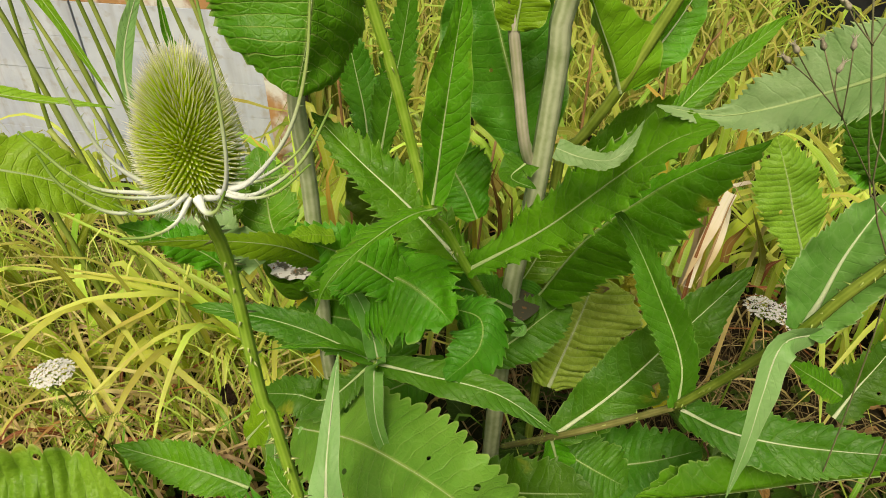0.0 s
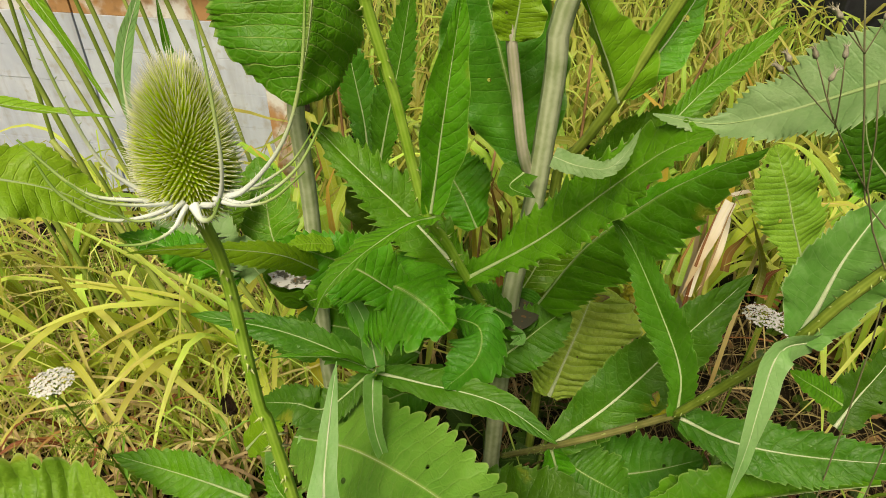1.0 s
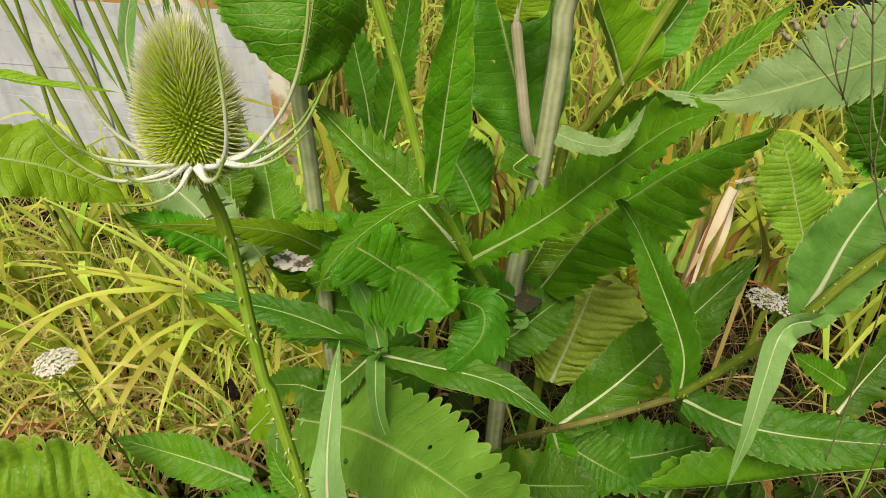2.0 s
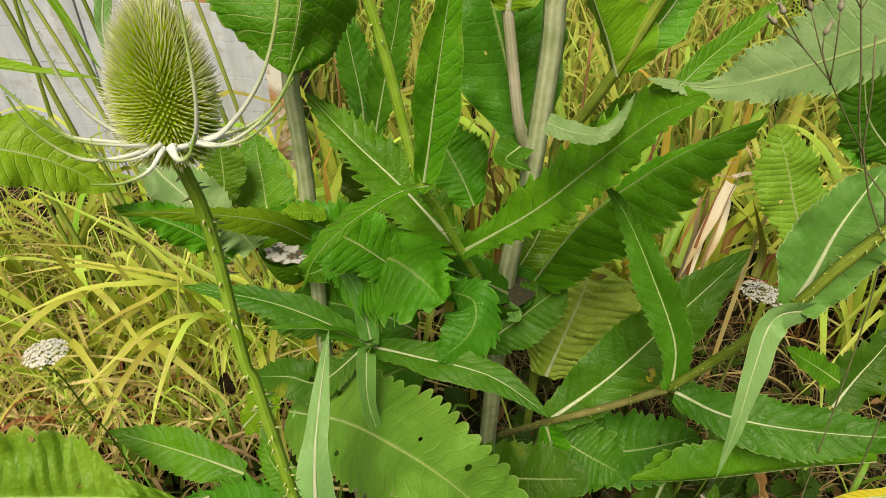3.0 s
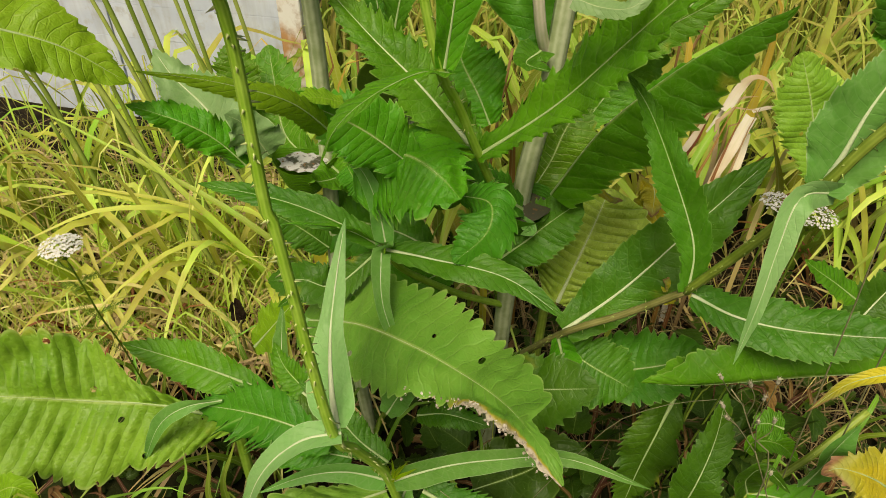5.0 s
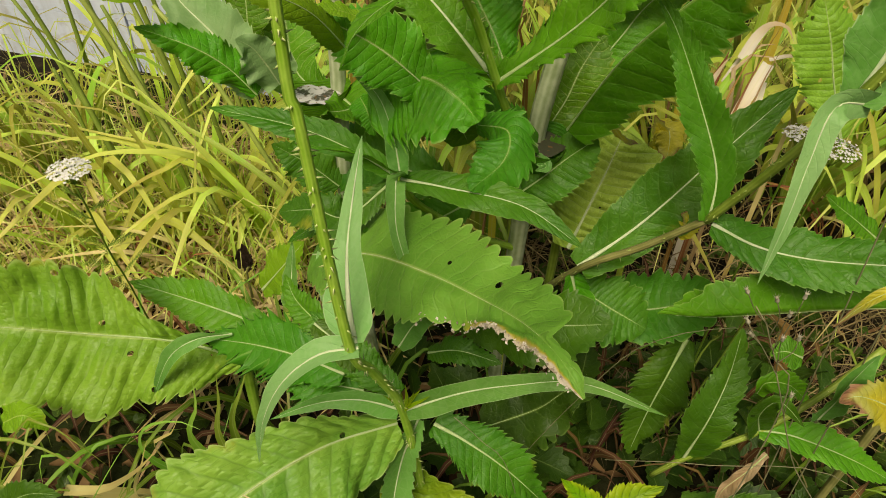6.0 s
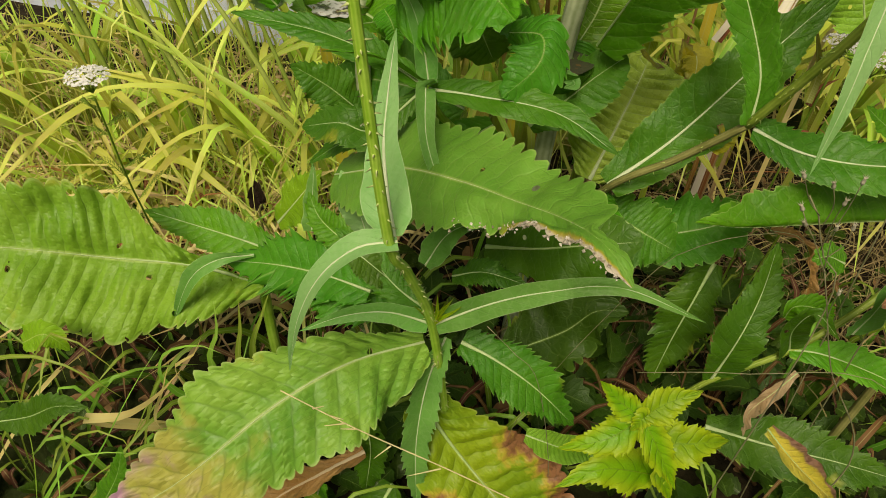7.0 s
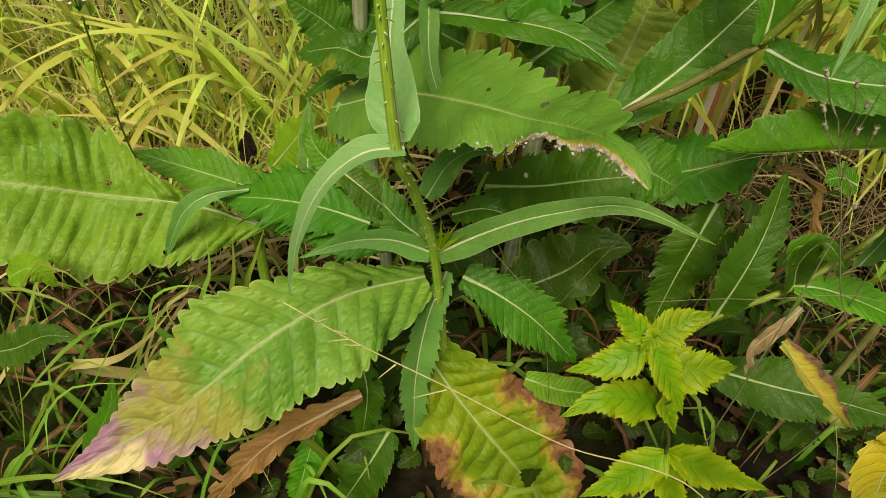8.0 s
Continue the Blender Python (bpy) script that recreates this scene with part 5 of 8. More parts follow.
bract(head, [(-0.128, 0.285, 1.21), (-0.138, 0.27, 1.211), (-0.155, 0.262, 1.214), (-0.171, 0.26, 1.229), (-0.178, 0.262, 1.245)], 0.0017, 5)
bract(head, [(-0.123, 0.28, 1.211), (-0.126, 0.265, 1.206), (-0.135, 0.255, 1.205), (-0.147, 0.25, 1.207)], 0.0017, 6)
bract(head, [(-0.14, 0.315, 1.195), (-0.166, 0.33, 1.191), (-0.178, 0.345, 1.206), (-0.176, 0.35, 1.229)], 0.0018, 7)
bract(head, [(-0.118, 0.305, 1.203), (-0.099, 0.31, 1.204), (-0.078, 0.32, 1.214), (-0.065, 0.325, 1.23)], 0.0015, 8)
bract(head, [(-0.114, 0.3, 1.207), (-0.09, 0.29, 1.215), (-0.07, 0.285, 1.223)], 0.0015, 9)
bract(head, [(-0.117, 0.275, 1.214), (-0.109, 0.262, 1.214), (-0.101, 0.256, 1.219), (-0.094, 0.253, 1.231)], 0.003, 10)
bract(head, [(-0.124, 0.28, 1.213), (-0.129, 0.268, 1.212), (-0.141, 0.262, 1.213), (-0.15, 0.26, 1.22)], 0.0013, 11)
bract(head, [(-0.128, 0.285, 1.21), (-0.139, 0.27, 1.217), (-0.155, 0.262, 1.224), (-0.166, 0.26, 1.235)], 0.0013, 12)
bract(head, [(-0.11, 0.285, 1.212), (-0.093, 0.27, 1.217), (-0.074, 0.262, 1.225), (-0.056, 0.26, 1.241)], 0.0014, 13)

# ---- ground ----
def ground_height(x, y):
    return 0.02 * math.sin(x * 2.3 + 0.4) + 0.02 * math.sin(y * 1.9 + x) + 0.03 * noise.noise(Vector((x * 1.3, y * 1.3, 0)))


SOIL = Nodes("leaf_litter_soil", 0.9, 0.1)
w = SOIL.coords()
# Soil colours taken nearly to black, standing in for shade between plants.
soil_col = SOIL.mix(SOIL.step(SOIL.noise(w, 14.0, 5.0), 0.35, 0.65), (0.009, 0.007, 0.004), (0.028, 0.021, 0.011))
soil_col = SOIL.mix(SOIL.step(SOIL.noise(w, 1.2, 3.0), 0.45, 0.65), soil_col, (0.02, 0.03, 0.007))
SOIL.plug(soil_col, SOIL.bsdf.inputs["Base Color"])
SOIL.bump(SOIL.noise(w, 60.0, 5.0), 0.8, 0.01)
SOIL = SOIL.mat
gv, gf = [], []
steps = [-400, -120, -40, -15, -8, -5] + [-3.5 + 0.125 * i for i in range(57)] + [5, 8, 15, 40, 120, 400]
for yy in steps:
    for xx in steps:
        near = abs(xx) < 6 and abs(yy) < 6
        gv.append((xx, yy + 1.0, ground_height(xx, yy + 1.0) if near else 0))
k = len(steps)
for i in range(k - 1):
    for j in range(k - 1):
        gf.append((i * k + j, i * k + j + 1, (i + 1) * k + j + 1, (i + 1) * k + j))
tagged(mesh_part("ground", gv, gf, SOIL), "dark soil under dead leaves and grass, deepened in colour for shade", "ground", "", "structure")

# ---- white boarded side of a raised bed ----
PAINT = Nodes("weathered_white_paint", 0.55, 0.3)
w = PAINT.coords()
rnd = PAINT.random()
pc = PAINT.mix(PAINT.step(PAINT.noise(w, 7.0, 4.0), 0.35, 0.7), (0.54, 0.61, 0.76), (0.68, 0.75, 0.88))
pc = PAINT.mix(PAINT.step(PAINT.noise(w, 25.0, 4.0), 0.52, 0.72, 0.0, 0.55), pc, (0.42, 0.41, 0.4))
runs = PAINT.put("Mapping", Vector=w, Scale=(14.0, 14.0, 1.2)).outputs[0]
pc = PAINT.mix(PAINT.step(PAINT.noise(runs, 1.0, 4.0), 0.5, 0.72, 0.0, 0.5), pc, (0.38, 0.4, 0.44))
PAINT.plug(pc, PAINT.bsdf.inputs["Base Color"])
PAINT.bump(PAINT.noise(w, 80.0, 3.0), 0.3, 0.003)
PAINT = PAINT.mat
RAWWOOD = Nodes("stained_paint_and_bare_wood", 0.7, 0.2)
w = RAWWOOD.coords()
rc = RAWWOOD.mix(RAWWOOD.step(RAWWOOD.noise(w, 5.0, 5.0), 0.42, 0.56), (0.78, 0.78, 0.78), (0.5, 0.28, 0.13))
rc = RAWWOOD.mix(RAWWOOD.step(RAWWOOD.noise(w, 22.0, 4.0), 0.5, 0.7, 0.0, 0.6), rc, (0.3, 0.17, 0.09))
RAWWOOD.plug(rc, RAWWOOD.bsdf.inputs["Base Color"])
RAWWOOD.bump(RAWWOOD.noise(w, 70.0, 3.0), 0.4, 0.003)
RAWWOOD = RAWWOOD.mat


def box(v, f, lo, hi, m, bevel=0.003):
    bm = bmesh.new()
    bmesh.ops.create_cube(bm, size=1)
    for q in bm.verts:
        q.co = Vector([lo[i] + (q.co[i] + 0.5) * (hi[i] - lo[i]) for i in range(3)])
    bmesh.ops.bevel(bm, geom=bm.edges[:], offset=bevel, segments=1, affect="EDGES")
    o = len(v)
    bm.verts.ensure_lookup_table()
    v += [m @ q.co for q in bm.verts]
    f += [tuple(o + q.index for q in p.verts) for p in bm.faces]
    bm.free()


fence = thing("boarded_wall", "white-painted weathered boarded wall with bare stained top board", "wall", (-1.5, 2.3, 0), "", "structure")
fm = Matrix.Translation((-0.64, 2.26, 0)) @ Matrix.Rotation(radians(-11), 4, "Z")
FENCE_TOP = 0.76
row = 0
zz = -0.04
while zz < FENCE_TOP:
    for left, right in ((-3.6, -2.0), (-1.99, -0.72), (-0.71, 0.0)):
        v, f = [], []
        jig = random.Random(row * 7 + int(left * 10)).uniform(-0.002, 0.002)
        box(v, f, (left, jig, zz), (right, 0.03 + jig, zz + 0.1292), fm, 0.001)
        mesh_part("board", v, f, RAWWOOD if zz > FENCE_TOP - 0.14 else PAINT, fence, smooth=False)
    zz += 0.13
    row += 1
v, f = [], []
box(v, f, (-3.7, -0.05, zz + 0.002), (0.05, 0.12, zz + 0.03), fm)
mesh_part("cap", v, f, PAINT, fence, "white ledge board", smooth=False)
v, f = [], []
box(v, f, (0.004, -0.03, -0.04), (0.09, 0.06, zz), fm)
mesh_part("post", v, f, RAWWOOD, fence, "bare stained corner post", smooth=False)

# ---- grass and day lily leaves ----
LILY = ramp_material("day_lily_leaf", [(0.0, (0.36, 0.54, 0.045)), (0.35, (0.56, 0.74, 0.08)), (0.8, (0.74, 0.8, 0.17)), (1.0, (0.7, 0.6, 0.28))], 0.45, 0.34, 0.32, 0.2, 0.07, 0.4)
LILYGREEN = ramp_material("green_day_lily_leaf", [(0.0, (0.2, 0.34, 0.03)), (0.5, (0.36, 0.5, 0.045)), (1.0, (0.52, 0.58, 0.09))], 0.45, 0.34, 0.4, 0.2, 0.09, 0.35)
BLEACHED = ramp_material("bleached_dead_leaf", [(0.0, (0.72, 0.68, 0.6)), (0.4, (0.68, 0.6, 0.48)), (0.7, (0.54, 0.42, 0.27)), (1.0, (0.45, 0.32, 0.18))], 0.7, 0.2, 0.15, 0.5, 0.02)
RUSTSTRAW = ramp_material("rust_brown_leaf", [(0.0, (0.16, 0.07, 0.02)), (0.5, (0.34, 0.15, 0.05)), (1.0, (0.2, 0.09, 0.03))], 0.7, 0.15, 0.3)
# Copy of the rust brown, darkened to paint in shade low among stems.
RUSTSHADE = ramp_material("shade_darkened_rust_leaf", [(0.0, (0.04, 0.018, 0.008)), (0.5, (0.13, 0.06, 0.022)), (1.0, (0.07, 0.03, 0.012))], 0.7, 0.1, 0.5)
YELLOWBLADE = ramp_material("yellowed_blade", [(0.0, (0.5, 0.46, 0.05)), (0.5, (0.7, 0.56, 0.06)), (1.0, (0.55, 0.32, 0.06))], 0.5, 0.3, 0.25, 0.3, 0.04, 0.5)
# Green lily leaf again, with the shade of the gaps painted into it.
LILYSHADE = ramp_material("shade_painted_day_lily_leaf", [(0.0, (0.08, 0.16, 0.015)), (0.5, (0.2, 0.33, 0.025)), (1.0, (0.42, 0.44, 0.07))], 0.45, 0.25, 0.4, 0.2, 0.08, 0.6)
MEADOW = ramp_material("meadow_grass", [(0.0, (0.3, 0.46, 0.035)), (0.5, (0.48, 0.62, 0.08)), (1.0, (0.62, 0.56, 0.22))], 0.5, 0.34, 0.36, 0.2, 0.07, 0.45)
STRAW = ramp_material("dead_grass", [(0.0, (0.3, 0.22, 0.07)), (0.5, (0.54, 0.44, 0.2)), (1.0, (0.42, 0.3, 0.11))], 0.6, 0.2, 0.35)
FARGRASS = ramp_material("far_grass", [(0.0, (0.12, 0.2, 0.02)), (0.5, (0.34, 0.43, 0.045)), (1.0, (0.52, 0.52, 0.12))], 0.5, 0.34, 0.45, 0.2, 0.09, 0.4)
PALESTRAW = ramp_material("bleached_grass", [(0.0, (0.46, 0.3, 0.1)), (0.5, (0.72, 0.58, 0.3)), (1.0, (0.5, 0.34, 0.13))], 0.6, 0.2, 0.3)
# Straw colours lowered so that the tangle itself carries the shade.
SHADESTRAW = ramp_material("shade_darkened_straw", [(0.0, (0.07, 0.05, 0.02)), (0.5, (0.24, 0.18, 0.08)), (1.0, (0.14, 0.1, 0.04))], 0.65, 0.15, 0.5)
LUSH = ramp_material("fresh_grass", [(0.0, (0.07, 0.17, 0.014)), (0.5, (0.19, 0.36, 0.035)), (1.0, (0.3, 0.46, 0.07))], 0.45, 0.25, 0.3)
DEADLEAF = plain_material("dead_leaf", (0.08, 0.04, 0.015), (0.3, 0.18, 0.08), 30.0, 0.7, 0.2, 0.15, 0.5, 0.5, True)
RUSH = plain_material("rush_stalk", (0.18, 0.27, 0.04), (0.34, 0.42, 0.1), 20.0, 0.5, 0.3, 0, 0.3, 0.5)


def arch(rng, foot, lean, height, reach):
    """Points of a blade that rises from foot and arches over along lean."""
    foot = Vector(foot)
    d = Vector((math.cos(lean), math.sin(lean), 0))
    return [foot, foot + d * reach * 0.12 + Vector((0, 0, height * 0.55)), foot + d * reach * 0.42 + Vector((0, 0, height)),
            foot + d * reach * 0.8 + Vector((0, 0, height * rng.uniform(0.72, 0.95))), foot + d * reach * 1.1 + Vector((0, 0, height * rng.uniform(0.3, 0.75)))]


def lily_clump(where, count, height, spread, seed, label, mat=None, width=(0.011, 0.024), lean=None):
    rng = random.Random(seed)
    x, y = where
    g = ground_height(x, y)
    t = thing("day_lily_clump", label, "day lily", (x, y, g), "day lilies")
    for _ in range(count):
        a, r = rng.random() * 6.28, rng.random() ** 0.5 * 0.10
        h = height * rng.uniform(0.55, 1.1)
        v, f, s, m = [], [], [], []
        way = a + rng.gauss(0, 0.7) if lean is None else lean + rng.gauss(0, 0.9)
        blade(v, f, s, m, arch(rng, (x + r * math.cos(a), y + r * math.sin(a), g - 0.01), way, h, spread * rng.uniform(0.3, 1.2)),
              rng.uniform(*width), n=14, twist=rng.gauss(0, 0.5))
        mesh_part("blade", v, f, mat or LILY, t, "", {"span": s, "metric": m})
    return t


def grass_field(name, label, area, count, height, spread, width, mat, seed, lean=None, zlift=0.0, keep=None):
    rng = random.Random(seed)
    v, f, s, m = [], [], [], []
    for _ in range(count):
        x, y = rng.uniform(area[0], area[1]), rng.uniform(area[2], area[3])
        if keep and not keep(x, y):
            continue
        h = rng.uniform(*height)
        way = rng.random() * 6.28 if lean is None else lean + rng.gauss(0, 0.8)
        blade(v, f, s, m, arch(rng, (x, y, ground_height(x, y) + zlift - 0.01), way, h, h * spread * rng.uniform(0.2, 1.3)),
              rng.uniform(*width), n=9, twist=rng.gauss(0, 0.25))
    return tagged(mesh_part(name, v, f, mat, None, "", {"span": s, "metric": m}), label, "grass", "", "stuff")


rng = random.Random(4)
for i, (x, y) in enumerate([(-0.95, 1.25), (-0.72, 1.45), (-1.2, 1.5), (-0.5, 1.3), (-1.45, 1.2), (-1.6, 1.75), (-1.0, 1.85), (-0.4, 1.7)]):
    lily_clump((x, y), 16, rng.uniform(0.34, 0.55), 0.5, 40 + i, "arching yellow-green day lily leaves in a loose clump", (LILY, LILY, LILYGREEN)[i % 3], (0.013, 0.028))
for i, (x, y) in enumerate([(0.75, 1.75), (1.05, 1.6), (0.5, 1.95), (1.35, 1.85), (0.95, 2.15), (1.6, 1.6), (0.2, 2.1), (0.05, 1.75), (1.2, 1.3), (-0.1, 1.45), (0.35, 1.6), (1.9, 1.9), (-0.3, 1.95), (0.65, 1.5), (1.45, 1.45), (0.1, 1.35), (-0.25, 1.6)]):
    lily_clump((x, y), 20, rng.uniform(0.4, 0.62), 0.5, 70 + i, "upright yellowing day lily leaves in a dense clump", (LILYGREEN, LILYGREEN, LILYSHADE, LILY, LILYSHADE)[i % 5], (0.016, 0.036))
for i, (x, y) in enumerate([(0.95, 1.6), (1.15, 1.4), (-0.05, 1.2), (0.85, 1.85), (0.4, 1.75), (1.3, 1.65), (0.1, 1.55), (-0.85, 1.1), (-1.15, 1.25), (-0.55, 1.2)]):
    lily_clump((x, y), 15, rng.uniform(0.12, 0.26), 0.34, 95 + i, "collapsed dead straw-coloured day lily leaves", (STRAW, RUSTSTRAW, STRAW)[i % 3], (0.004, 0.013))
grass_field("meadow_grass", "yellow-green meadow grass behind the plants", (-3.2, 3.6, 1.0, 2.25), 2000, (0.12, 0.4), 0.7, (0.002, 0.007), MEADOW, 1, keep=lambda x, y: not (x > -0.2 and y < 1.95))
grass_field("meadow_grass", "fine pale yellow grass under the arching blades", (-2.3, -0.2, 0.95, 2.1), 1900, (0.06, 0.3), 1.0, (0.002, 0.007), MEADOW, 12, keep=lambda x, y: y < 1.75)
grass_field("dead_grass", "bleached dry grass matted over the soil", (-2.0, -0.25, 0.85, 1.9), 1150, (0.03, 0.16), 2.6, (0.004, 0.012), PALESTRAW, 13)
grass_field("meadow_grass", "tall yellow-green meadow grass further off", (-0.6, 4.5, 2.25, 4.5), 2600, (0.25, 0.6), 0.8, (0.01, 0.026), FARGRASS, 2)
grass_field("dead_grass", "dry straw-coloured grass lying over the soil", (-2.2, 2.4, 0.75, 2.2), 1800, (0.02, 0.12), 3.0, (0.003, 0.010), STRAW, 3, keep=lambda x, y: not (x > 0.0 and y < 1.15) and (x < -0.2 or int(x * 997) % 2))
grass_field("fresh_grass", "low fresh green grass beneath the leaves", (-1.3, 1.3, -0.1, 0.95), 480, (0.06, 0.26), 1.2, (0.005, 0.013), LUSH, 4, keep=lambda x, y: x < -0.15 or int(x * 997) % 2)

grass_field("dead_grass", "rust-brown withered leaf strips with shade put into their colour", (0.0, 0.8, 0.45, 0.95), 120, (0.05, 0.2), 1.2, (0.005, 0.014), RUSTSHADE, 31)
grass_field("dead_grass", "rust-brown withered leaf strips among low grass", (-1.0, -0.25, 0.35, 0.8), 90, (0.03, 0.14), 1.8, (0.006, 0.016), RUSTSHADE, 32)

# litter of dead leaves on the soil
rng = random.Random(8)
v, f = [], []
for _ in range(900):
    x, y = rng.uniform(-1.6, 1.8), rng.uniform(0.0, 1.9)
    o = len(v)
    L, W = rng.uniform(0.03, 0.09), rng.uniform(0.004, 0.014)
    m = Matrix.Translation((x, y, ground_height(x, y) + rng.uniform(0.005, 0.04))) @ Euler((rng.gauss(0, 0.4), rng.gauss(0, 0.4), rng.random() * 6.3)).to_matrix().to_4x4()
    for i in range(5):
        u = i / 4
        ww = W * math.sin(math.pi * (0.08 + 0.84 * u))
        for s in (-1, 0, 1):
            v.append(m @ Vector((L * (u - 0.5), s * ww, 0.8 * ww * abs(s) + 0.25 * L * u * (1 - u) * (1 if o % 2 else -1) + rng.gauss(0, 0.003))))
    for i in range(4):
        for s in range(2):
            f.append((o + i * 3 + s, o + i * 3 + s + 1, o + i * 3 + s + 4, o + i * 3 + s + 3))
tagged(mesh_part("leaf_litter", v, f, DEADLEAF), "curled brown dead leaves on the soil", "leaf litter", "", "stuff")


# ---- explicit blades, stalks and small plants ----

lily = thing('day_lily_clump', 'long pale arching day lily leaves', 'day lily', (-0.55, 1.3, 0.0), 'day lilies')
v, f, s, m = [], [], [], []
blade(v, f, s, m, [(-0.55, 1.3, 0.0), (-0.543, 1.32, 0.098), (-0.606, 1.18, 0.385), (-0.674, 1.12, 0.445), (-0.785, 1.09, 0.454), (-0.894, 1.06, 0.417), (-1.018, 1.04, 0.359)], 0.021, n=18)
mesh_part('blade', v, f, LILY, lily, '', {'span': s, 'metric': m})
v, f, s, m = [], [], [], []
blade(v, f, s, m, [(-0.6, 1.25, 0.0), (-0.617, 1.2, 0.365), (-0.648, 1.1, 0.419), (-0.771, 1.1, 0.347), (-0.88, 1.1, 0.254), (-0.948, 1.1, 0.155)], 0.016, n=18)
mesh_part('blade', v, f, LILY, lily, '', {'span': s, 'metric': m})
v, f, s, m = [], [], [], []
blade(v, f, s, m, [(-0.8, 1.3, -0.327), (-0.701, 1.25, -0.01), (-0.593, 1.2, 0.184), (-0.502, 1.2, 0.25), (-0.427, 1.18, 0.244)], 0.017, n=18)
mesh_part('blade', v, f, LILY, lily, '', {'span': s, 'metric': m})
v, f, s, m = [], [], [], []
blade(v, f, s, m, [(-0.752, 1.3, -0.327), (-0.667, 1.25, -0.033), (-0.61, 1.2, 0.111), (-0.598, 1.18, 0.068)], 0.016, n=18)
mesh_part('blade', v, f, LILY, lily, '', {'span': s, 'metric': m})
v, f, s, m = [], [], [], []
blade(v, f, s, m, [(-0.62, 1.3, 0.0), (-0.7, 1.2, 0.194), (-0.737, 1.15, 0.489), (-0.813, 1.1, 0.565), (-0.914, 1.05, 0.597)], 0.014, n=18)
mesh_part('blade', v, f, LILY, lily, '', {'span': s, 'metric': m})
v, f, s, m = [], [], [], []
blade(v, f, s, m, [(-0.66, 1.3, 0.0), (-0.649, 1.15, 0.204), (-0.619, 1.15, 0.355), (-0.586, 1.15, 0.505)], 0.014, n=18)
mesh_part('blade', v, f, LILY, lily, '', {'span': s, 'metric': m})

lily = thing('day_lily_clump', 'drooping green day lily leaves', 'day lily', (-0.493, 1.15, 0.0), 'day lilies')
v, f, s, m = [], [], [], []
blade(v, f, s, m, [(-0.493, 1.15, -0.128), (-0.504, 1.1, 0.095), (-0.537, 1.05, 0.112), (-0.57, 1.0, 0.046)], 0.02, n=18)
mesh_part('blade', v, f, LILY, lily, '', {'span': s, 'metric': m})
v, f, s, m = [], [], [], []
blade(v, f, s, m, [(-0.442, 1.15, -0.103), (-0.44, 1.1, 0.138), (-0.484, 1.05, 0.133), (-0.526, 1.0, 0.024)], 0.018, n=18)
mesh_part('blade', v, f, LILY, lily, '', {'span': s, 'metric': m})
v, f, s, m = [], [], [], []
blade(v, f, s, m, [(-0.506, 1.3, -0.04), (-0.579, 1.3, 0.175), (-0.649, 1.3, 0.187), (-0.723, 1.3, -0.034)], 0.018, n=18)
mesh_part('blade', v, f, LILY, lily, '', {'span': s, 'metric': m})
v, f, s, m = [], [], [], []
blade(v, f, s, m, [(-0.495, 1.25, 0.177), (-0.613, 1.25, 0.297), (-0.732, 1.25, 0.355), (-0.889, 1.25, 0.395), (-1.099, 1.25, 0.354)], 0.018, n=18)
mesh_part('blade', v, f, LILY, lily, '', {'span': s, 'metric': m})
v, f, s, m = [], [], [], []
blade(v, f, s, m, [(-0.541, 1.2, 0.089), (-0.702, 1.2, 0.14), (-0.944, 1.2, 0.176), (-1.164, 1.2, 0.146)], 0.016, n=18)
mesh_part('blade', v, f, LILY, lily, '', {'span': s, 'metric': m})

lily = thing('dead_day_lily', 'bleached papery day lily leaves drooping in a heap', 'day lily', (0.616, 1.2, 0.0), 'dead day lilies')
v, f, s, m = [], [], [], []
blade(v, f, s, m, [(0.616, 1.2, 0.666), (0.59, 1.17, 0.631), (0.546, 1.12, 0.577), (0.498, 1.06, 0.521)], 0.024, n=18, fold=0.5)
mesh_part('blade', v, f, BLEACHED, lily, '', {'span': s, 'metric': m})
v, f, s, m = [], [], [], []
blade(v, f, s, m, [(0.623, 1.21, 0.622), (0.612, 1.18, 0.583), (0.582, 1.13, 0.542), (0.543, 1.09, 0.508)], 0.016, n=18, fold=0.5)
mesh_part('blade', v, f, BLEACHED, lily, '', {'span': s, 'metric': m})
v, f, s, m = [], [], [], []
blade(v, f, s, m, [(0.532, 1.1, 0.488), (0.55, 1.13, 0.527), (0.577, 1.17, 0.574), (0.597, 1.19, 0.605)], 0.014, n=18, fold=0.5)
mesh_part('blade', v, f, BLEACHED, lily, '', {'span': s, 'metric': m})
v, f, s, m = [], [], [], []
blade(v, f, s, m, [(0.582, 1.25, 0.652), (0.606, 1.27, 0.692), (0.629, 1.27, 0.719), (0.651, 1.25, 0.723), (0.659, 1.22, 0.709)], 0.022, n=18, fold=0.5)
mesh_part('blade', v, f, BLEACHED, lily, '', {'span': s, 'metric': m})
v, f, s, m = [], [], [], []
blade(v, f, s, m, [(0.562, 1.25, 0.597), (0.591, 1.27, 0.641), (0.617, 1.27, 0.672), (0.642, 1.25, 0.689)], 0.018, n=18, fold=0.5)
mesh_part('blade', v, f, BLEACHED, lily, '', {'span': s, 'metric': m})
v, f, s, m = [], [], [], []
blade(v, f, s, m, [(0.488, 1.2, 0.561), (0.504, 1.2, 0.597), (0.538, 1.22, 0.659), (0.553, 1.22, 0.673)], 0.014, n=18, fold=0.5)
mesh_part('blade', v, f, BLEACHED, lily, '', {'span': s, 'metric': m})
v, f, s, m = [], [], [], []
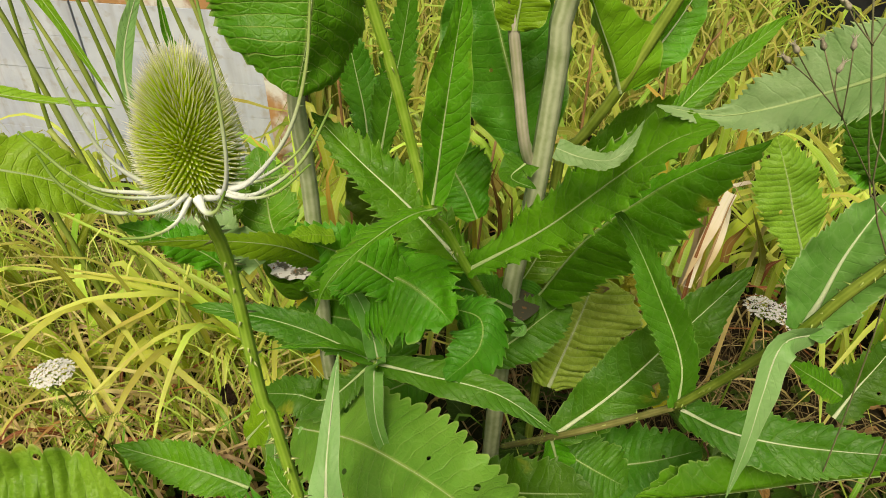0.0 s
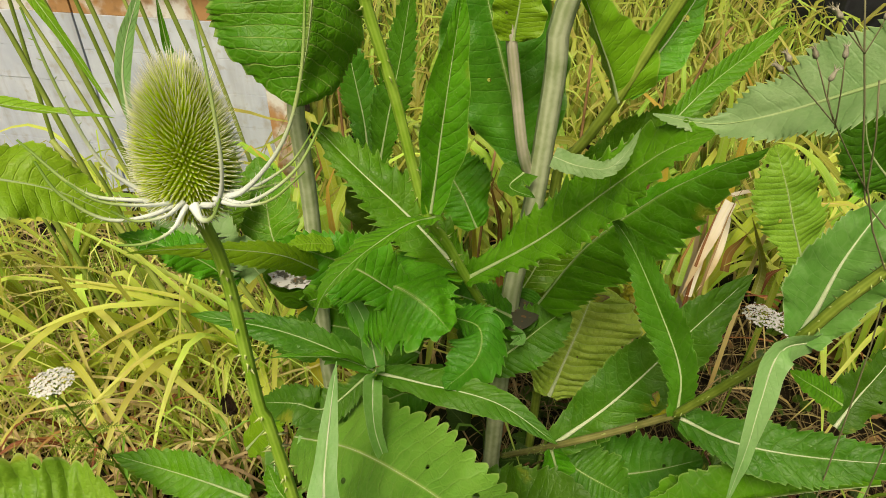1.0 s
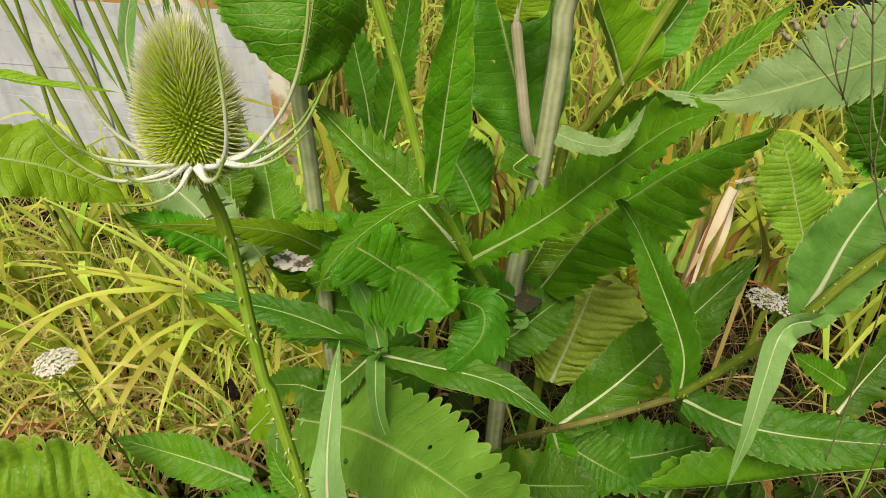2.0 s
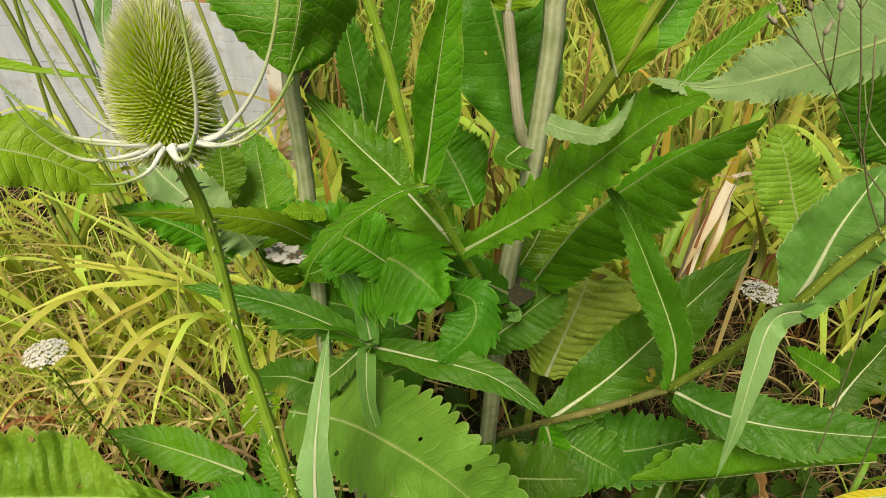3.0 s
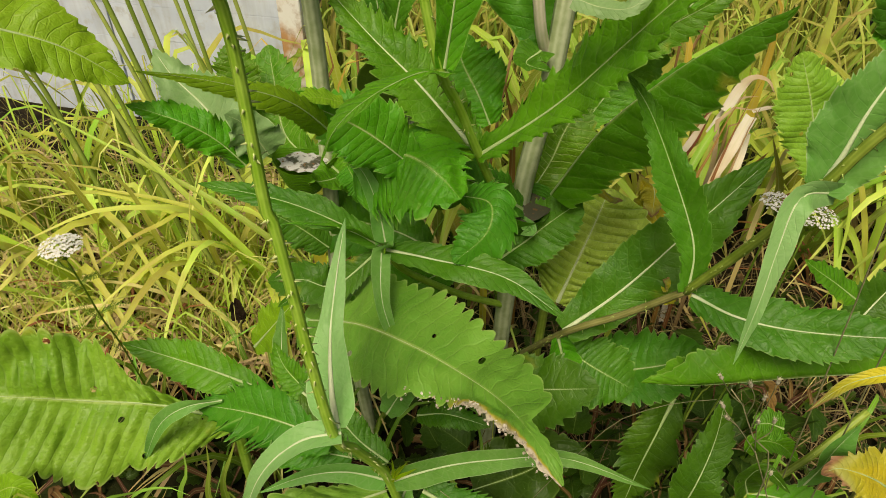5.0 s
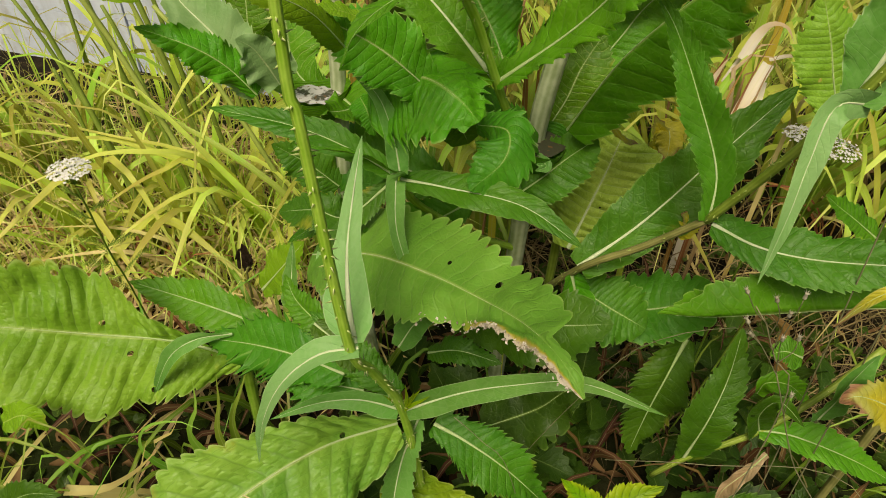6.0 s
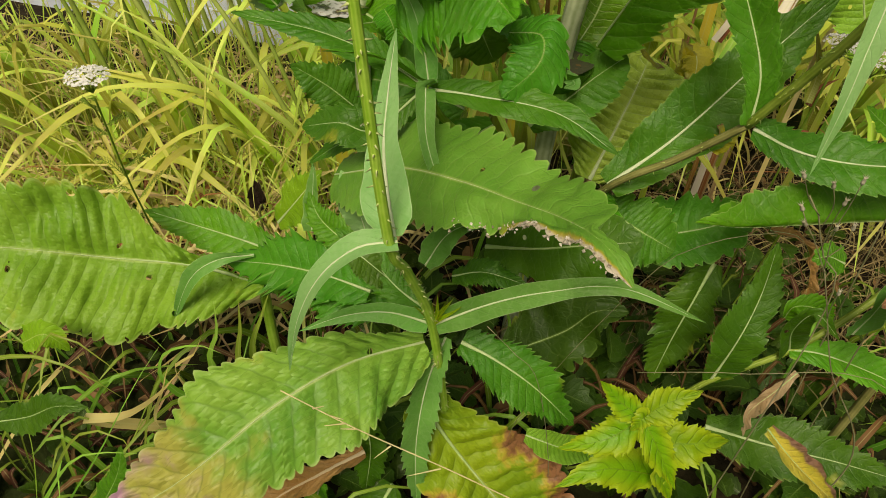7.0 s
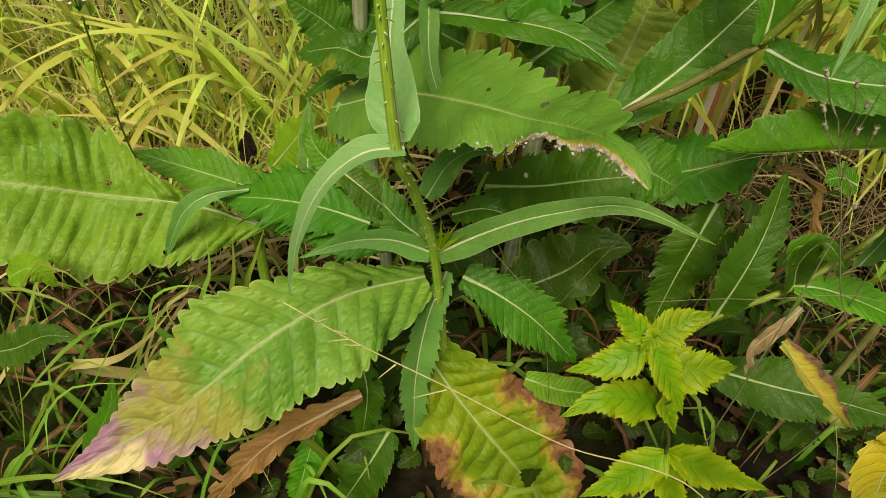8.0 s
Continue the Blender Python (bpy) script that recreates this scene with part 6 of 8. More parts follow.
blade(v, f, s, m, [(0.64, 1.25, 0.653), (0.68, 1.25, 0.663), (0.716, 1.25, 0.654)], 0.01, n=18, fold=0.5)
mesh_part('blade', v, f, BLEACHED, lily, '', {'span': s, 'metric': m})

lily = thing('dead_day_lily', 'limp yellow-green day lily leaves over dead ones', 'day lily', (0.479, 1.12, 0.0), 'dead day lilies')
v, f, s, m = [], [], [], []
blade(v, f, s, m, [(0.479, 1.12, 0.533), (0.51, 1.16, 0.579), (0.546, 1.2, 0.626), (0.595, 1.25, 0.661), (0.642, 1.27, 0.672)], 0.018, n=18, fold=0.5)
mesh_part('blade', v, f, LILYGREEN, lily, '', {'span': s, 'metric': m})
v, f, s, m = [], [], [], []
blade(v, f, s, m, [(0.501, 1.1, 0.518), (0.528, 1.15, 0.564), (0.55, 1.2, 0.612), (0.577, 1.24, 0.657)], 0.02, n=18, fold=0.5)
mesh_part('blade', v, f, LILYGREEN, lily, '', {'span': s, 'metric': m})
v, f, s, m = [], [], [], []
blade(v, f, s, m, [(0.706, 1.15, 0.454), (0.719, 1.18, 0.503), (0.698, 1.2, 0.572), (0.683, 1.22, 0.617)], 0.02, n=18, fold=0.5)
mesh_part('blade', v, f, LILYGREEN, lily, '', {'span': s, 'metric': m})
v, f, s, m = [], [], [], []
blade(v, f, s, m, [(0.937, 1.35, 0.592), (0.909, 1.4, 0.64), (0.865, 1.45, 0.674), (0.816, 1.48, 0.675)], 0.024, n=18, fold=0.5)
mesh_part('blade', v, f, LILYGREEN, lily, '', {'span': s, 'metric': m})
v, f, s, m = [], [], [], []
blade(v, f, s, m, [(1.002, 1.4, 0.574), (0.949, 1.45, 0.631), (0.9, 1.5, 0.675), (0.844, 1.52, 0.702)], 0.022, n=18, fold=0.5)
mesh_part('blade', v, f, LILYGREEN, lily, '', {'span': s, 'metric': m})
v, f, s, m = [], [], [], []
blade(v, f, s, m, [(0.825, 1.3, 0.528), (0.791, 1.27, 0.514), (0.707, 1.22, 0.514), (0.642, 1.2, 0.496)], 0.018, n=18, fold=0.5)
mesh_part('blade', v, f, LILYGREEN, lily, '', {'span': s, 'metric': m})

lily = thing('dead_day_lily', 'rust-brown crumpled day lily leaves near the soil', 'day lily', (0.657, 1.22, 0.0), 'dead day lilies')
v, f, s, m = [], [], [], []
blade(v, f, s, m, [(0.657, 1.22, 0.466), (0.667, 1.24, 0.5), (0.689, 1.25, 0.525), (0.711, 1.26, 0.55)], 0.02, n=18, fold=0.5)
mesh_part('blade', v, f, RUSTSTRAW, lily, '', {'span': s, 'metric': m})
v, f, s, m = [], [], [], []
blade(v, f, s, m, [(0.494, 1.2, 0.561), (0.524, 1.22, 0.614), (0.547, 1.24, 0.673)], 0.02, n=18, fold=0.5)
mesh_part('blade', v, f, RUSTSTRAW, lily, '', {'span': s, 'metric': m})
v, f, s, m = [], [], [], []
blade(v, f, s, m, [(0.742, 1.2, 0.418), (0.765, 1.22, 0.452), (0.796, 1.22, 0.477)], 0.016, n=18, fold=0.5)
mesh_part('blade', v, f, RUSTSTRAW, lily, '', {'span': s, 'metric': m})

lily = thing('day_lily_clump', 'long bowed yellow-green day lily leaves', 'day lily', (-0.351, 1.2, 0.0), 'day lilies')
for mat, width, path in (
    (LILYGREEN, 0.015, [(-0.351, 1.2, 0.0), (-0.371, 1.15, 0.261), (-0.538, 1.2, 0.392), (-0.71, 1.25, 0.463), (-0.85, 1.3, 0.507), (-0.971, 1.32, 0.566), (-1.122, 1.35, 0.621)]),
    (LILY, 0.017, [(-0.455, 1.25, 0.0), (-0.475, 1.2, 0.193), (-0.584, 1.2, 0.363), (-0.653, 1.2, 0.464), (-0.718, 1.2, 0.552), (-0.75, 1.18, 0.584), (-0.769, 1.15, 0.559), (-0.801, 1.15, 0.478)]),
    (LILYGREEN, 0.017, [(-0.8, 1.25, 0.0), (-0.82, 1.2, 0.202), (-0.873, 1.2, 0.388), (-0.914, 1.2, 0.495), (-0.958, 1.18, 0.55), (-1.034, 1.15, 0.509), (-1.115, 1.15, 0.444)]),
    (LILY, 0.013, [(-0.549, 1.3, 0.0), (-0.569, 1.25, 0.299), (-0.694, 1.25, 0.371), (-0.837, 1.25, 0.399), (-0.989, 1.25, 0.43), (-1.118, 1.25, 0.414)]),
    (STRAW, 0.011, [(-0.618, 1.2, 0.0), (-0.638, 1.15, 0.104), (-0.723, 1.1, 0.213), (-0.838, 1.08, 0.257), (-1.006, 1.05, 0.268)]),
    (PALESTRAW, 0.013, [(-0.684, 1.15, 0.0), (-0.704, 1.1, 0.124), (-0.788, 1.05, 0.207), (-0.892, 1.02, 0.218), (-1.038, 1.0, 0.192)]),
):
    v, f, s, m = [], [], [], []
    blade(v, f, s, m, path, width, n=18, fold=0.4)
    mesh_part('blade', v, f, mat, lily, '', {'span': s, 'metric': m})

lily = thing('dead_day_lily', 'curled tan day lily leaves in a dry heap', 'day lily', (0.584, 1.25, 0.0), 'dead day lilies')
for mat, width, path in (
    (BLEACHED, 0.03, [(0.584, 1.25, 0.0), (0.564, 1.2, 0.555), (0.546, 1.2, 0.63), (0.576, 1.22, 0.67), (0.614, 1.2, 0.686), (0.643, 1.18, 0.649)]),
    (STRAW, 0.022, [(0.606, 1.27, 0.0), (0.586, 1.22, 0.572), (0.584, 1.22, 0.629), (0.614, 1.2, 0.657), (0.633, 1.18, 0.631)]),
    (RUSTSTRAW, 0.012, [(0.549, 1.15, 0.0), (0.529, 1.1, 0.494), (0.55, 1.13, 0.6), (0.591, 1.18, 0.695), (0.615, 1.2, 0.744)]),
    (STRAW, 0.011, [(0.575, 1.15, 0.0), (0.555, 1.1, 0.486), (0.578, 1.13, 0.586), (0.614, 1.18, 0.674), (0.644, 1.2, 0.724)]),
    (RUSTSTRAW, 0.012, [(0.525, 1.17, 0.0), (0.505, 1.12, 0.517), (0.533, 1.15, 0.601), (0.575, 1.2, 0.676), (0.611, 1.22, 0.74)]),
    (PALESTRAW, 0.014, [(0.729, 1.25, 0.0), (0.709, 1.2, 0.537), (0.769, 1.25, 0.595), (0.873, 1.3, 0.603), (0.967, 1.3, 0.596)]),
    (LILYGREEN, 0.022, [(0.865, 1.35, 0.0), (0.845, 1.3, 0.483), (0.898, 1.35, 0.596), (0.989, 1.4, 0.599), (1.096, 1.4, 0.568)]),
    (LILY, 0.014, [(0.376, 1.05, 0.0), (0.356, 1.0, 0.627), (0.274, 0.95, 0.628), (0.185, 0.92, 0.632), (0.139, 0.9, 0.629)]),
):
    v, f, s, m = [], [], [], []
    blade(v, f, s, m, path, width, n=18, fold=0.4)
    mesh_part('blade', v, f, mat, lily, '', {'span': s, 'metric': m})

lily = thing('day_lily_clump', 'yellow and rusty fading day lily leaves', 'day lily', (-0.301, 1.15, 0.0), 'day lilies')
for mat, width, path in (
    (YELLOWBLADE, 0.03, [(-0.301, 1.15, 0.0), (-0.321, 1.1, 0.706), (-0.327, 1.1, 0.779), (-0.335, 1.1, 0.83), (-0.364, 1.1, 0.846), (-0.391, 1.1, 0.812)]),
    (YELLOWBLADE, 0.03, [(-0.203, 1.15, 0.0), (-0.223, 1.1, 0.683), (-0.222, 1.1, 0.757), (-0.201, 1.1, 0.804), (-0.158, 1.1, 0.816)]),
    (RUSTSTRAW, 0.022, [(-0.248, 1.2, 0.0), (-0.268, 1.15, 0.667), (-0.24, 1.15, 0.768), (-0.25, 1.15, 0.826), (-0.292, 1.15, 0.837)]),
    (RUSTSTRAW, 0.022, [(0.137, 1.15, 0.0), (0.117, 1.1, 0.647), (0.094, 1.1, 0.727), (0.104, 1.1, 0.801), (0.131, 1.08, 0.764)]),
    (YELLOWBLADE, 0.018, [(0.086, 1.15, 0.0), (0.066, 1.1, 0.619), (0.058, 1.1, 0.727), (0.039, 1.1, 0.825), (0.018, 1.1, 0.859)]),
    (RUSTSTRAW, 0.014, [(0.162, 1.17, 0.0), (0.142, 1.12, 0.648), (0.126, 1.12, 0.715), (0.083, 1.1, 0.777), (0.056, 1.1, 0.765)]),
    (YELLOWBLADE, 0.03, [(0.533, 1.4, 0.0), (0.513, 1.35, 0.7), (0.466, 1.4, 0.815), (0.369, 1.4, 0.867), (0.3, 1.4, 0.815)]),
    (YELLOWBLADE, 0.03, [(0.772, 1.55, 0.0), (0.752, 1.5, 0.746), (0.698, 1.5, 0.845), (0.654, 1.5, 0.911), (0.603, 1.5, 0.961)]),
    (LILYGREEN, 0.035, [(0.402, 1.35, 0.0), (0.382, 1.3, 0.725), (0.355, 1.35, 0.848), (0.309, 1.4, 0.941), (0.27, 1.45, 1.033)]),
    (LILYGREEN, 0.035, [(0.724, 1.55, 0.0), (0.704, 1.5, 0.717), (0.648, 1.5, 0.858), (0.635, 1.5, 0.986), (0.623, 1.5, 1.079)]),
    (LILY, 0.04, [(0.944, 1.65, 0.0), (0.924, 1.6, 0.735), (0.858, 1.6, 0.852), (0.761, 1.6, 0.946), (0.677, 1.6, 1.01)]),
):
    v, f, s, m = [], [], [], []
    blade(v, f, s, m, path, width, n=18, fold=0.4)
    mesh_part('blade', v, f, mat, lily, '', {'span': s, 'metric': m})


def stalk_thing(name, label, category, points, r0, r1, mat, group=""):
    t = thing(name, label, category, points[0], group)
    v, f, c, tan = tube(points, r0, r1, 12, 8, 0.05)
    mesh_part("stalk", v, f, mat, t)
    return t


DEADSTALK = plain_material('dry_reddish_stalk', (0.2, 0.11, 0.045), (0.38, 0.23, 0.1), 30.0)
stalk_thing('rush_stalk', 'slender dark green leaning stalk in the grass', 'stalk', [(-0.876, 1.55, 0.0), (-0.963, 1.55, 0.543), (-1.066, 1.6, 0.929), (-1.107, 1.6, 1.083)], 0.0089, 0.0059, RUSH, 'leaning stalks')
stalk_thing('rush_stalk', 'slender dark green leaning stalk in the grass', 'stalk', [(-0.654, 1.45, 0.0), (-0.811, 1.45, 0.66), (-0.939, 1.5, 0.982), (-0.99, 1.5, 1.111)], 0.0062, 0.0042, RUSH, 'leaning stalks')
stalk_thing('rush_stalk', 'slender dark green leaning stalk in the grass', 'stalk', [(-0.683, 1.45, 0.0), (-0.78, 1.45, 0.598), (-0.894, 1.5, 1.018), (-0.94, 1.5, 1.186)], 0.0085, 0.0055, RUSH, 'leaning stalks')
stalk_thing('rush_stalk', 'slender dark green leaning stalk in the grass', 'stalk', [(-0.777, 1.65, 0.0), (-0.833, 1.65, 0.471), (-0.929, 1.7, 0.956), (-0.967, 1.7, 1.15)], 0.008, 0.0046, RUSH, 'leaning stalks')
stalk_thing('rush_stalk', 'slender dark green leaning stalk in the grass', 'stalk', [(-0.679, 1.55, 0.0), (-0.75, 1.55, 0.544), (-0.845, 1.6, 0.981), (-0.883, 1.6, 1.156)], 0.0078, 0.0052, RUSH, 'leaning stalks')
stalk_thing('rush_stalk', 'slender dark green leaning stalk in the grass', 'stalk', [(-0.631, 1.65, 0.0), (-0.718, 1.65, 0.596), (-0.806, 1.7, 0.957), (-0.841, 1.7, 1.101)], 0.0077, 0.0043, RUSH, 'leaning stalks')
stalk_thing('rush_stalk', 'slender dark green leaning stalk in the grass', 'stalk', [(-0.577, 1.55, 0.0), (-0.648, 1.55, 0.595), (-0.725, 1.6, 0.982), (-0.756, 1.6, 1.137)], 0.0073, 0.0048, RUSH, 'leaning stalks')
stalk_thing('rush_stalk', 'slender dark green leaning stalk in the grass', 'stalk', [(-0.503, 1.65, 0.0), (-0.601, 1.65, 0.596), (-0.7, 1.7, 0.957), (-0.74, 1.7, 1.101)], 0.0082, 0.006, RUSH, 'leaning stalks')
stalk_thing('rush_stalk', 'slender dark green leaning stalk in the grass', 'stalk', [(-0.843, 1.3, 0.0), (-0.85, 1.3, 0.05), (-0.959, 1.35, 0.534), (-1.003, 1.35, 0.728)], 0.0088, 0.0051, RUSH, 'leaning stalks')
stalk_thing('rush_stalk', 'slender dark green leaning stalk in the grass', 'stalk', [(-0.713, 1.35, 0.0), (-0.752, 1.35, 0.257), (-0.824, 1.4, 0.545), (-0.853, 1.4, 0.66)], 0.0073, 0.0045, RUSH, 'leaning stalks')
stalk_thing('rush_stalk', 'slender dark green leaning stalk in the grass', 'stalk', [(-1.027, 1.45, 0.0), (-1.026, 1.45, -0.007), (-1.077, 1.5, 0.318), (-1.097, 1.5, 0.448)], 0.0061, 0.0041, RUSH, 'leaning stalks')
stalk_thing('rush_stalk', 'slender dark green leaning stalk in the grass', 'stalk', [(-1.15, 1.75, 0.0), (-1.155, 1.75, 0.492), (-1.162, 1.8, 0.931), (-1.165, 1.8, 1.107)], 0.0074, 0.0046, RUSH, 'leaning stalks')
stalk_thing('rush_stalk', 'slender dark green leaning stalk in the grass', 'stalk', [(-0.514, 1.75, 0.0), (-0.598, 1.75, 0.584), (-0.681, 1.8, 0.932), (-0.714, 1.8, 1.071)], 0.0071, 0.0058, RUSH, 'leaning stalks')
stalk_thing('rush_stalk', 'slender dark green leaning stalk in the grass', 'stalk', [(-0.343, 1.25, 0.0), (-0.499, 1.25, 0.412), (-0.63, 1.3, 0.62), (-0.682, 1.3, 0.703)], 0.0076, 0.0051, RUSH, 'leaning stalks')
stalk_thing('rush_stalk', 'slender dark green leaning stalk in the grass', 'stalk', [(-0.379, 1.3, 0.0), (-0.453, 1.3, 0.337), (-0.563, 1.35, 0.637), (-0.607, 1.35, 0.757)], 0.0067, 0.004, RUSH, 'leaning stalks')
stalk_thing('rush_stalk', 'slender dark green leaning stalk in the grass', 'stalk', [(-0.891, 1.4, 0.0), (-0.938, 1.4, 0.215), (-1.053, 1.45, 0.531), (-1.099, 1.45, 0.657)], 0.007, 0.0043, RUSH, 'leaning stalks')
stalk_thing('rush_stalk', 'slender dark green leaning stalk in the grass', 'stalk', [(-0.592, 1.25, 0.0), (-0.656, 1.25, 0.265), (-0.8, 1.3, 0.62), (-0.858, 1.3, 0.762)], 0.0075, 0.006, RUSH, 'leaning stalks')
stalk_thing('dry_stalk', 'thin reddish-brown dry weed stalk', 'stalk', [(-0.214, 1.3, 0.0), (-0.217, 1.3, 0.79), (-0.218, 1.3, 0.914)], 0.004, 0.003, DEADSTALK, 'dry stalks')
stalk_thing('dry_stalk', 'thin reddish-brown dry weed stalk', 'stalk', [(0.05, 1.2, 0.0), (0.084, 1.2, 0.58), (0.11, 1.2, 0.8)], 0.004, 0.003, DEADSTALK, 'dry stalks')
stalk_thing('dry_stalk', 'thin reddish-brown dry weed stalk', 'stalk', [(0.299, 1.3, 0.0), (0.301, 1.3, 0.778), (0.302, 1.3, 0.95)], 0.004, 0.003, DEADSTALK, 'dry stalks')
stalk_thing('dry_stalk', 'thin reddish-brown dry weed stalk', 'stalk', [(0.552, 1.5, 0.0), (0.535, 1.5, 0.731), (0.529, 1.5, 0.858)], 0.004, 0.003, DEADSTALK, 'dry stalks')
stalk_thing('dry_stalk', 'thin reddish-brown dry weed stalk', 'stalk', [(0.441, 1.6, 0.0), (0.645, 1.6, 0.809), (0.701, 1.6, 0.92)], 0.004, 0.003, DEADSTALK, 'dry stalks')


def understory(name, label, area, count, height, size, mat, seed):
    """Crowded small leaves on short stalks."""
    rng = random.Random(seed)
    v, f, sp, me = [], [], [], []
    for _ in range(count):
        x, y = rng.uniform(area[0], area[1]), rng.uniform(area[2], area[3])
        z = ground_height(x, y) + rng.uniform(*height) * rng.random()
        L = rng.uniform(*size)
        W = L * rng.uniform(0.3, 0.5)
        m = Matrix.Translation((x, y, z)) @ Euler((rng.gauss(0, 0.45), rng.gauss(-0.1, 0.45), rng.random() * 6.3)).to_matrix().to_4x4()
        o = len(v)
        n = 10
        for i in range(n + 1):
            u = i / n
            w = W * math.sin(math.pi * (0.04 + 0.95 * u) ** 0.7) * (1.0 if i % 2 else 0.8) + 0.0004
            for s in (-1, -0.5, 0, 0.5, 1):
                a = abs(s)
                v.append(m @ Vector((L * u + (0.12 * W * a if i % 2 else 0), s * w, 0.35 * w * a + L * 0.35 * u * (1 - u) + rng.gauss(0, 0.0006))))
                sp.append((u, 0.5 + s / 2))
                me.append((u * L + x * 3, s * w + y * 3))
        for i in range(n):
            for s in range(4):
                k = o + i * 5 + s
                f.append((k, k + 1, k + 6, k + 5))
    return tagged(mesh_part(name, v, f, mat, None, "", {"span": sp, "metric": me}), label, "herbs", "", "stuff")


# The dark leaf colour stands in for shade below the teasels.
understory("ground_herbs", "low green herbs crowding the ground, darkened in colour for shade", (-1.1, 1.2, -0.05, 0.95), 1000, (0.02, 0.16), (0.02, 0.055), SHADEHERB, 5)
grass_field("dead_grass", "thin straw and twigs tangled over the soil, shade put into their colour", (0.1, 1.1, 0.7, 1.45), 1100, (0.02, 0.13), 2.4, (0.001, 0.004), SHADESTRAW, 21)
understory("ground_herbs", "small herb leaves over the soil, darkened in colour for shade", (0.15, 1.0, 0.8, 1.4), 330, (0.02, 0.1), (0.02, 0.06), SHADEHERB, 7)
understory("ground_herbs", "taller toothed herb leaves between stems, darkened in colour for shade", (-0.25, 0.75, 0.42, 1.0), 240, (0.04, 0.26), (0.04, 0.1), SHADEHERB, 6)


# ---- withered dark flower among the day lilies ----

SHRIVEL = plain_material("shrivelled_dark_petal", (0.012, 0.006, 0.004), (0.07, 0.035, 0.03), 120.0, 0.45, 0.5, 0.0, 0.6, 0.5)
dead_flower = thing("withered_flower", "shrivelled blackish brown dead flower on a bent stalk", "flower", (-0.5, 1.02, ground_height(-0.5, 1.02)))
stem(dead_flower, [(-0.5, 1.02, ground_height(-0.5, 1.02)), (-0.485, 1.0, 0.1), (-0.476, 0.98, 0.22), (-0.463, 0.975, 0.252)], 0.003, 0.0025, BROWNSTEM, 0, n=16)
for k in range(6):
    turn = k / 6 * 6.283
    dx, dy = 0.007 * math.cos(turn), 0.007 * math.sin(turn)
    lean = 0.004 + 0.008 * (k % 3)
    leaf(dead_flower, [(-0.463, 0.975, 0.25), (-0.463 + dx, 0.975 + dy, 0.268), (-0.463 + dx * 1.1 - 0.004, 0.975 + dy * 1.1, 0.285), (-0.463 + dx * 1.2 - 0.006, 0.975 + dy * 1.2, 0.297 + lean * 0.6)], 0.017, up=(math.cos(turn), math.sin(turn), 0.1), shape="broad", teeth=0, fold=-20, ruffle=0.15, rib=0, mat=SHRIVEL, name="petal")

# ---- nettle, yarrow, wild carrot, seed stalks ----
BLACKLEAF = plain_material('blackened_leaf', (0.012, 0.008, 0.006), (0.05, 0.03, 0.02), 60.0, 0.7)
NETTLESTEM = plain_material('dark_nettle_stem', (0.03, 0.05, 0.01), (0.09, 0.12, 0.03), 80.0)
WHITEPETAL = plain_material('white_petals', (0.72, 0.72, 0.7), (0.86, 0.86, 0.84), 200.0, 0.6, 0.2, 0.2)
FEATHER = plain_material('feathery_green', (0.15, 0.28, 0.03), (0.28, 0.42, 0.06), 60.0, 0.55, 0.2, 0.2)
BUD = plain_material('brown_seed_pod', (0.22, 0.2, 0.13), (0.52, 0.49, 0.38), 260.0)
DRYSTRAW = plain_material('pale_straw', (0.5, 0.45, 0.2), (0.68, 0.62, 0.34), 60.0)
FINESTALK = plain_material('fine_dark_stalk', (0.13, 0.14, 0.06), (0.28, 0.26, 0.15), 60.0)

NETTLE_BLADE = 2 * [[(0, 0.25), (0.12, 0.78), (0.3, 1.0), (0.55, 0.76), (0.8, 0.34), (1, 0.01)]]
nettle = thing('nettle', 'bright yellow-green young nettle with toothed leaves', 'nettle', (0.22, 0.3, 0.0))
stem(nettle, [(0.22, 0.3, 0.0), (0.225, 0.3, 0.2), (0.263, 0.295, 0.297), (0.217, 0.283, 0.426), (0.182, 0.27, 0.524), (0.16, 0.262, 0.582)], 0.003, 0.002, NETTLESTEM, 40, 0.0015, n=24)
leaf(nettle, [(0.16, 0.262, 0.582), (0.138, 0.268, 0.596), (0.11, 0.275, 0.625)], 0.034, outline=NETTLE_BLADE, teeth=11, tooth=.13, mat=NETTLE, rib=.3, veins=7.0, pucker=.012, fold=12, ribmat=NETTLE, up=(-.2,-.6,.8))
leaf(nettle, [(0.16, 0.262, 0.582), (0.187, 0.275, 0.591), (0.223, 0.285, 0.602)], 0.042, outline=NETTLE_BLADE, teeth=11, tooth=.13, mat=NETTLE, rib=.3, veins=7.0, pucker=.012, fold=12, ribmat=NETTLE, up=(.1,-.6,.8))
leaf(nettle, [(0.16, 0.262, 0.582), (0.179, 0.245, 0.554), (0.21, 0.23, 0.494)], 0.04, outline=NETTLE_BLADE, teeth=11, tooth=.13, mat=NETTLE, rib=.3, veins=7.0, pucker=.012, fold=12, ribmat=NETTLE, up=(.2,-.8,.6))
leaf(nettle, [(0.16, 0.262, 0.582), (0.127, 0.25, 0.558), (0.074, 0.24, 0.551)], 0.044, outline=NETTLE_BLADE, teeth=11, tooth=.13, mat=NETTLE, rib=.3, veins=7.0, pucker=.012, fold=12, ribmat=NETTLE, up=(0,-.6,.8))
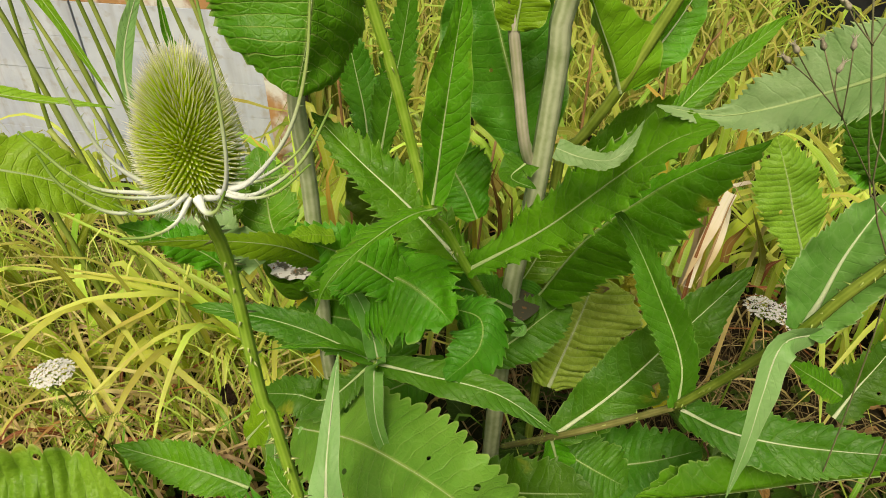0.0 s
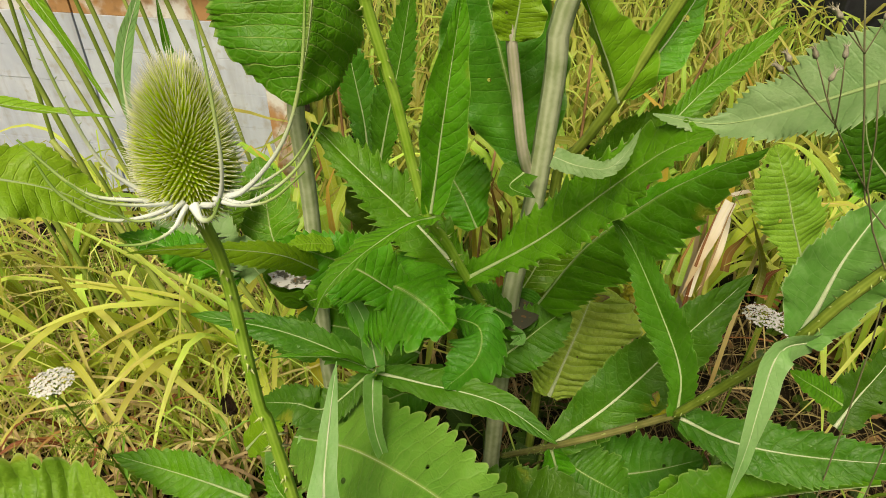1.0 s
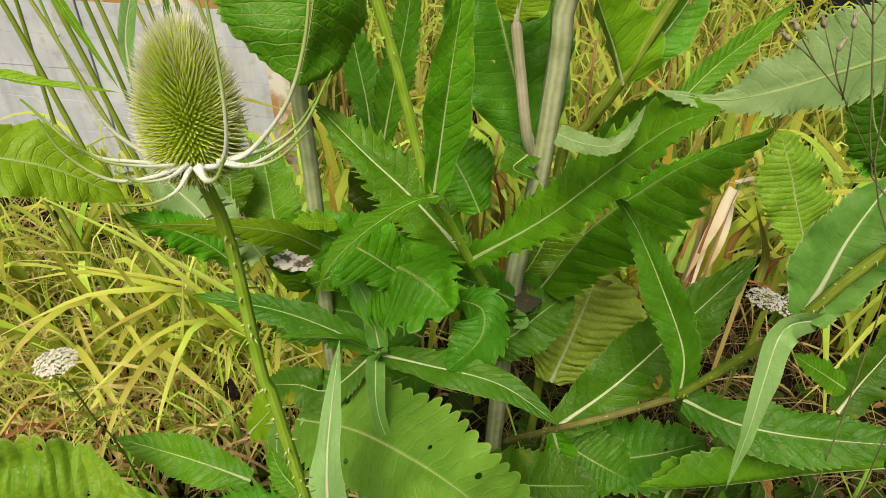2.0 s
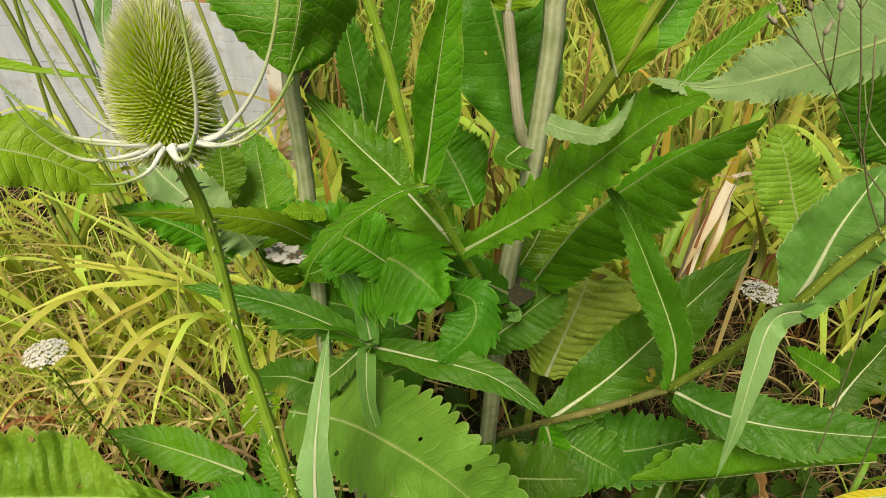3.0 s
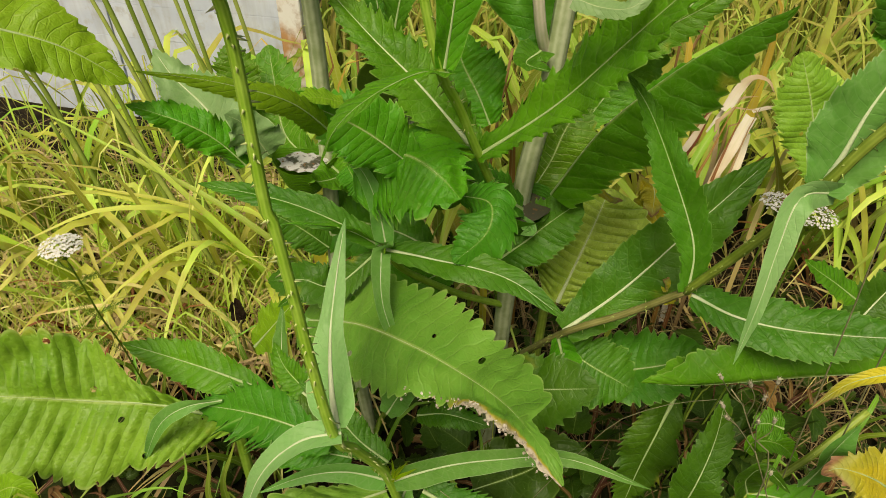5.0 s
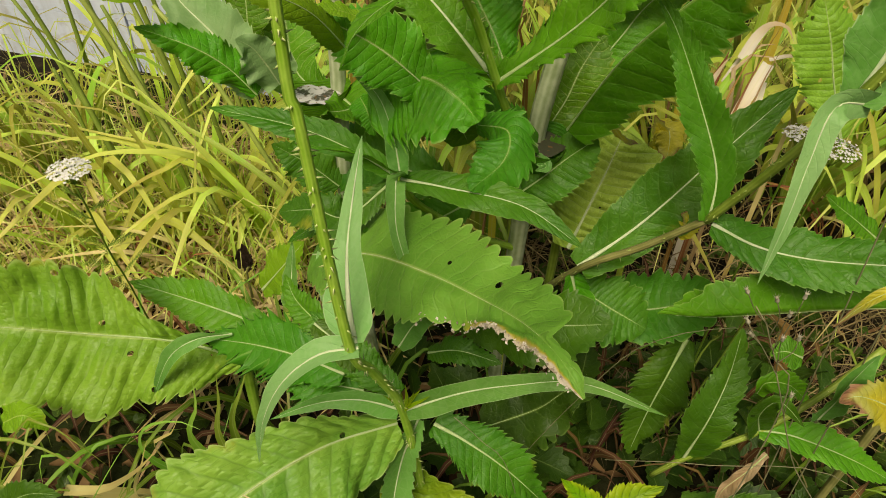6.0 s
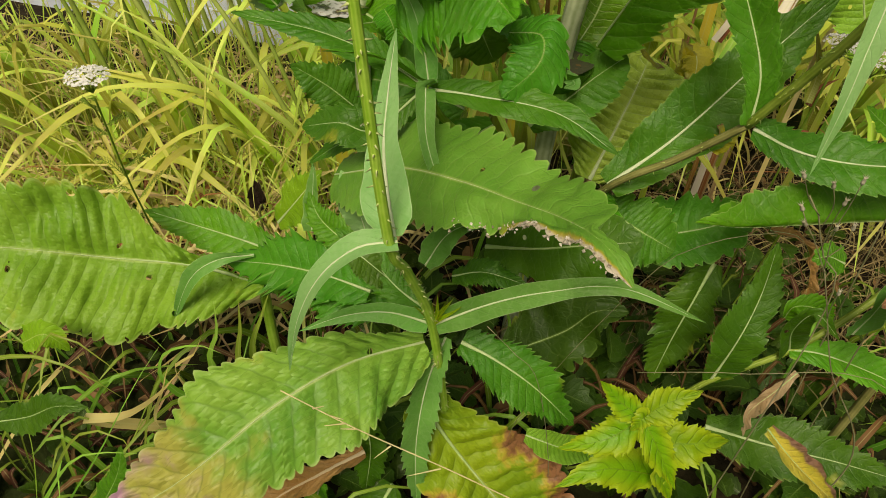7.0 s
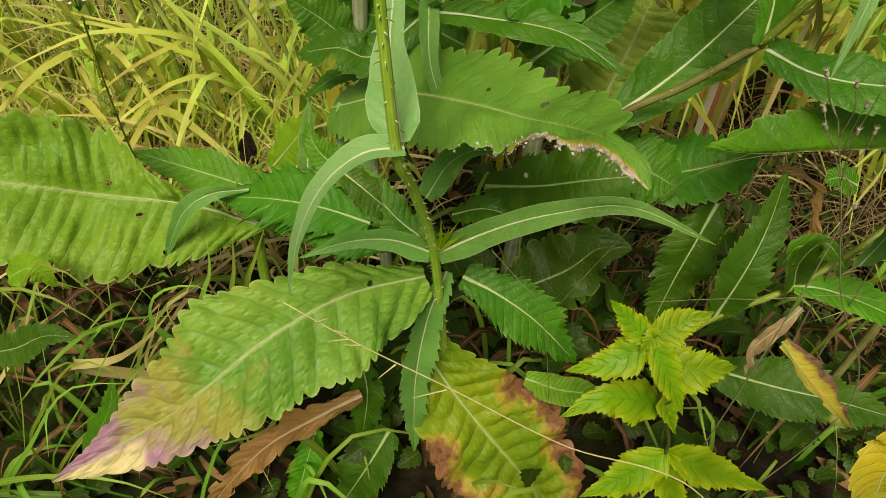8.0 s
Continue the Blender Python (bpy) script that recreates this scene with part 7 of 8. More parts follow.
leaf(nettle, [(0.182, 0.27, 0.524), (0.225, 0.27, 0.522), (0.276, 0.28, 0.517)], 0.058, outline=NETTLE_BLADE, teeth=11, tooth=.13, mat=NETTLE, rib=.3, veins=7.0, pucker=.012, fold=12, ribmat=NETTLE, up=(.1,-.6,.8))
leaf(nettle, [(0.217, 0.283, 0.426), (0.143, 0.265, 0.467), (0.087, 0.25, 0.447)], 0.058, outline=NETTLE_BLADE, teeth=11, tooth=.13, mat=NETTLE, rib=.3, veins=7.0, pucker=.012, fold=12, ribmat=NETTLE, up=(0,-.6,.8))
leaf(nettle, [(0.217, 0.283, 0.426), (0.215, 0.27, 0.447), (0.236, 0.26, 0.402)], 0.03, outline=NETTLE_BLADE, teeth=11, tooth=.13, mat=NETTLE, rib=.3, veins=7.0, pucker=.012, fold=12, ribmat=NETTLE, up=(.2,-.7,.6))
leaf(nettle, [(0.263, 0.295, 0.297), (0.218, 0.28, 0.25), (0.158, 0.27, 0.204)], 0.066, outline=NETTLE_BLADE, teeth=11, tooth=.13, mat=NETTLE, rib=.3, veins=7.0, pucker=.012, fold=12, ribmat=NETTLE, up=(0,-.6,.8))
leaf(nettle, [(0.263, 0.295, 0.297), (0.281, 0.275, 0.24), (0.311, 0.26, 0.146)], 0.055, outline=NETTLE_BLADE, teeth=11, tooth=.13, mat=NETTLE, rib=.3, veins=7.0, pucker=.012, fold=12, ribmat=NETTLE, up=(0,-.7,.7))
leaf(nettle, [(0.263, 0.295, 0.297), (0.35, 0.3, 0.238), (0.448, 0.3, 0.189)], 0.062, outline=NETTLE_BLADE, teeth=11, tooth=.13, mat=NETTLE, rib=.3, veins=7.0, pucker=.012, fold=12, ribmat=NETTLE, up=(.1,-.6,.8))
leaf(nettle, [(0.16, 0.262, 0.582), (0.157, 0.255, 0.591), (0.146, 0.25, 0.574)], 0.022, outline=NETTLE_BLADE, teeth=11, tooth=.13, mat=NETTLE, rib=.3, veins=7.0, pucker=.012, fold=12, ribmat=NETTLE, up=(0,-.6,.8))
leaf(nettle, [(0.16, 0.262, 0.582), (0.167, 0.265, 0.581), (0.186, 0.265, 0.576)], 0.02, outline=NETTLE_BLADE, teeth=11, tooth=.13, mat=NETTLE, rib=.3, veins=7.0, pucker=.012, fold=12, ribmat=NETTLE, up=(0,-.6,.8))


def flower_umbel(plant, centre, radius, count, seed, dome=0.25, size=0.0028, name="flower_head"):
    """A flat head of many tiny white flowers on fine rays."""
    rng = random.Random(seed)
    c = Vector(centre)
    v, f = [], []
    for k in range(count):
        r = radius * math.sqrt((k + 0.5) / count)
        al = k * 2.39996
        p = c + Vector((r * math.cos(al), r * math.sin(al), -dome * r * r / radius + rng.gauss(0, radius * 0.06)))
        n = Vector((0.4 * math.cos(al) * r / radius + rng.gauss(0, 0.25), 0.4 * math.sin(al) * r / radius + rng.gauss(0, 0.25), 1)).normalized()
        x = n.orthogonal().normalized()
        y = n.cross(x)
        o = len(v)
        v.append(p - n * 0.0006)
        s = size * rng.uniform(0.75, 1.25)
        a0 = rng.random() * 6.3
        for q in range(10):
            a = a0 + q * 0.6283
            rr = s if q % 2 else s * 0.6
            v.append(p + x * (rr * math.cos(a)) + y * (rr * math.sin(a)) + n * (0.0007 if q % 2 else 0.0))
        for q in range(10):
            f.append((o, o + 1 + q, o + 1 + (q + 1) % 10))
    part = mesh_part(name, v, f, WHITEPETAL, plant, "flat cluster of tiny white flowers")
    v, f = [], []
    for k in range(16):
        r = radius * 0.8 * math.sqrt((k + 0.5) / 16)
        al = k * 2.39996
        a = c + Vector((0, 0, -radius * 1.1))
        tip = c + Vector((r * math.cos(al), r * math.sin(al), -0.001 - dome * r * r / radius))
        tv, tf, _, _ = tube([a, a.lerp(tip, 0.5) + Vector((0, 0, -0.001)), tip], 0.0005, 0.0004, 4, 4)
        o = len(v)
        v += tv
        f += [tuple(o + i for i in g) for g in tf]
    tagged(mesh_part("ray_cluster", v, f, FEATHER, part), kind="stuff")
    return part


def feather_leaf(plant, points, width, seed):
    """A finely divided leaf: side sprays along a midrib, each with short teeth."""
    rng = random.Random(seed)
    n = 16
    c, tan, length = spline(points, n)
    v, f = [], []
    tv, tf, _, _ = tube(points, 0.0007, 0.0003, 8, 4)
    v += tv
    f += tf
    for i in range(2, n):
        u = i / n
        side = tan[i].cross(Vector((0, -0.3, 1))).normalized()
        for s in (-1, 1):
            L = width / 2 * math.sin(math.pi * min(1, 0.15 + 0.85 * u)) ** 0.7 * rng.uniform(0.8, 1.1)
            way = (side * s + tan[i] * 0.7 + Vector((0, 0, rng.gauss(0, 0.25)))).normalized()
            spike(v, f, c[i], way, L, 0.0006)
            for j in range(1, 4):
                q = c[i] + way * (L * j / 4)
                for e in (-1, 1):
                    spike(v, f, q, way + way.cross(Vector((0, 0, 1))) * (0.9 * e), L * 0.3, 0.0005)
    return mesh_part("feathery_leaf", v, f, FEATHER, plant)


def seed_pod(plant, at, way, size):
    """A small ribbed oval pod on a stalk end."""
    at, way = Vector(at), Vector(way).normalized()
    x = way.orthogonal().normalized()
    y = way.cross(x)
    v, f = [], []
    n, sides = 6, 8
    for i in range(n + 1):
        u = i / n
        r = size * float(np.interp(u, (0, 0.15, 0.4, 0.75, 1), (0.05, 0.19, 0.24, 0.13, 0.15)))
        for q in range(sides):
            al = 6.2832 * q / sides
            k = r * (1.12 if q % 2 else 0.9)
            v.append(at + way * (size * u) + x * (k * math.cos(al)) + y * (k * math.sin(al)))
    for i in range(n):
        for q in range(sides):
            f.append((i * sides + q, i * sides + (q + 1) % sides, (i + 1) * sides + (q + 1) % sides, (i + 1) * sides + q))
    f += [tuple(range(sides))[::-1], tuple(n * sides + q for q in range(sides))]
    for q in range(7):
        al = 6.2832 * q / 7
        flare = x * math.cos(al) + y * math.sin(al)
        spike(v, f, at + way * size * 0.95 + flare * size * 0.1, way + flare * 0.7, size * 0.45, size * 0.05)
    return mesh_part("seed_pod", v, f, BUD, plant)


yarrow = thing('yarrow', 'yarrow with flat white flower cluster and feathery leaves', 'yarrow', (-0.5519999999999999, 0.74, 0.0), 'white umbels')
stem(yarrow, [(-0.5519999999999999, 0.74, 0.0), (-0.572, 0.72, 0.401), (-0.543, 0.66, 0.553), (-0.513, 0.61, 0.68), (-0.491, 0.575, 0.743)], 0.0017, 0.0012, FEATHER, 0)
flower_umbel(yarrow, (-0.491, 0.575, 0.778), 0.026, 170, 3)
feather_leaf(yarrow, [(-0.552, 0.68, 0.494), (-0.5, 0.67, 0.552), (-0.469, 0.665, 0.569)], 0.022, 31)
feather_leaf(yarrow, [(-0.543, 0.66, 0.553), (-0.557, 0.65, 0.589), (-0.576, 0.645, 0.598)], 0.022, 76)
feather_leaf(yarrow, [(-0.539, 0.65, 0.579), (-0.498, 0.64, 0.609), (-0.47, 0.635, 0.619)], 0.022, 70)
feather_leaf(yarrow, [(-0.569, 0.71, 0.427), (-0.588, 0.7, 0.46), (-0.611, 0.695, 0.469)], 0.022, 17)
feather_leaf(yarrow, [(-0.521, 0.62, 0.658), (-0.53, 0.61, 0.673), (-0.54, 0.605, 0.677)], 0.022, 48)
feather_leaf(yarrow, [(-0.516, 0.615, 0.677), (-0.489, 0.605, 0.696), (-0.471, 0.6, 0.702)], 0.022, 78)
feather_leaf(yarrow, [(-0.548, 0.67, 0.522), (-0.576, 0.66, 0.535), (-0.602, 0.655, 0.539)], 0.022, 61)
feather_leaf(yarrow, [(-0.51, 0.6, 0.708), (-0.512, 0.59, 0.727), (-0.518, 0.585, 0.733)], 0.022, 81)

carrot = thing('wild_carrot', 'wild carrot with lacy white flower heads', 'wild carrot', (0.446, 0.72, 0.0), 'white umbels')
stem(carrot, [(0.446, 0.72, 0.0), (0.436, 0.7, 0.4), (0.426, 0.656, 0.78)], 0.002, 0.0014, FEATHER, 0)
flower_umbel(carrot, (0.426, 0.656, 0.82), 0.024, 170, 8, 0.2, 0.0023)
stem(carrot, [(0.446, 0.72, 0.0), (0.488, 0.7, 0.4), (0.478, 0.66, 0.76)], 0.002, 0.0014, FEATHER, 0)
flower_umbel(carrot, (0.478, 0.66, 0.8), 0.03, 170, 9, 0.2, 0.0023)

straw = thing('dry_grass_stalk', 'long pale dry grass stalk bending across the leaves', 'grass stalk', (0.47100000000000003, 0.16, 0.0), 'dry grass stalks')
stem(straw, [(0.47100000000000003, 0.16, 0.0), (0.271, 0.2, 0.36), (0.086, 0.205, 0.463), (-0.041, 0.21, 0.554), (-0.128, 0.215, 0.612), (-0.195, 0.22, 0.663)], 0.0010, 0.0006, DRYSTRAW, 0, n=50, name='stalk')
stem(straw, [(-0.167, 0.216, 0.642), (-0.161, 0.2145, 0.647), (-0.155, 0.213, 0.652)], 0.0009, 0.0003, DRYSTRAW, 0, n=6, name='spikelet')
stem(straw, [(-0.138, 0.215, 0.621), (-0.148, 0.2135, 0.6205), (-0.158, 0.212, 0.62)], 0.0009, 0.0003, DRYSTRAW, 0, n=6, name='spikelet')
stem(straw, [(-0.128, 0.215, 0.612), (-0.1355, 0.2135, 0.614), (-0.143, 0.212, 0.616)], 0.0009, 0.0003, DRYSTRAW, 0, n=6, name='spikelet')
stem(straw, [(-0.046, 0.21, 0.553), (-0.063, 0.2085, 0.5465), (-0.08, 0.207, 0.54)], 0.0009, 0.0003, DRYSTRAW, 0, n=6, name='spikelet')
stem(straw, [(-0.096, 0.212, 0.589), (-0.1045, 0.2105, 0.579), (-0.113, 0.209, 0.569)], 0.0009, 0.0003, DRYSTRAW, 0, n=6, name='spikelet')
stem(straw, [(-0.152, 0.216, 0.631), (-0.1455, 0.2145, 0.631), (-0.139, 0.213, 0.631)], 0.0009, 0.0003, DRYSTRAW, 0, n=6, name='spikelet')

straw = thing('dry_grass_stalk', 'short pale dry grass stalk between the leaves', 'grass stalk', (0.13, 0.42, 0.0), 'dry grass stalks')
stem(straw, [(0.13, 0.42, 0.0), (0.125, 0.4, 0.2), (0.07, 0.36, 0.493), (0.035, 0.36, 0.552), (-0.001, 0.36, 0.6)], 0.0007, 0.0004, FINESTALK, 0, n=30, name='stalk')

straw = thing('dry_grass_stalk', 'thin flowering grass stalk over dark leaves', 'grass stalk', (0.06, 0.44, 0.0), 'dry grass stalks')
stem(straw, [(0.06, 0.44, 0.0), (0.065, 0.43, 0.3), (0.181, 0.42, 0.624), (0.246, 0.42, 0.69), (0.305, 0.42, 0.706)], 0.0005, 0.0004, FINESTALK, 0, n=30, name='stalk')

straw = thing('dry_grass_stalk', 'thin flowering grass stalk over dark leaves', 'grass stalk', (0.62, 0.27, 0.0), 'dry grass stalks')
stem(straw, [(0.62, 0.27, 0.0), (0.58, 0.28, 0.3), (0.431, 0.3, 0.592), (0.286, 0.33, 0.574), (0.185, 0.36, 0.527)], 0.0005, 0.0004, FINESTALK, 0, n=30, name='stalk')

seeds = thing('seed_stalk', 'thin dark weed stalk with brown seed pods', 'weed', (0.52, 0.42, 0.0), 'seed stalks')
stem(seeds, [(0.52, 0.42, 0.0), (0.438, 0.42, 0.911), (0.349, 0.42, 1.081), (0.32, 0.42, 1.138), (0.312, 0.42, 1.174), (0.296, 0.42, 1.224)], 0.0011, 0.0006, FINESTALK, 0, n=30, name='stalk')
stem(seeds, [(0.32, 0.42, 1.138), (0.275, 0.415, 1.194), (0.256, 0.41, 1.223), (0.257, 0.41, 1.227)], 0.0005, 0.0004, FINESTALK, 0, n=8, name='branch')
seed_pod(seeds, (0.257, 0.41, 1.227), (0.001, 0.0, 0.004), 0.0085)
stem(seeds, [(0.275, 0.415, 1.194), (0.245, 0.41, 1.22), (0.225, 0.41, 1.234)], 0.0005, 0.0004, FINESTALK, 0, n=8, name='branch')
seed_pod(seeds, (0.225, 0.41, 1.234), (-0.02, 0.0, 0.014), 0.0085)
stem(seeds, [(0.272, 0.415, 1.198), (0.259, 0.41, 1.216), (0.244, 0.41, 1.242)], 0.0005, 0.0004, FINESTALK, 0, n=8, name='branch')
seed_pod(seeds, (0.244, 0.41, 1.242), (-0.015, 0.0, 0.026), 0.0085)
stem(seeds, [(0.245, 0.41, 1.22), (0.232, 0.41, 1.235), (0.228, 0.41, 1.24)], 0.0005, 0.0004, FINESTALK, 0, n=8, name='branch')
seed_pod(seeds, (0.228, 0.41, 1.24), (-0.004, 0.0, 0.005), 0.0085)
stem(seeds, [(0.28, 0.42, 1.242), (0.263, 0.42, 1.257), (0.257, 0.42, 1.264)], 0.0005, 0.0004, FINESTALK, 0, n=8, name='branch')
seed_pod(seeds, (0.257, 0.42, 1.264), (-0.006, 0.0, 0.007), 0.0085)
stem(seeds, [(0.275, 0.415, 1.192), (0.267, 0.41, 1.22), (0.262, 0.41, 1.242)], 0.0005, 0.0004, FINESTALK, 0, n=8, name='branch')
seed_pod(seeds, (0.262, 0.41, 1.242), (-0.005, 0.0, 0.022), 0.0085)

seeds = thing('seed_stalk', 'thin dark weed stalk with brown seed pods', 'weed', (0.5, 0.45, 0.0), 'seed stalks')
stem(seeds, [(0.5, 0.45, 0.0), (0.407, 0.45, 0.955), (0.339, 0.45, 1.12), (0.311, 0.45, 1.2), (0.296, 0.45, 1.24), (0.283, 0.45, 1.277)], 0.0011, 0.0006, FINESTALK, 0, n=30, name='stalk')
stem(seeds, [(0.299, 0.45, 1.232), (0.283, 0.45, 1.251), (0.272, 0.45, 1.259)], 0.0005, 0.0004, FINESTALK, 0, n=8, name='branch')
seed_pod(seeds, (0.272, 0.45, 1.259), (-0.011, 0.0, 0.008), 0.0085)
stem(seeds, [(0.299, 0.45, 1.232), (0.303, 0.45, 1.248), (0.304, 0.45, 1.255)], 0.0005, 0.0004, FINESTALK, 0, n=8, name='branch')
seed_pod(seeds, (0.304, 0.45, 1.255), (0.001, 0.0, 0.007), 0.0085)

seeds = thing('seed_stalk', 'short weed stalk with small seed pods', 'weed', (0.36, 0.36, 0.0), 'seed stalks')
stem(seeds, [(0.36, 0.36, 0.0), (0.342, 0.34, 0.643), (0.3, 0.34, 0.756), (0.277, 0.34, 0.804), (0.264, 0.34, 0.819)], 0.0011, 0.0006, FINESTALK, 0, n=30, name='stalk')
stem(seeds, [(0.3, 0.34, 0.756), (0.293, 0.335, 0.796), (0.29, 0.33, 0.817)], 0.0005, 0.0004, FINESTALK, 0, n=8, name='branch')
seed_pod(seeds, (0.29, 0.33, 0.817), (-0.003, -0.005, 0.021), 0.0085)
stem(seeds, [(0.289, 0.34, 0.781), (0.286, 0.335, 0.811), (0.274, 0.33, 0.835)], 0.0005, 0.0004, FINESTALK, 0, n=8, name='branch')
seed_pod(seeds, (0.274, 0.33, 0.835), (-0.012, -0.005, 0.024), 0.0085)
stem(seeds, [(0.3, 0.34, 0.765), (0.299, 0.335, 0.808), (0.295, 0.33, 0.84)], 0.0005, 0.0004, FINESTALK, 0, n=8, name='branch')
seed_pod(seeds, (0.295, 0.33, 0.84), (-0.004, -0.005, 0.032), 0.0085)
stem(seeds, [(0.282, 0.34, 0.797), (0.263, 0.335, 0.817), (0.246, 0.33, 0.844)], 0.0005, 0.0004, FINESTALK, 0, n=8, name='branch')
seed_pod(seeds, (0.246, 0.33, 0.844), (-0.017, -0.005, 0.027), 0.0085)

seeds = thing('seed_stalk', 'short weed stalk with small seed pods', 'weed', (0.44, 0.34, 0.0), 'seed stalks')
stem(seeds, [(0.44, 0.34, 0.0), (0.489, 0.33, 0.373), (0.377, 0.33, 0.59), (0.325, 0.33, 0.701), (0.306, 0.33, 0.741)], 0.0011, 0.0006, FINESTALK, 0, n=30, name='stalk')
stem(seeds, [(0.309, 0.33, 0.735), (0.278, 0.325, 0.781), (0.261, 0.32, 0.801)], 0.0005, 0.0004, FINESTALK, 0, n=8, name='branch')
seed_pod(seeds, (0.261, 0.32, 0.801), (-0.017, -0.005, 0.02), 0.0085)
stem(seeds, [(0.306, 0.33, 0.741), (0.293, 0.325, 0.782), (0.288, 0.32, 0.797)], 0.0005, 0.0004, FINESTALK, 0, n=8, name='branch')
seed_pod(seeds, (0.288, 0.32, 0.797), (-0.005, -0.005, 0.015), 0.0085)
stem(seeds, [(0.301, 0.33, 0.754), (0.307, 0.325, 0.777), (0.302, 0.32, 0.798)], 0.0005, 0.0004, FINESTALK, 0, n=8, name='branch')
seed_pod(seeds, (0.302, 0.32, 0.798), (-0.005, -0.005, 0.021), 0.0085)
stem(seeds, [(0.338, 0.33, 0.672), (0.33, 0.325, 0.698), (0.325, 0.32, 0.717)], 0.0005, 0.0004, FINESTALK, 0, n=8, name='branch')
seed_pod(seeds, (0.325, 0.32, 0.717), (-0.005, -0.005, 0.019), 0.0085)
stem(seeds, [(0.278, 0.325, 0.781), (0.257, 0.32, 0.809), (0.252, 0.32, 0.817)], 0.0005, 0.0004, FINESTALK, 0, n=8, name='branch')
seed_pod(seeds, (0.252, 0.32, 0.817), (-0.005, 0.0, 0.008), 0.0085)


def water_cup(plant, centre, rx, ry, seed, mat):
    rng = random.Random(seed)
    c = Vector(centre)
    v = [c] + [c + Vector((rx * math.cos(a) * rng.uniform(0.8, 1.1), ry * math.sin(a) * rng.uniform(0.8, 1.1), 0)) for a in [i * 0.2618 for i in range(24)]]
    f = [(0, i, i % 24 + 1) for i in range(1, 25)]
    return mesh_part("rainwater", v, f, mat, plant, "rainwater held in the leaf cup")


water_cup(back_teasel, (-0.228, 0.795, 0.772), 0.04, 0.032, 1, WATER)
water_cup(mid_teasel, (0.107, 0.785, 0.711), 0.046, 0.042, 2, DARKWATER)

tuft = thing('grass_tuft', 'tuft of fresh broad grass blades', 'grass', (-0.78, 0.42, 0.0), 'grass tufts')
v, f, s, m = [], [], [], []
blade(v, f, s, m, [(-0.78, 0.42, 0.0), (-0.697, 0.4, 0.389), (-0.59, 0.38, 0.474), (-0.526, 0.37, 0.465), (-0.482, 0.37, 0.404)], 0.013, n=16)
mesh_part('blade', v, f, LUSH, tuft, '', {'span': s, 'metric': m})
v, f, s, m = [], [], [], []
blade(v, f, s, m, [(-0.78, 0.42, 0.0), (-0.688, 0.4, 0.286), (-0.544, 0.38, 0.52), (-0.491, 0.37, 0.504), (-0.46, 0.37, 0.439)], 0.01, n=16)
mesh_part('blade', v, f, LUSH, tuft, '', {'span': s, 'metric': m})
v, f, s, m = [], [], [], []
blade(v, f, s, m, [(-0.78, 0.42, 0.0), (-0.755, 0.4, 0.19), (-0.673, 0.38, 0.315), (-0.584, 0.37, 0.434), (-0.544, 0.36, 0.47)], 0.01, n=16)
mesh_part('blade', v, f, LUSH, tuft, '', {'span': s, 'metric': m})

tuft = thing('grass_tuft', 'tuft of fresh broad grass blades', 'grass', (-0.62, 0.33, 0.0), 'grass tufts')
v, f, s, m = [], [], [], []
blade(v, f, s, m, [(-0.62, 0.33, 0.0), (-0.656, 0.32, 0.169), (-0.565, 0.3, 0.334), (-0.492, 0.29, 0.443), (-0.434, 0.28, 0.467), (-0.427, 0.28, 0.416)], 0.011, n=16)
mesh_part('blade', v, f, LUSH, tuft, '', {'span': s, 'metric': m})
v, f, s, m = [], [], [], []
blade(v, f, s, m, [(-0.62, 0.33, 0.0), (-0.729, 0.3, 0.052), (-0.592, 0.28, 0.28), (-0.49, 0.27, 0.426), (-0.403, 0.26, 0.46)], 0.012, n=16)
mesh_part('blade', v, f, LUSH, tuft, '', {'span': s, 'metric': m})
v, f, s, m = [], [], [], []
blade(v, f, s, m, [(-0.62, 0.33, 0.0), (-0.776, 0.3, 0.067), (-0.61, 0.26, 0.213), (-0.488, 0.25, 0.237), (-0.402, 0.24, 0.197)], 0.012, n=16)
mesh_part('blade', v, f, LUSH, tuft, '', {'span': s, 'metric': m})
v, f, s, m = [], [], [], []
blade(v, f, s, m, [(-0.62, 0.33, 0.0), (-0.638, 0.3, 0.1), (-0.527, 0.29, 0.283), (-0.415, 0.28, 0.373)], 0.009, n=16)
mesh_part('blade', v, f, LUSH, tuft, '', {'span': s, 'metric': m})

tuft = thing('grass_tuft', 'slender green grass stalk', 'grass', (-0.56, 0.33, 0.0), 'grass tufts')
v, f, s, m = [], [], [], []
blade(v, f, s, m, [(-0.56, 0.33, 0.0), (-0.637, 0.31, 0.127), (-0.519, 0.33, 0.332), (-0.43, 0.35, 0.48), (-0.375, 0.37, 0.556)], 0.004, n=16)
mesh_part('blade', v, f, LUSH, tuft, '', {'span': s, 'metric': m})

tuft = thing('grass_tuft', 'slender green grass stalk', 'grass', (-0.75, 0.36, 0.0), 'grass tufts')
v, f, s, m = [], [], [], []
blade(v, f, s, m, [(-0.75, 0.36, 0.0), (-0.656, 0.31, 0.187), (-0.617, 0.33, 0.324), (-0.603, 0.35, 0.434), (-0.593, 0.36, 0.508)], 0.003, n=16)
mesh_part('blade', v, f, LUSH, tuft, '', {'span': s, 'metric': m})

tuft = thing('dead_grass_tuft', 'broad bleached dead grass blades on the soil', 'dead grass', (-0.45, 0.55, 0.02), 'dead blades')
v, f, s, m = [], [], [], []
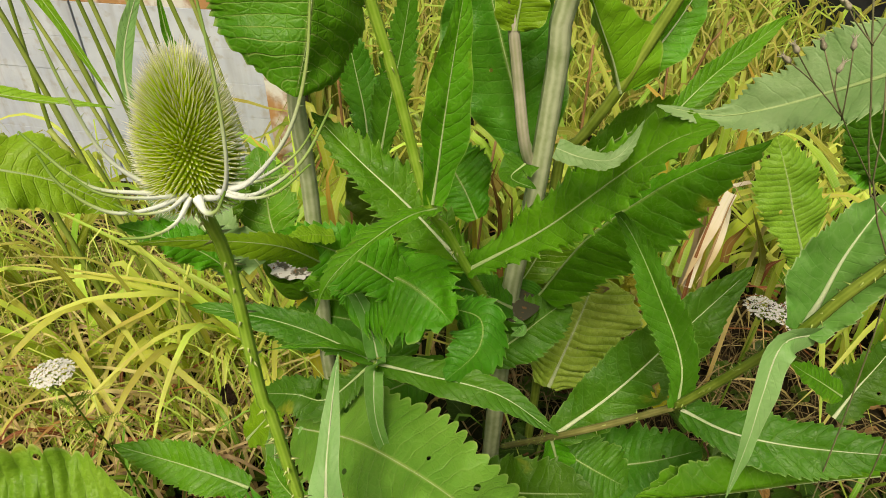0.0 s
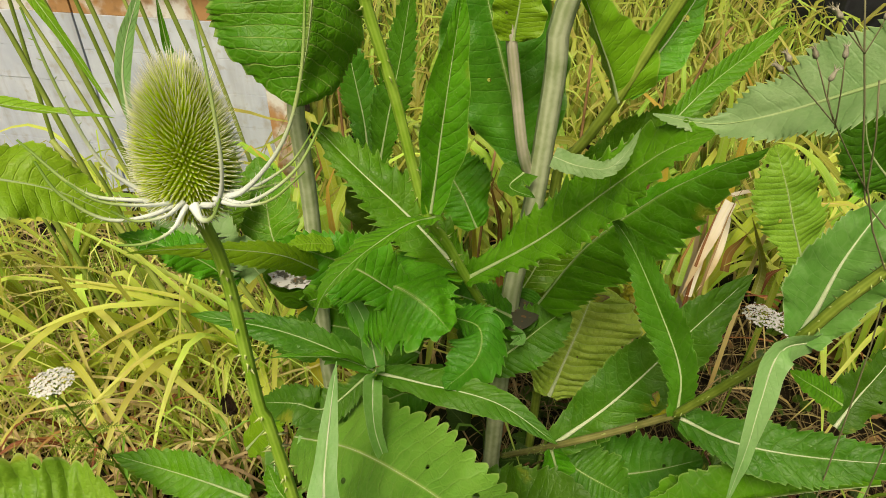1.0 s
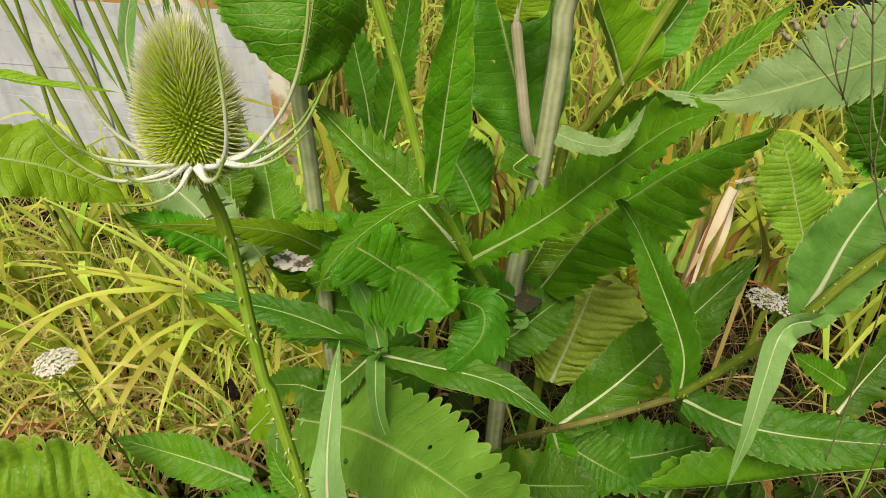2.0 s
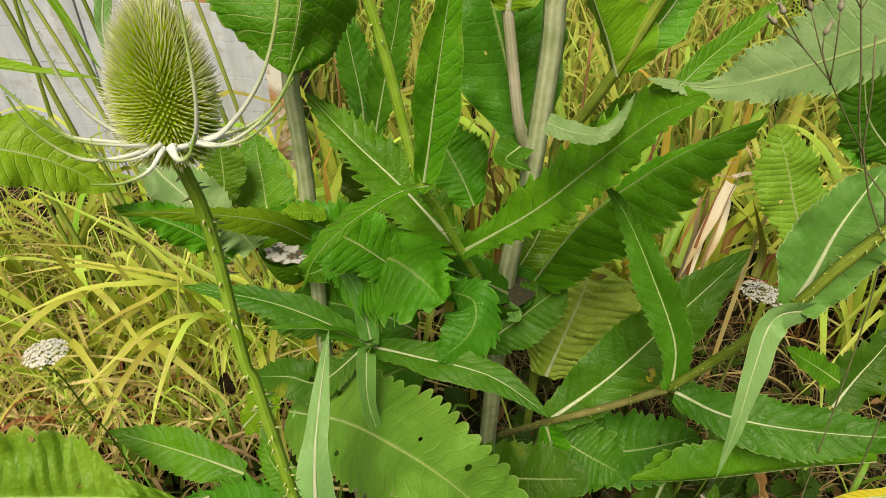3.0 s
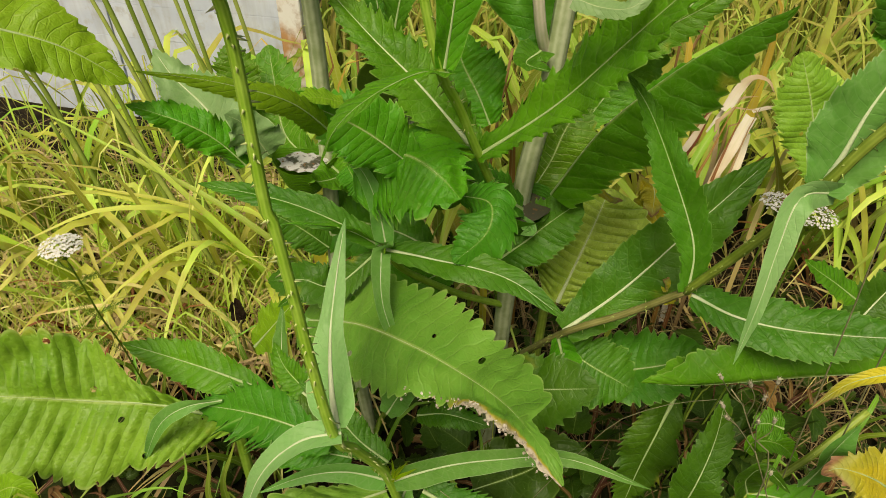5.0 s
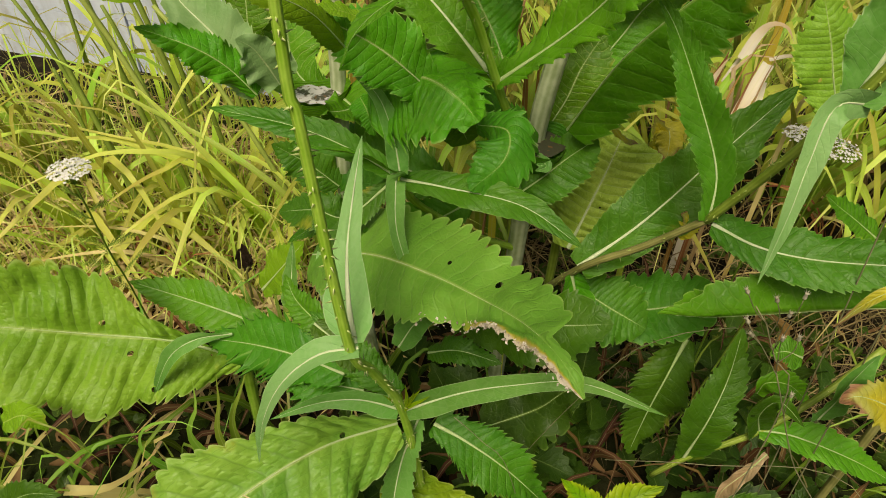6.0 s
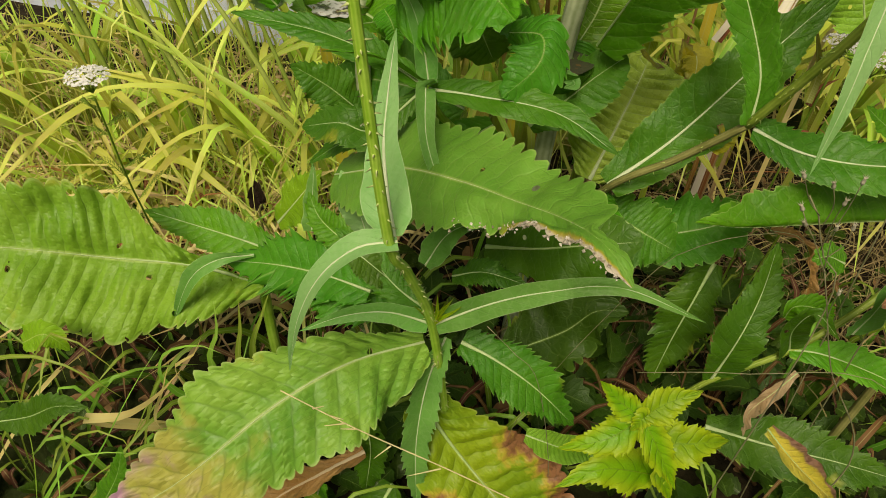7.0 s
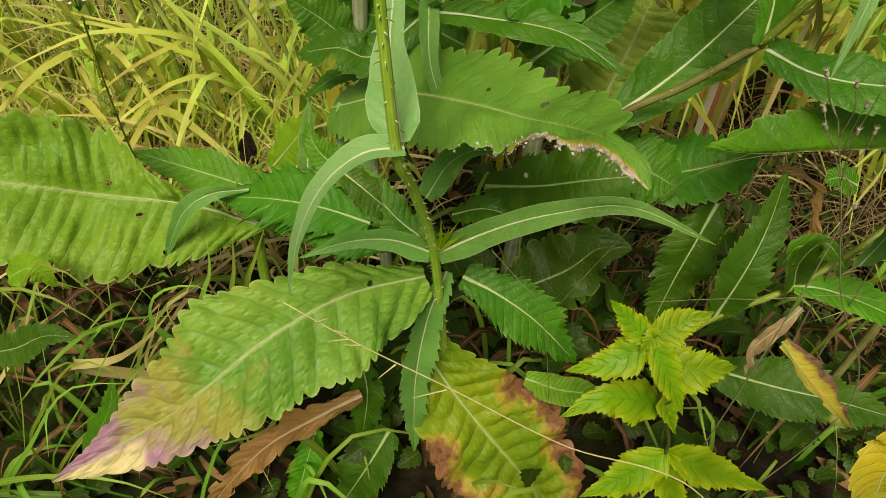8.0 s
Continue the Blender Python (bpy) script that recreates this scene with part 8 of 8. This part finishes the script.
blade(v, f, s, m, [(-0.45, 0.55, 0.02), (-0.521, 0.46, 0.183), (-0.47, 0.44, 0.331), (-0.438, 0.43, 0.408)], 0.013, n=16)
mesh_part('blade', v, f, STRAW, tuft, '', {'span': s, 'metric': m})
v, f, s, m = [], [], [], []
blade(v, f, s, m, [(-0.45, 0.55, 0.02), (-0.658, 0.47, 0.174), (-0.561, 0.44, 0.24), (-0.483, 0.43, 0.316), (-0.415, 0.42, 0.409)], 0.02, n=16)
mesh_part('blade', v, f, STRAW, tuft, '', {'span': s, 'metric': m})
v, f, s, m = [], [], [], []
blade(v, f, s, m, [(-0.45, 0.55, 0.02), (-0.455, 0.46, 0.334), (-0.406, 0.44, 0.411), (-0.378, 0.43, 0.469)], 0.014, n=16)
mesh_part('blade', v, f, STRAW, tuft, '', {'span': s, 'metric': m})

tuft = thing('grass_tuft', 'broad green leaves rising under the pleated leaf', 'grass', (-0.33, 0.52, 0.05), 'grass tufts')
v, f, s, m = [], [], [], []
blade(v, f, s, m, [(-0.33, 0.52, 0.05), (-0.417, 0.5, 0.288), (-0.393, 0.5, 0.394), (-0.384, 0.5, 0.463)], 0.02, n=16)
mesh_part('blade', v, f, LUSH, tuft, '', {'span': s, 'metric': m})
v, f, s, m = [], [], [], []
blade(v, f, s, m, [(-0.33, 0.52, 0.05), (-0.372, 0.5, 0.292), (-0.355, 0.5, 0.408), (-0.346, 0.5, 0.476)], 0.02, n=16)
mesh_part('blade', v, f, LUSH, tuft, '', {'span': s, 'metric': m})
v, f, s, m = [], [], [], []
blade(v, f, s, m, [(-0.33, 0.52, 0.05), (-0.358, 0.52, 0.297), (-0.326, 0.52, 0.414), (-0.305, 0.52, 0.471)], 0.02, n=16)
mesh_part('blade', v, f, LUSH, tuft, '', {'span': s, 'metric': m})
v, f, s, m = [], [], [], []
blade(v, f, s, m, [(-0.33, 0.52, 0.05), (-0.496, 0.5, 0.224), (-0.49, 0.49, 0.335), (-0.424, 0.48, 0.383), (-0.381, 0.47, 0.379)], 0.014, n=16)
mesh_part('blade', v, f, LUSH, tuft, '', {'span': s, 'metric': m})

curl = thing('dead_leaf', 'curled blackish dead leaf', 'dead leaf', (-0.489, 1.03, 0.1))
leaf(curl, [(-0.489, 1.04, 0.179), (-0.499, 1.03, 0.239), (-0.484, 1.02, 0.269)], 0.05, shape='oval', teeth=0, fold=55, mat=BLACKLEAF, rib=0, ruffle=.12, up=(0,-1,.2))

# dark planter far behind on the right
DARKTUB = plain_material("dark_plastic", (0.012, 0.013, 0.017), (0.03, 0.032, 0.04), 20.0, 0.5)
tub = thing("planter", "dark grey plastic planter behind the grass", "planter", (1.97, 3.3, 0.0))
v, f = [], []
box(v, f, (0, 0, 0), (0.7, 0.4, 0.62), Matrix.Translation((1.97, 3.3, 0.0)) @ Matrix.Rotation(radians(12), 4, "Z"), 0.01)
mesh_part("body", v, f, DARKTUB, tub, smooth=False)
v, f = [], []
box(v, f, (-0.02, -0.02, 0.62), (0.72, 0.42, 0.66), Matrix.Translation((1.97, 3.3, 0.0)) @ Matrix.Rotation(radians(12), 4, "Z"), 0.008)
mesh_part("rim", v, f, DARKTUB, tub, smooth=False)
